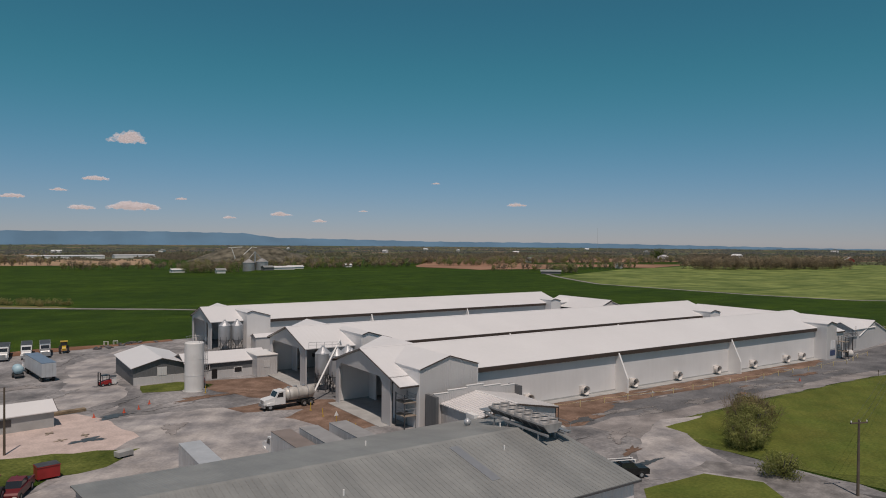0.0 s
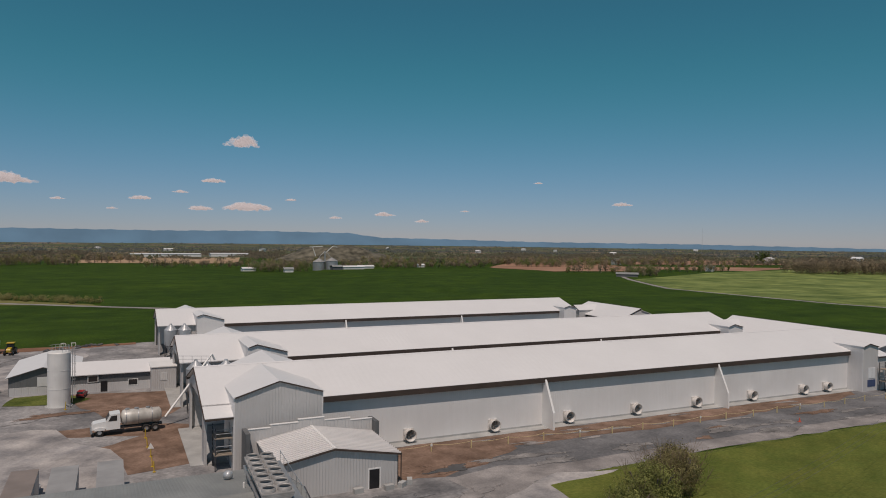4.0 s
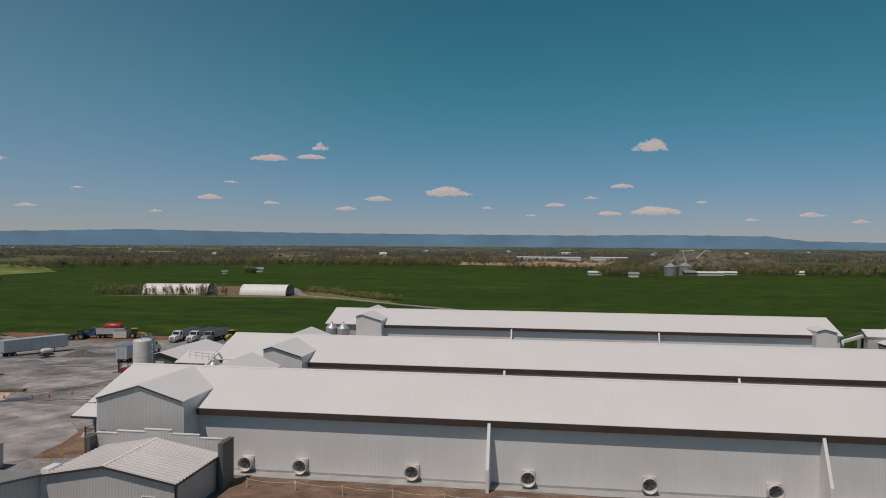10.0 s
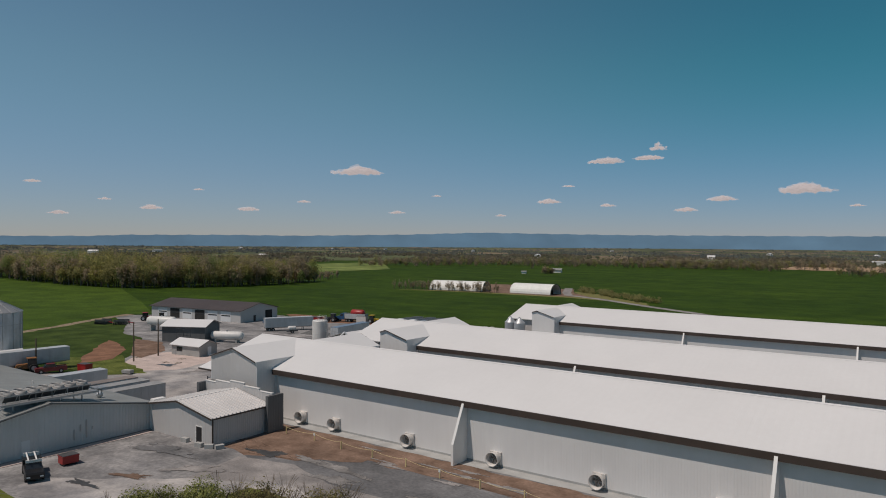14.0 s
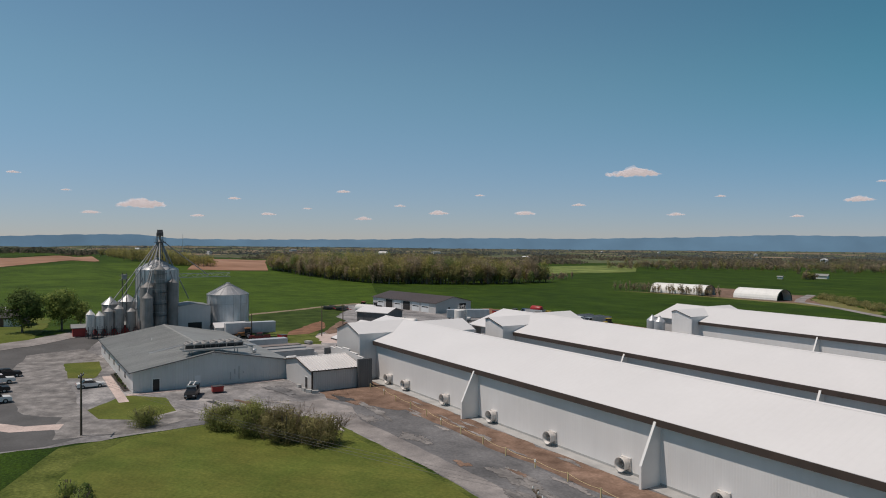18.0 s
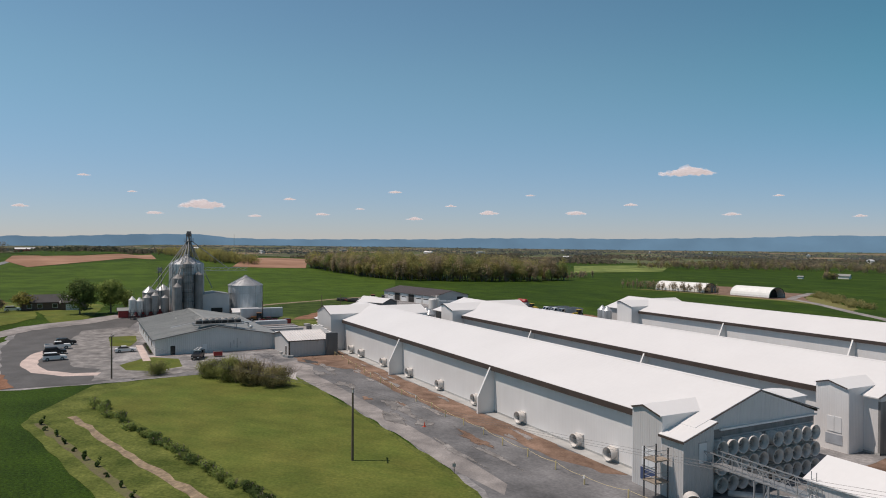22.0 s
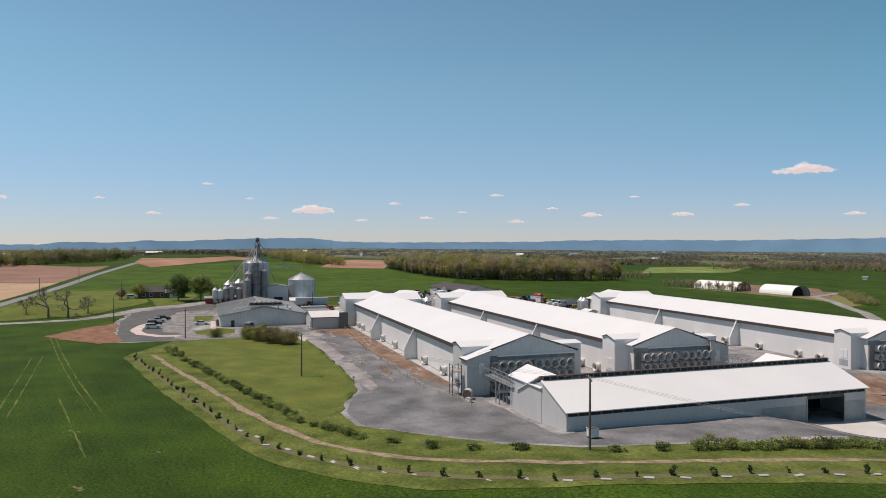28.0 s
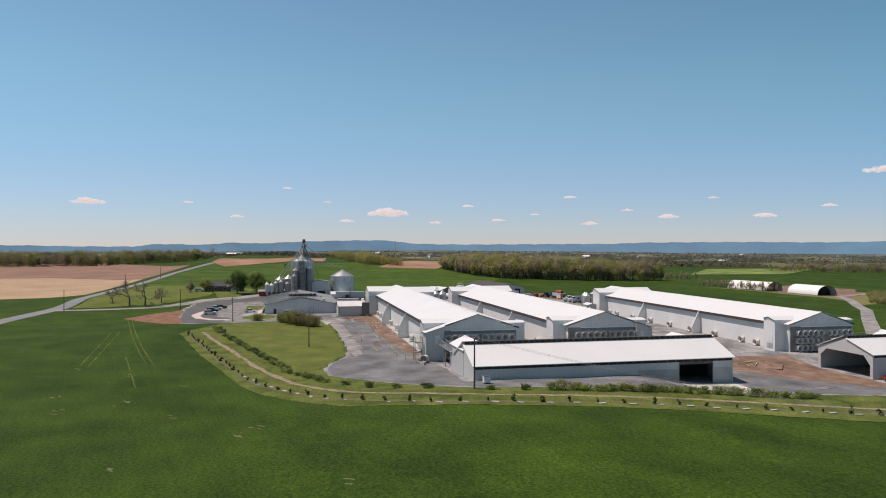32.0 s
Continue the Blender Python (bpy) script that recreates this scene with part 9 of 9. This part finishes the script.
for v in bm.verts:
    d = math.hypot(v.co.x, v.co.y)
    hgt = max(0, 1 - d) * 1.7 + noise.noise(v.co * 4.0) * 0.25 * max(0, 1.05 - d)
    v.co = Vector((v.co.x * 5.2, v.co.y * 3.0, hgt - 0.1))
gp = part("gravel_heap", bm, M_GHEAP := material("dark_gravel", (0.14, 0.14, 0.14), 0.95, vary=0.3, scale=0.8, fine=0.4, fine_scale=6, bump=0.06), smooth=True)
gp.matrix_basis = pose(-11.0, 172.0, rise(-11, 172) + 0.05, 0, 0, 25)
tagged(gp, "heap of dark grey gravel in the yard", "gravel heap")
bm = bmesh.new()
bmesh.ops.create_grid(bm, x_segments=26, y_segments=20, size=1)
for v in bm.verts:
    d = math.hypot(v.co.x, v.co.y)
    hgt = max(0, 1 - d) * 1.3 + noise.noise(v.co * 5.0) * 0.3 * max(0, 1.05 - d)
    v.co = Vector((v.co.x * 5.5, v.co.y * 4.0, hgt - 0.1))
sh2 = part("soil_heap", bm, M_SOIL, smooth=True)
sh2.matrix_basis = pose(181.0, 172.5, rise(181, 172.5) + 0.02, 0, 0, 50)
tagged(sh2, "low heap of red-brown soil and rubble", "soil heap")
rt = random.Random(9)
for k in range(7):
    x, y = 181 + rt.uniform(-5, 5), 171 + rt.uniform(-4, 4)
    o = part("timber", beam(bmesh.new(), (-0.9, 0, 0.1), (0.9, 0, 0.45), 0.16), M_CREAMP)
    o.matrix_basis = pose(x, y, rise(x, y) + 0.25, 0, 0, rt.uniform(0, 180))
    tagged(o, "short pale timber lying on the soil heap", "timber", "heap timbers")
car(202.6, 190.5, 100, M_RED, "pickup", "red pickup beside the open storage shed")
for x, y, lean, sign in ((38.5, 111.5, 0.4, False), (38.6, 106.8, -2, False), (38.8, 102.4, 0.5, True), (38.8, 98.1, -1.5, False), (38.9, 95.9, -1, False), (27.5, 133.5, 1.5, False)):
    mk = thing("marker_stake", x, y, rise(x, y) + 0.05, 10 * lean, "yellow wooden marker stake in the soil", "stake", "marker stakes")
    part("stake", beam(bmesh.new(), (0, 0, 0), (0.06 * lean, 0.03, 1.3), 0.09), M_YELLOW, mk)
    part("foot", boxes((-0.16, 0.16, -0.16, 0.16, 0, 0.06)), M_YELLOW, mk)
    if sign:
        part("sign", prism([(-0.4, 1.0), (0.4, 1.0), (0, 1.75)], "y", -0.03, 0.0), M_TRIMW, mk, "white triangular sign")
rd = random.Random(77)
for k in range(16):
    x, y = ((18.3, 206.8), (21.5, 207.5), (24.2, 210.3), (28.2, 212.4), (30.9, 213.4), (33.8, 213.4))[k % 6]
    x, y = x + rd.uniform(-2.5, 2.5), y + rd.uniform(-1, 1)
    db = thing("scrap_heap", x, y, rise(x, y) + 0.05, rd.uniform(0, 180), "low heap of dark scrap and stones at the field edge", "scrap", "field edge scrap")
    bm = bmesh.new()
    for _ in range(5):
        m = Matrix.Translation((rd.uniform(-0.8, 0.8), rd.uniform(-0.4, 0.4), rd.uniform(0.1, 0.3))) @ Matrix.Diagonal((rd.uniform(0.5, 1.2), rd.uniform(0.4, 0.8), rd.uniform(0.3, 0.6), 1))
        bmesh.ops.create_icosphere(bm, subdivisions=1, radius=0.5, matrix=m)
    part("stones", bm, M_GHEAP if k % 3 else M_FRAME, db)
for x, y in ((22.6, 213.6), (25.0, 213.8)):
    fr = thing("crate_frame", x, y, rise(x, y) + 0.08, 5, "small open white metal crate frame at the field edge", "frame", "crate frames")
    bm = bmesh.new()
    for a in (-0.5, 0.5):
        for b2 in (-0.5, 0.5):
            beam(bm, (a, b2, 0), (a, b2, 0.95), 0.07)
        beam(bm, (a, -0.5, 0.95), (a, 0.5, 0.95), 0.07)
    for b2 in (-0.5, 0.5):
        beam(bm, (-0.5, b2, 0.95), (0.5, b2, 0.95), 0.07)
    part("frame", bm, M_TRIMW, fr)
sg = thing("field_sign", 152.5, 76.1, rise(152, 76) + 0.05, 60, "small grey sign board on a post", "sign")
part("post", boxes((-0.04, 0.04, -0.04, 0.04, 0, 1.3)), M_POLE, sg)
part("board", boxes((-0.2, 0.2, -0.06, -0.04, 0.8, 1.2)), M_CONC, sg)

# ---- house by the road ----
hs = house_block("farmhouse", -50.0, 27.0, 2.9, 85, 13, 8.5, 2.9, 5.2, M_BRICK := material("dark_brick", (0.16, 0.10, 0.085), 0.85, vary=0.2, scale=0.8, fine=0.3, fine_scale=8), M_DROOF := material("dark_shingles", (0.055, 0.052, 0.055), 0.85, vary=0.2, scale=1.5, fine=0.3, fine_scale=4), "dark brick farmhouse with a shingled roof", "house", 0.5, M_TRIMW)
for x in (-4.5, -1.5, 3.0):
    w = part("window", boxes((x, x + 1.3, -4.31, -4.25, 1.0, 2.2)), M_GLASS, hs)
    part("frame", boxes((x - 0.1, x + 1.4, -4.29, -4.25, 0.9, 2.3)), M_TRIMW, w)
hs2 = house_block("garage", -46.5, 36.0, 2.9, 85, 7, 7, 2.7, 4.6, M_BRICK, M_DROOF, "dark brick garage beside the farmhouse", "garage", 0.4, M_TRIMW)
part("door", boxes((-2.2, 2.2, -3.56, -3.5, 0.1, 2.2)), M_DOORP, hs2)
fp = thing("flag_pole", -44.0, 13.0, rise(-44, 13), label="slender flag pole with a hanging flag", category="flag pole")
part("pole", lathe([(0.06, 0), (0.04, 7.0), (0, 7.05)], 6), M_STEEL, fp)
part("flag", prism([(0.05, 6.8), (0.4, 6.7), (0.45, 5.2), (0.2, 4.8), (0.05, 5.0)], "y", -0.03, 0.03), M_RED, fp)


# ---- far farms ----
def far_building(x, y, turn, L, W, h, r, wall, roof, label, category="barn"):
    t = house_block("far_building", x, y, rise(x, y), turn, L, W, h, r, wall, roof, label, category, 0.5, wall)
    return t


for x, y, tn, L, W, h, r, wl, rf, lab in ((147, 668, 10, 12, 6, 2.6, 3.8, M_WHITE, M_ROOF, "long white farm shed far across the field"), (178, 641, 0, 8, 6, 2.8, 4.6, M_WHITE, M_GREYROOF, "small white barn far across the field"),
        (247, 668, 5, 22, 9, 2.4, 3.6, M_WHITE, M_ROOF, "white farm building beside the far bins"), (228, 658, 10, 10, 6, 3, 4.6, M_DARKW, M_GREYROOF, "grey farm building beside the far bins"),
        (266, 684, 0, 16, 8, 2.2, 3.4, M_WHITE, M_ROOF, "white farm shed beside the far bins"), (335, 702, 0, 7, 5, 2.4, 3.8, M_WHITE, M_ROOF, "white house far across the field"),
        (436, 486, -42, 18, 7, 2.4, 3.8, M_DARKW, M_GREYROOF, "low dark farm shed by the lane"), (606, 557, 30, 9, 7, 4.5, 7, M_WHITE, M_GREYROOF, "white farmhouse across the light field"),
        (955, 775, 20, 20, 12, 6, 9, M_WHITE, M_ROOF, "large white barn on the far rise"), (1156, 572, 30, 26, 12, 5, 8, M_RED, M_ROOF, "red barn on the far rise"),
        (638, 750, 20, 12, 8, 5, 8, M_WHITE, M_GREYROOF, "white farmhouse among far trees"), (-163, 640, 15, 9, 6, 2.6, 4.4, M_WHITE, M_GREYROOF, "small grey farmstead in the far field"),
        (-177, 600, 15, 4, 3, 2.0, 2.8, M_WHITE, M_GREYROOF, "small white house in the far field"), (110, 1215, 5, 105, 30, 5, 6, M_WHITE, M_ROOF, "long white warehouse across the valley"),
        (212, 1240, 0, 62, 26, 5, 6, M_WHITE, M_ROOF, "long white warehouse across the valley"), (-640, 620, 60, 8, 6, 2.4, 3.8, M_WHITE, M_GREYROOF, "white farmhouse across the valley"),
        (-760, 760, 30, 9, 6, 2.4, 3.8, M_WHITE, M_GREYROOF, "white farmhouse across the valley"), (-900, 900, 30, 14, 8, 3, 4.5, M_WHITE, M_ROOF, "white shed across the valley"),
        (-772, -201, 80, 30, 12, 4, 6, M_WHITE, M_ROOF, "long white shed beyond the wood"), (-1148, -43, 80, 30, 10, 4, 6.5, M_RED, M_ROOF, "red barn beyond the hill")):
    far_building(x, y, tn, L, W, h, r, wl, rf, lab)
for x, y in ((214.5, 672), (226.5, 669)):
    g = thing("far_grain_bin", x, y, rise(x, y), label="large galvanised grain bin on a far farm", category="grain bin", group="far grain bins")
    part("shell", lathe([(5.8, -1), (5.8, 8)], 24), M_STEEL, g, smooth=True)
    part("roof", lathe([(6.1, 8), (0.5, 11.5), (0, 11.7)], 24), M_GALVD, g)
o = thing("far_elevator", 220.5, 672, rise(220, 672), label="thin grain elevator above the far bins", category="elevator")
part("leg", boxes((-0.5, 0.5, -0.5, 0.5, 0, 18)), M_STEEL, o)
part("spout", tube(bmesh.new(), (0, 0, 18), (-6, 0, 11.5), 0.25, 6), M_STEEL, o)
part("spout", tube(bmesh.new(), (0, 0, 18), (6, -1, 11.5), 0.25, 6), M_STEEL, o)
bm = bmesh.new()
bmesh.ops.create_grid(bm, x_segments=40, y_segments=20, size=1)
for v in bm.verts:
    d = math.hypot(v.co.x, v.co.y)
    q = v.co.copy()
    v.co = Vector((q.x * 95, q.y * 60, max(0, min(1, (1 - d) * 1.6)) * (19 + 6 * noise.noise(q * 3)) - 1))
qm = part("quarry_mound", bm, M_QUARRY := material("quarry_slope", (0.070, 0.064, 0.040), 0.95, vary=0.5, scale=9, tint=(0.15, 0.135, 0.10), fine=0.3, fine_scale=0.2), smooth=True)
qm.matrix_basis = pose(320, 960, rise(320, 960), 0, 0, -10)
tagged(qm, "bare brown quarry mound with scrub far off", "mound", kind="structure")
conv = thing("quarry_conveyor", 287, 905, rise(287, 905), label="pale inclined quarry conveyor far off", category="conveyor")
for p, q in (((-22, 0, 19), (-4, 0, 20)), ((-18, 0, 19), (-13, 0, 5)), ((-2, 0, 10), (9, 0, 20)), ((9, 0, 20), (16, 2, 19))):
    part("gantry", beam(bmesh.new(), p, q, 0.7), M_TRIMW, conv)
for x, y, h in ((-775, 229, 30), (1400, 1350, 70)):
    mst = thing("radio_mast", x, y, rise(x, y), label="thin lattice radio mast on the horizon", category="mast")
    part("mast", lathe([(0.45, 0), (0.15, h)], 4), M_STEEL, mst)
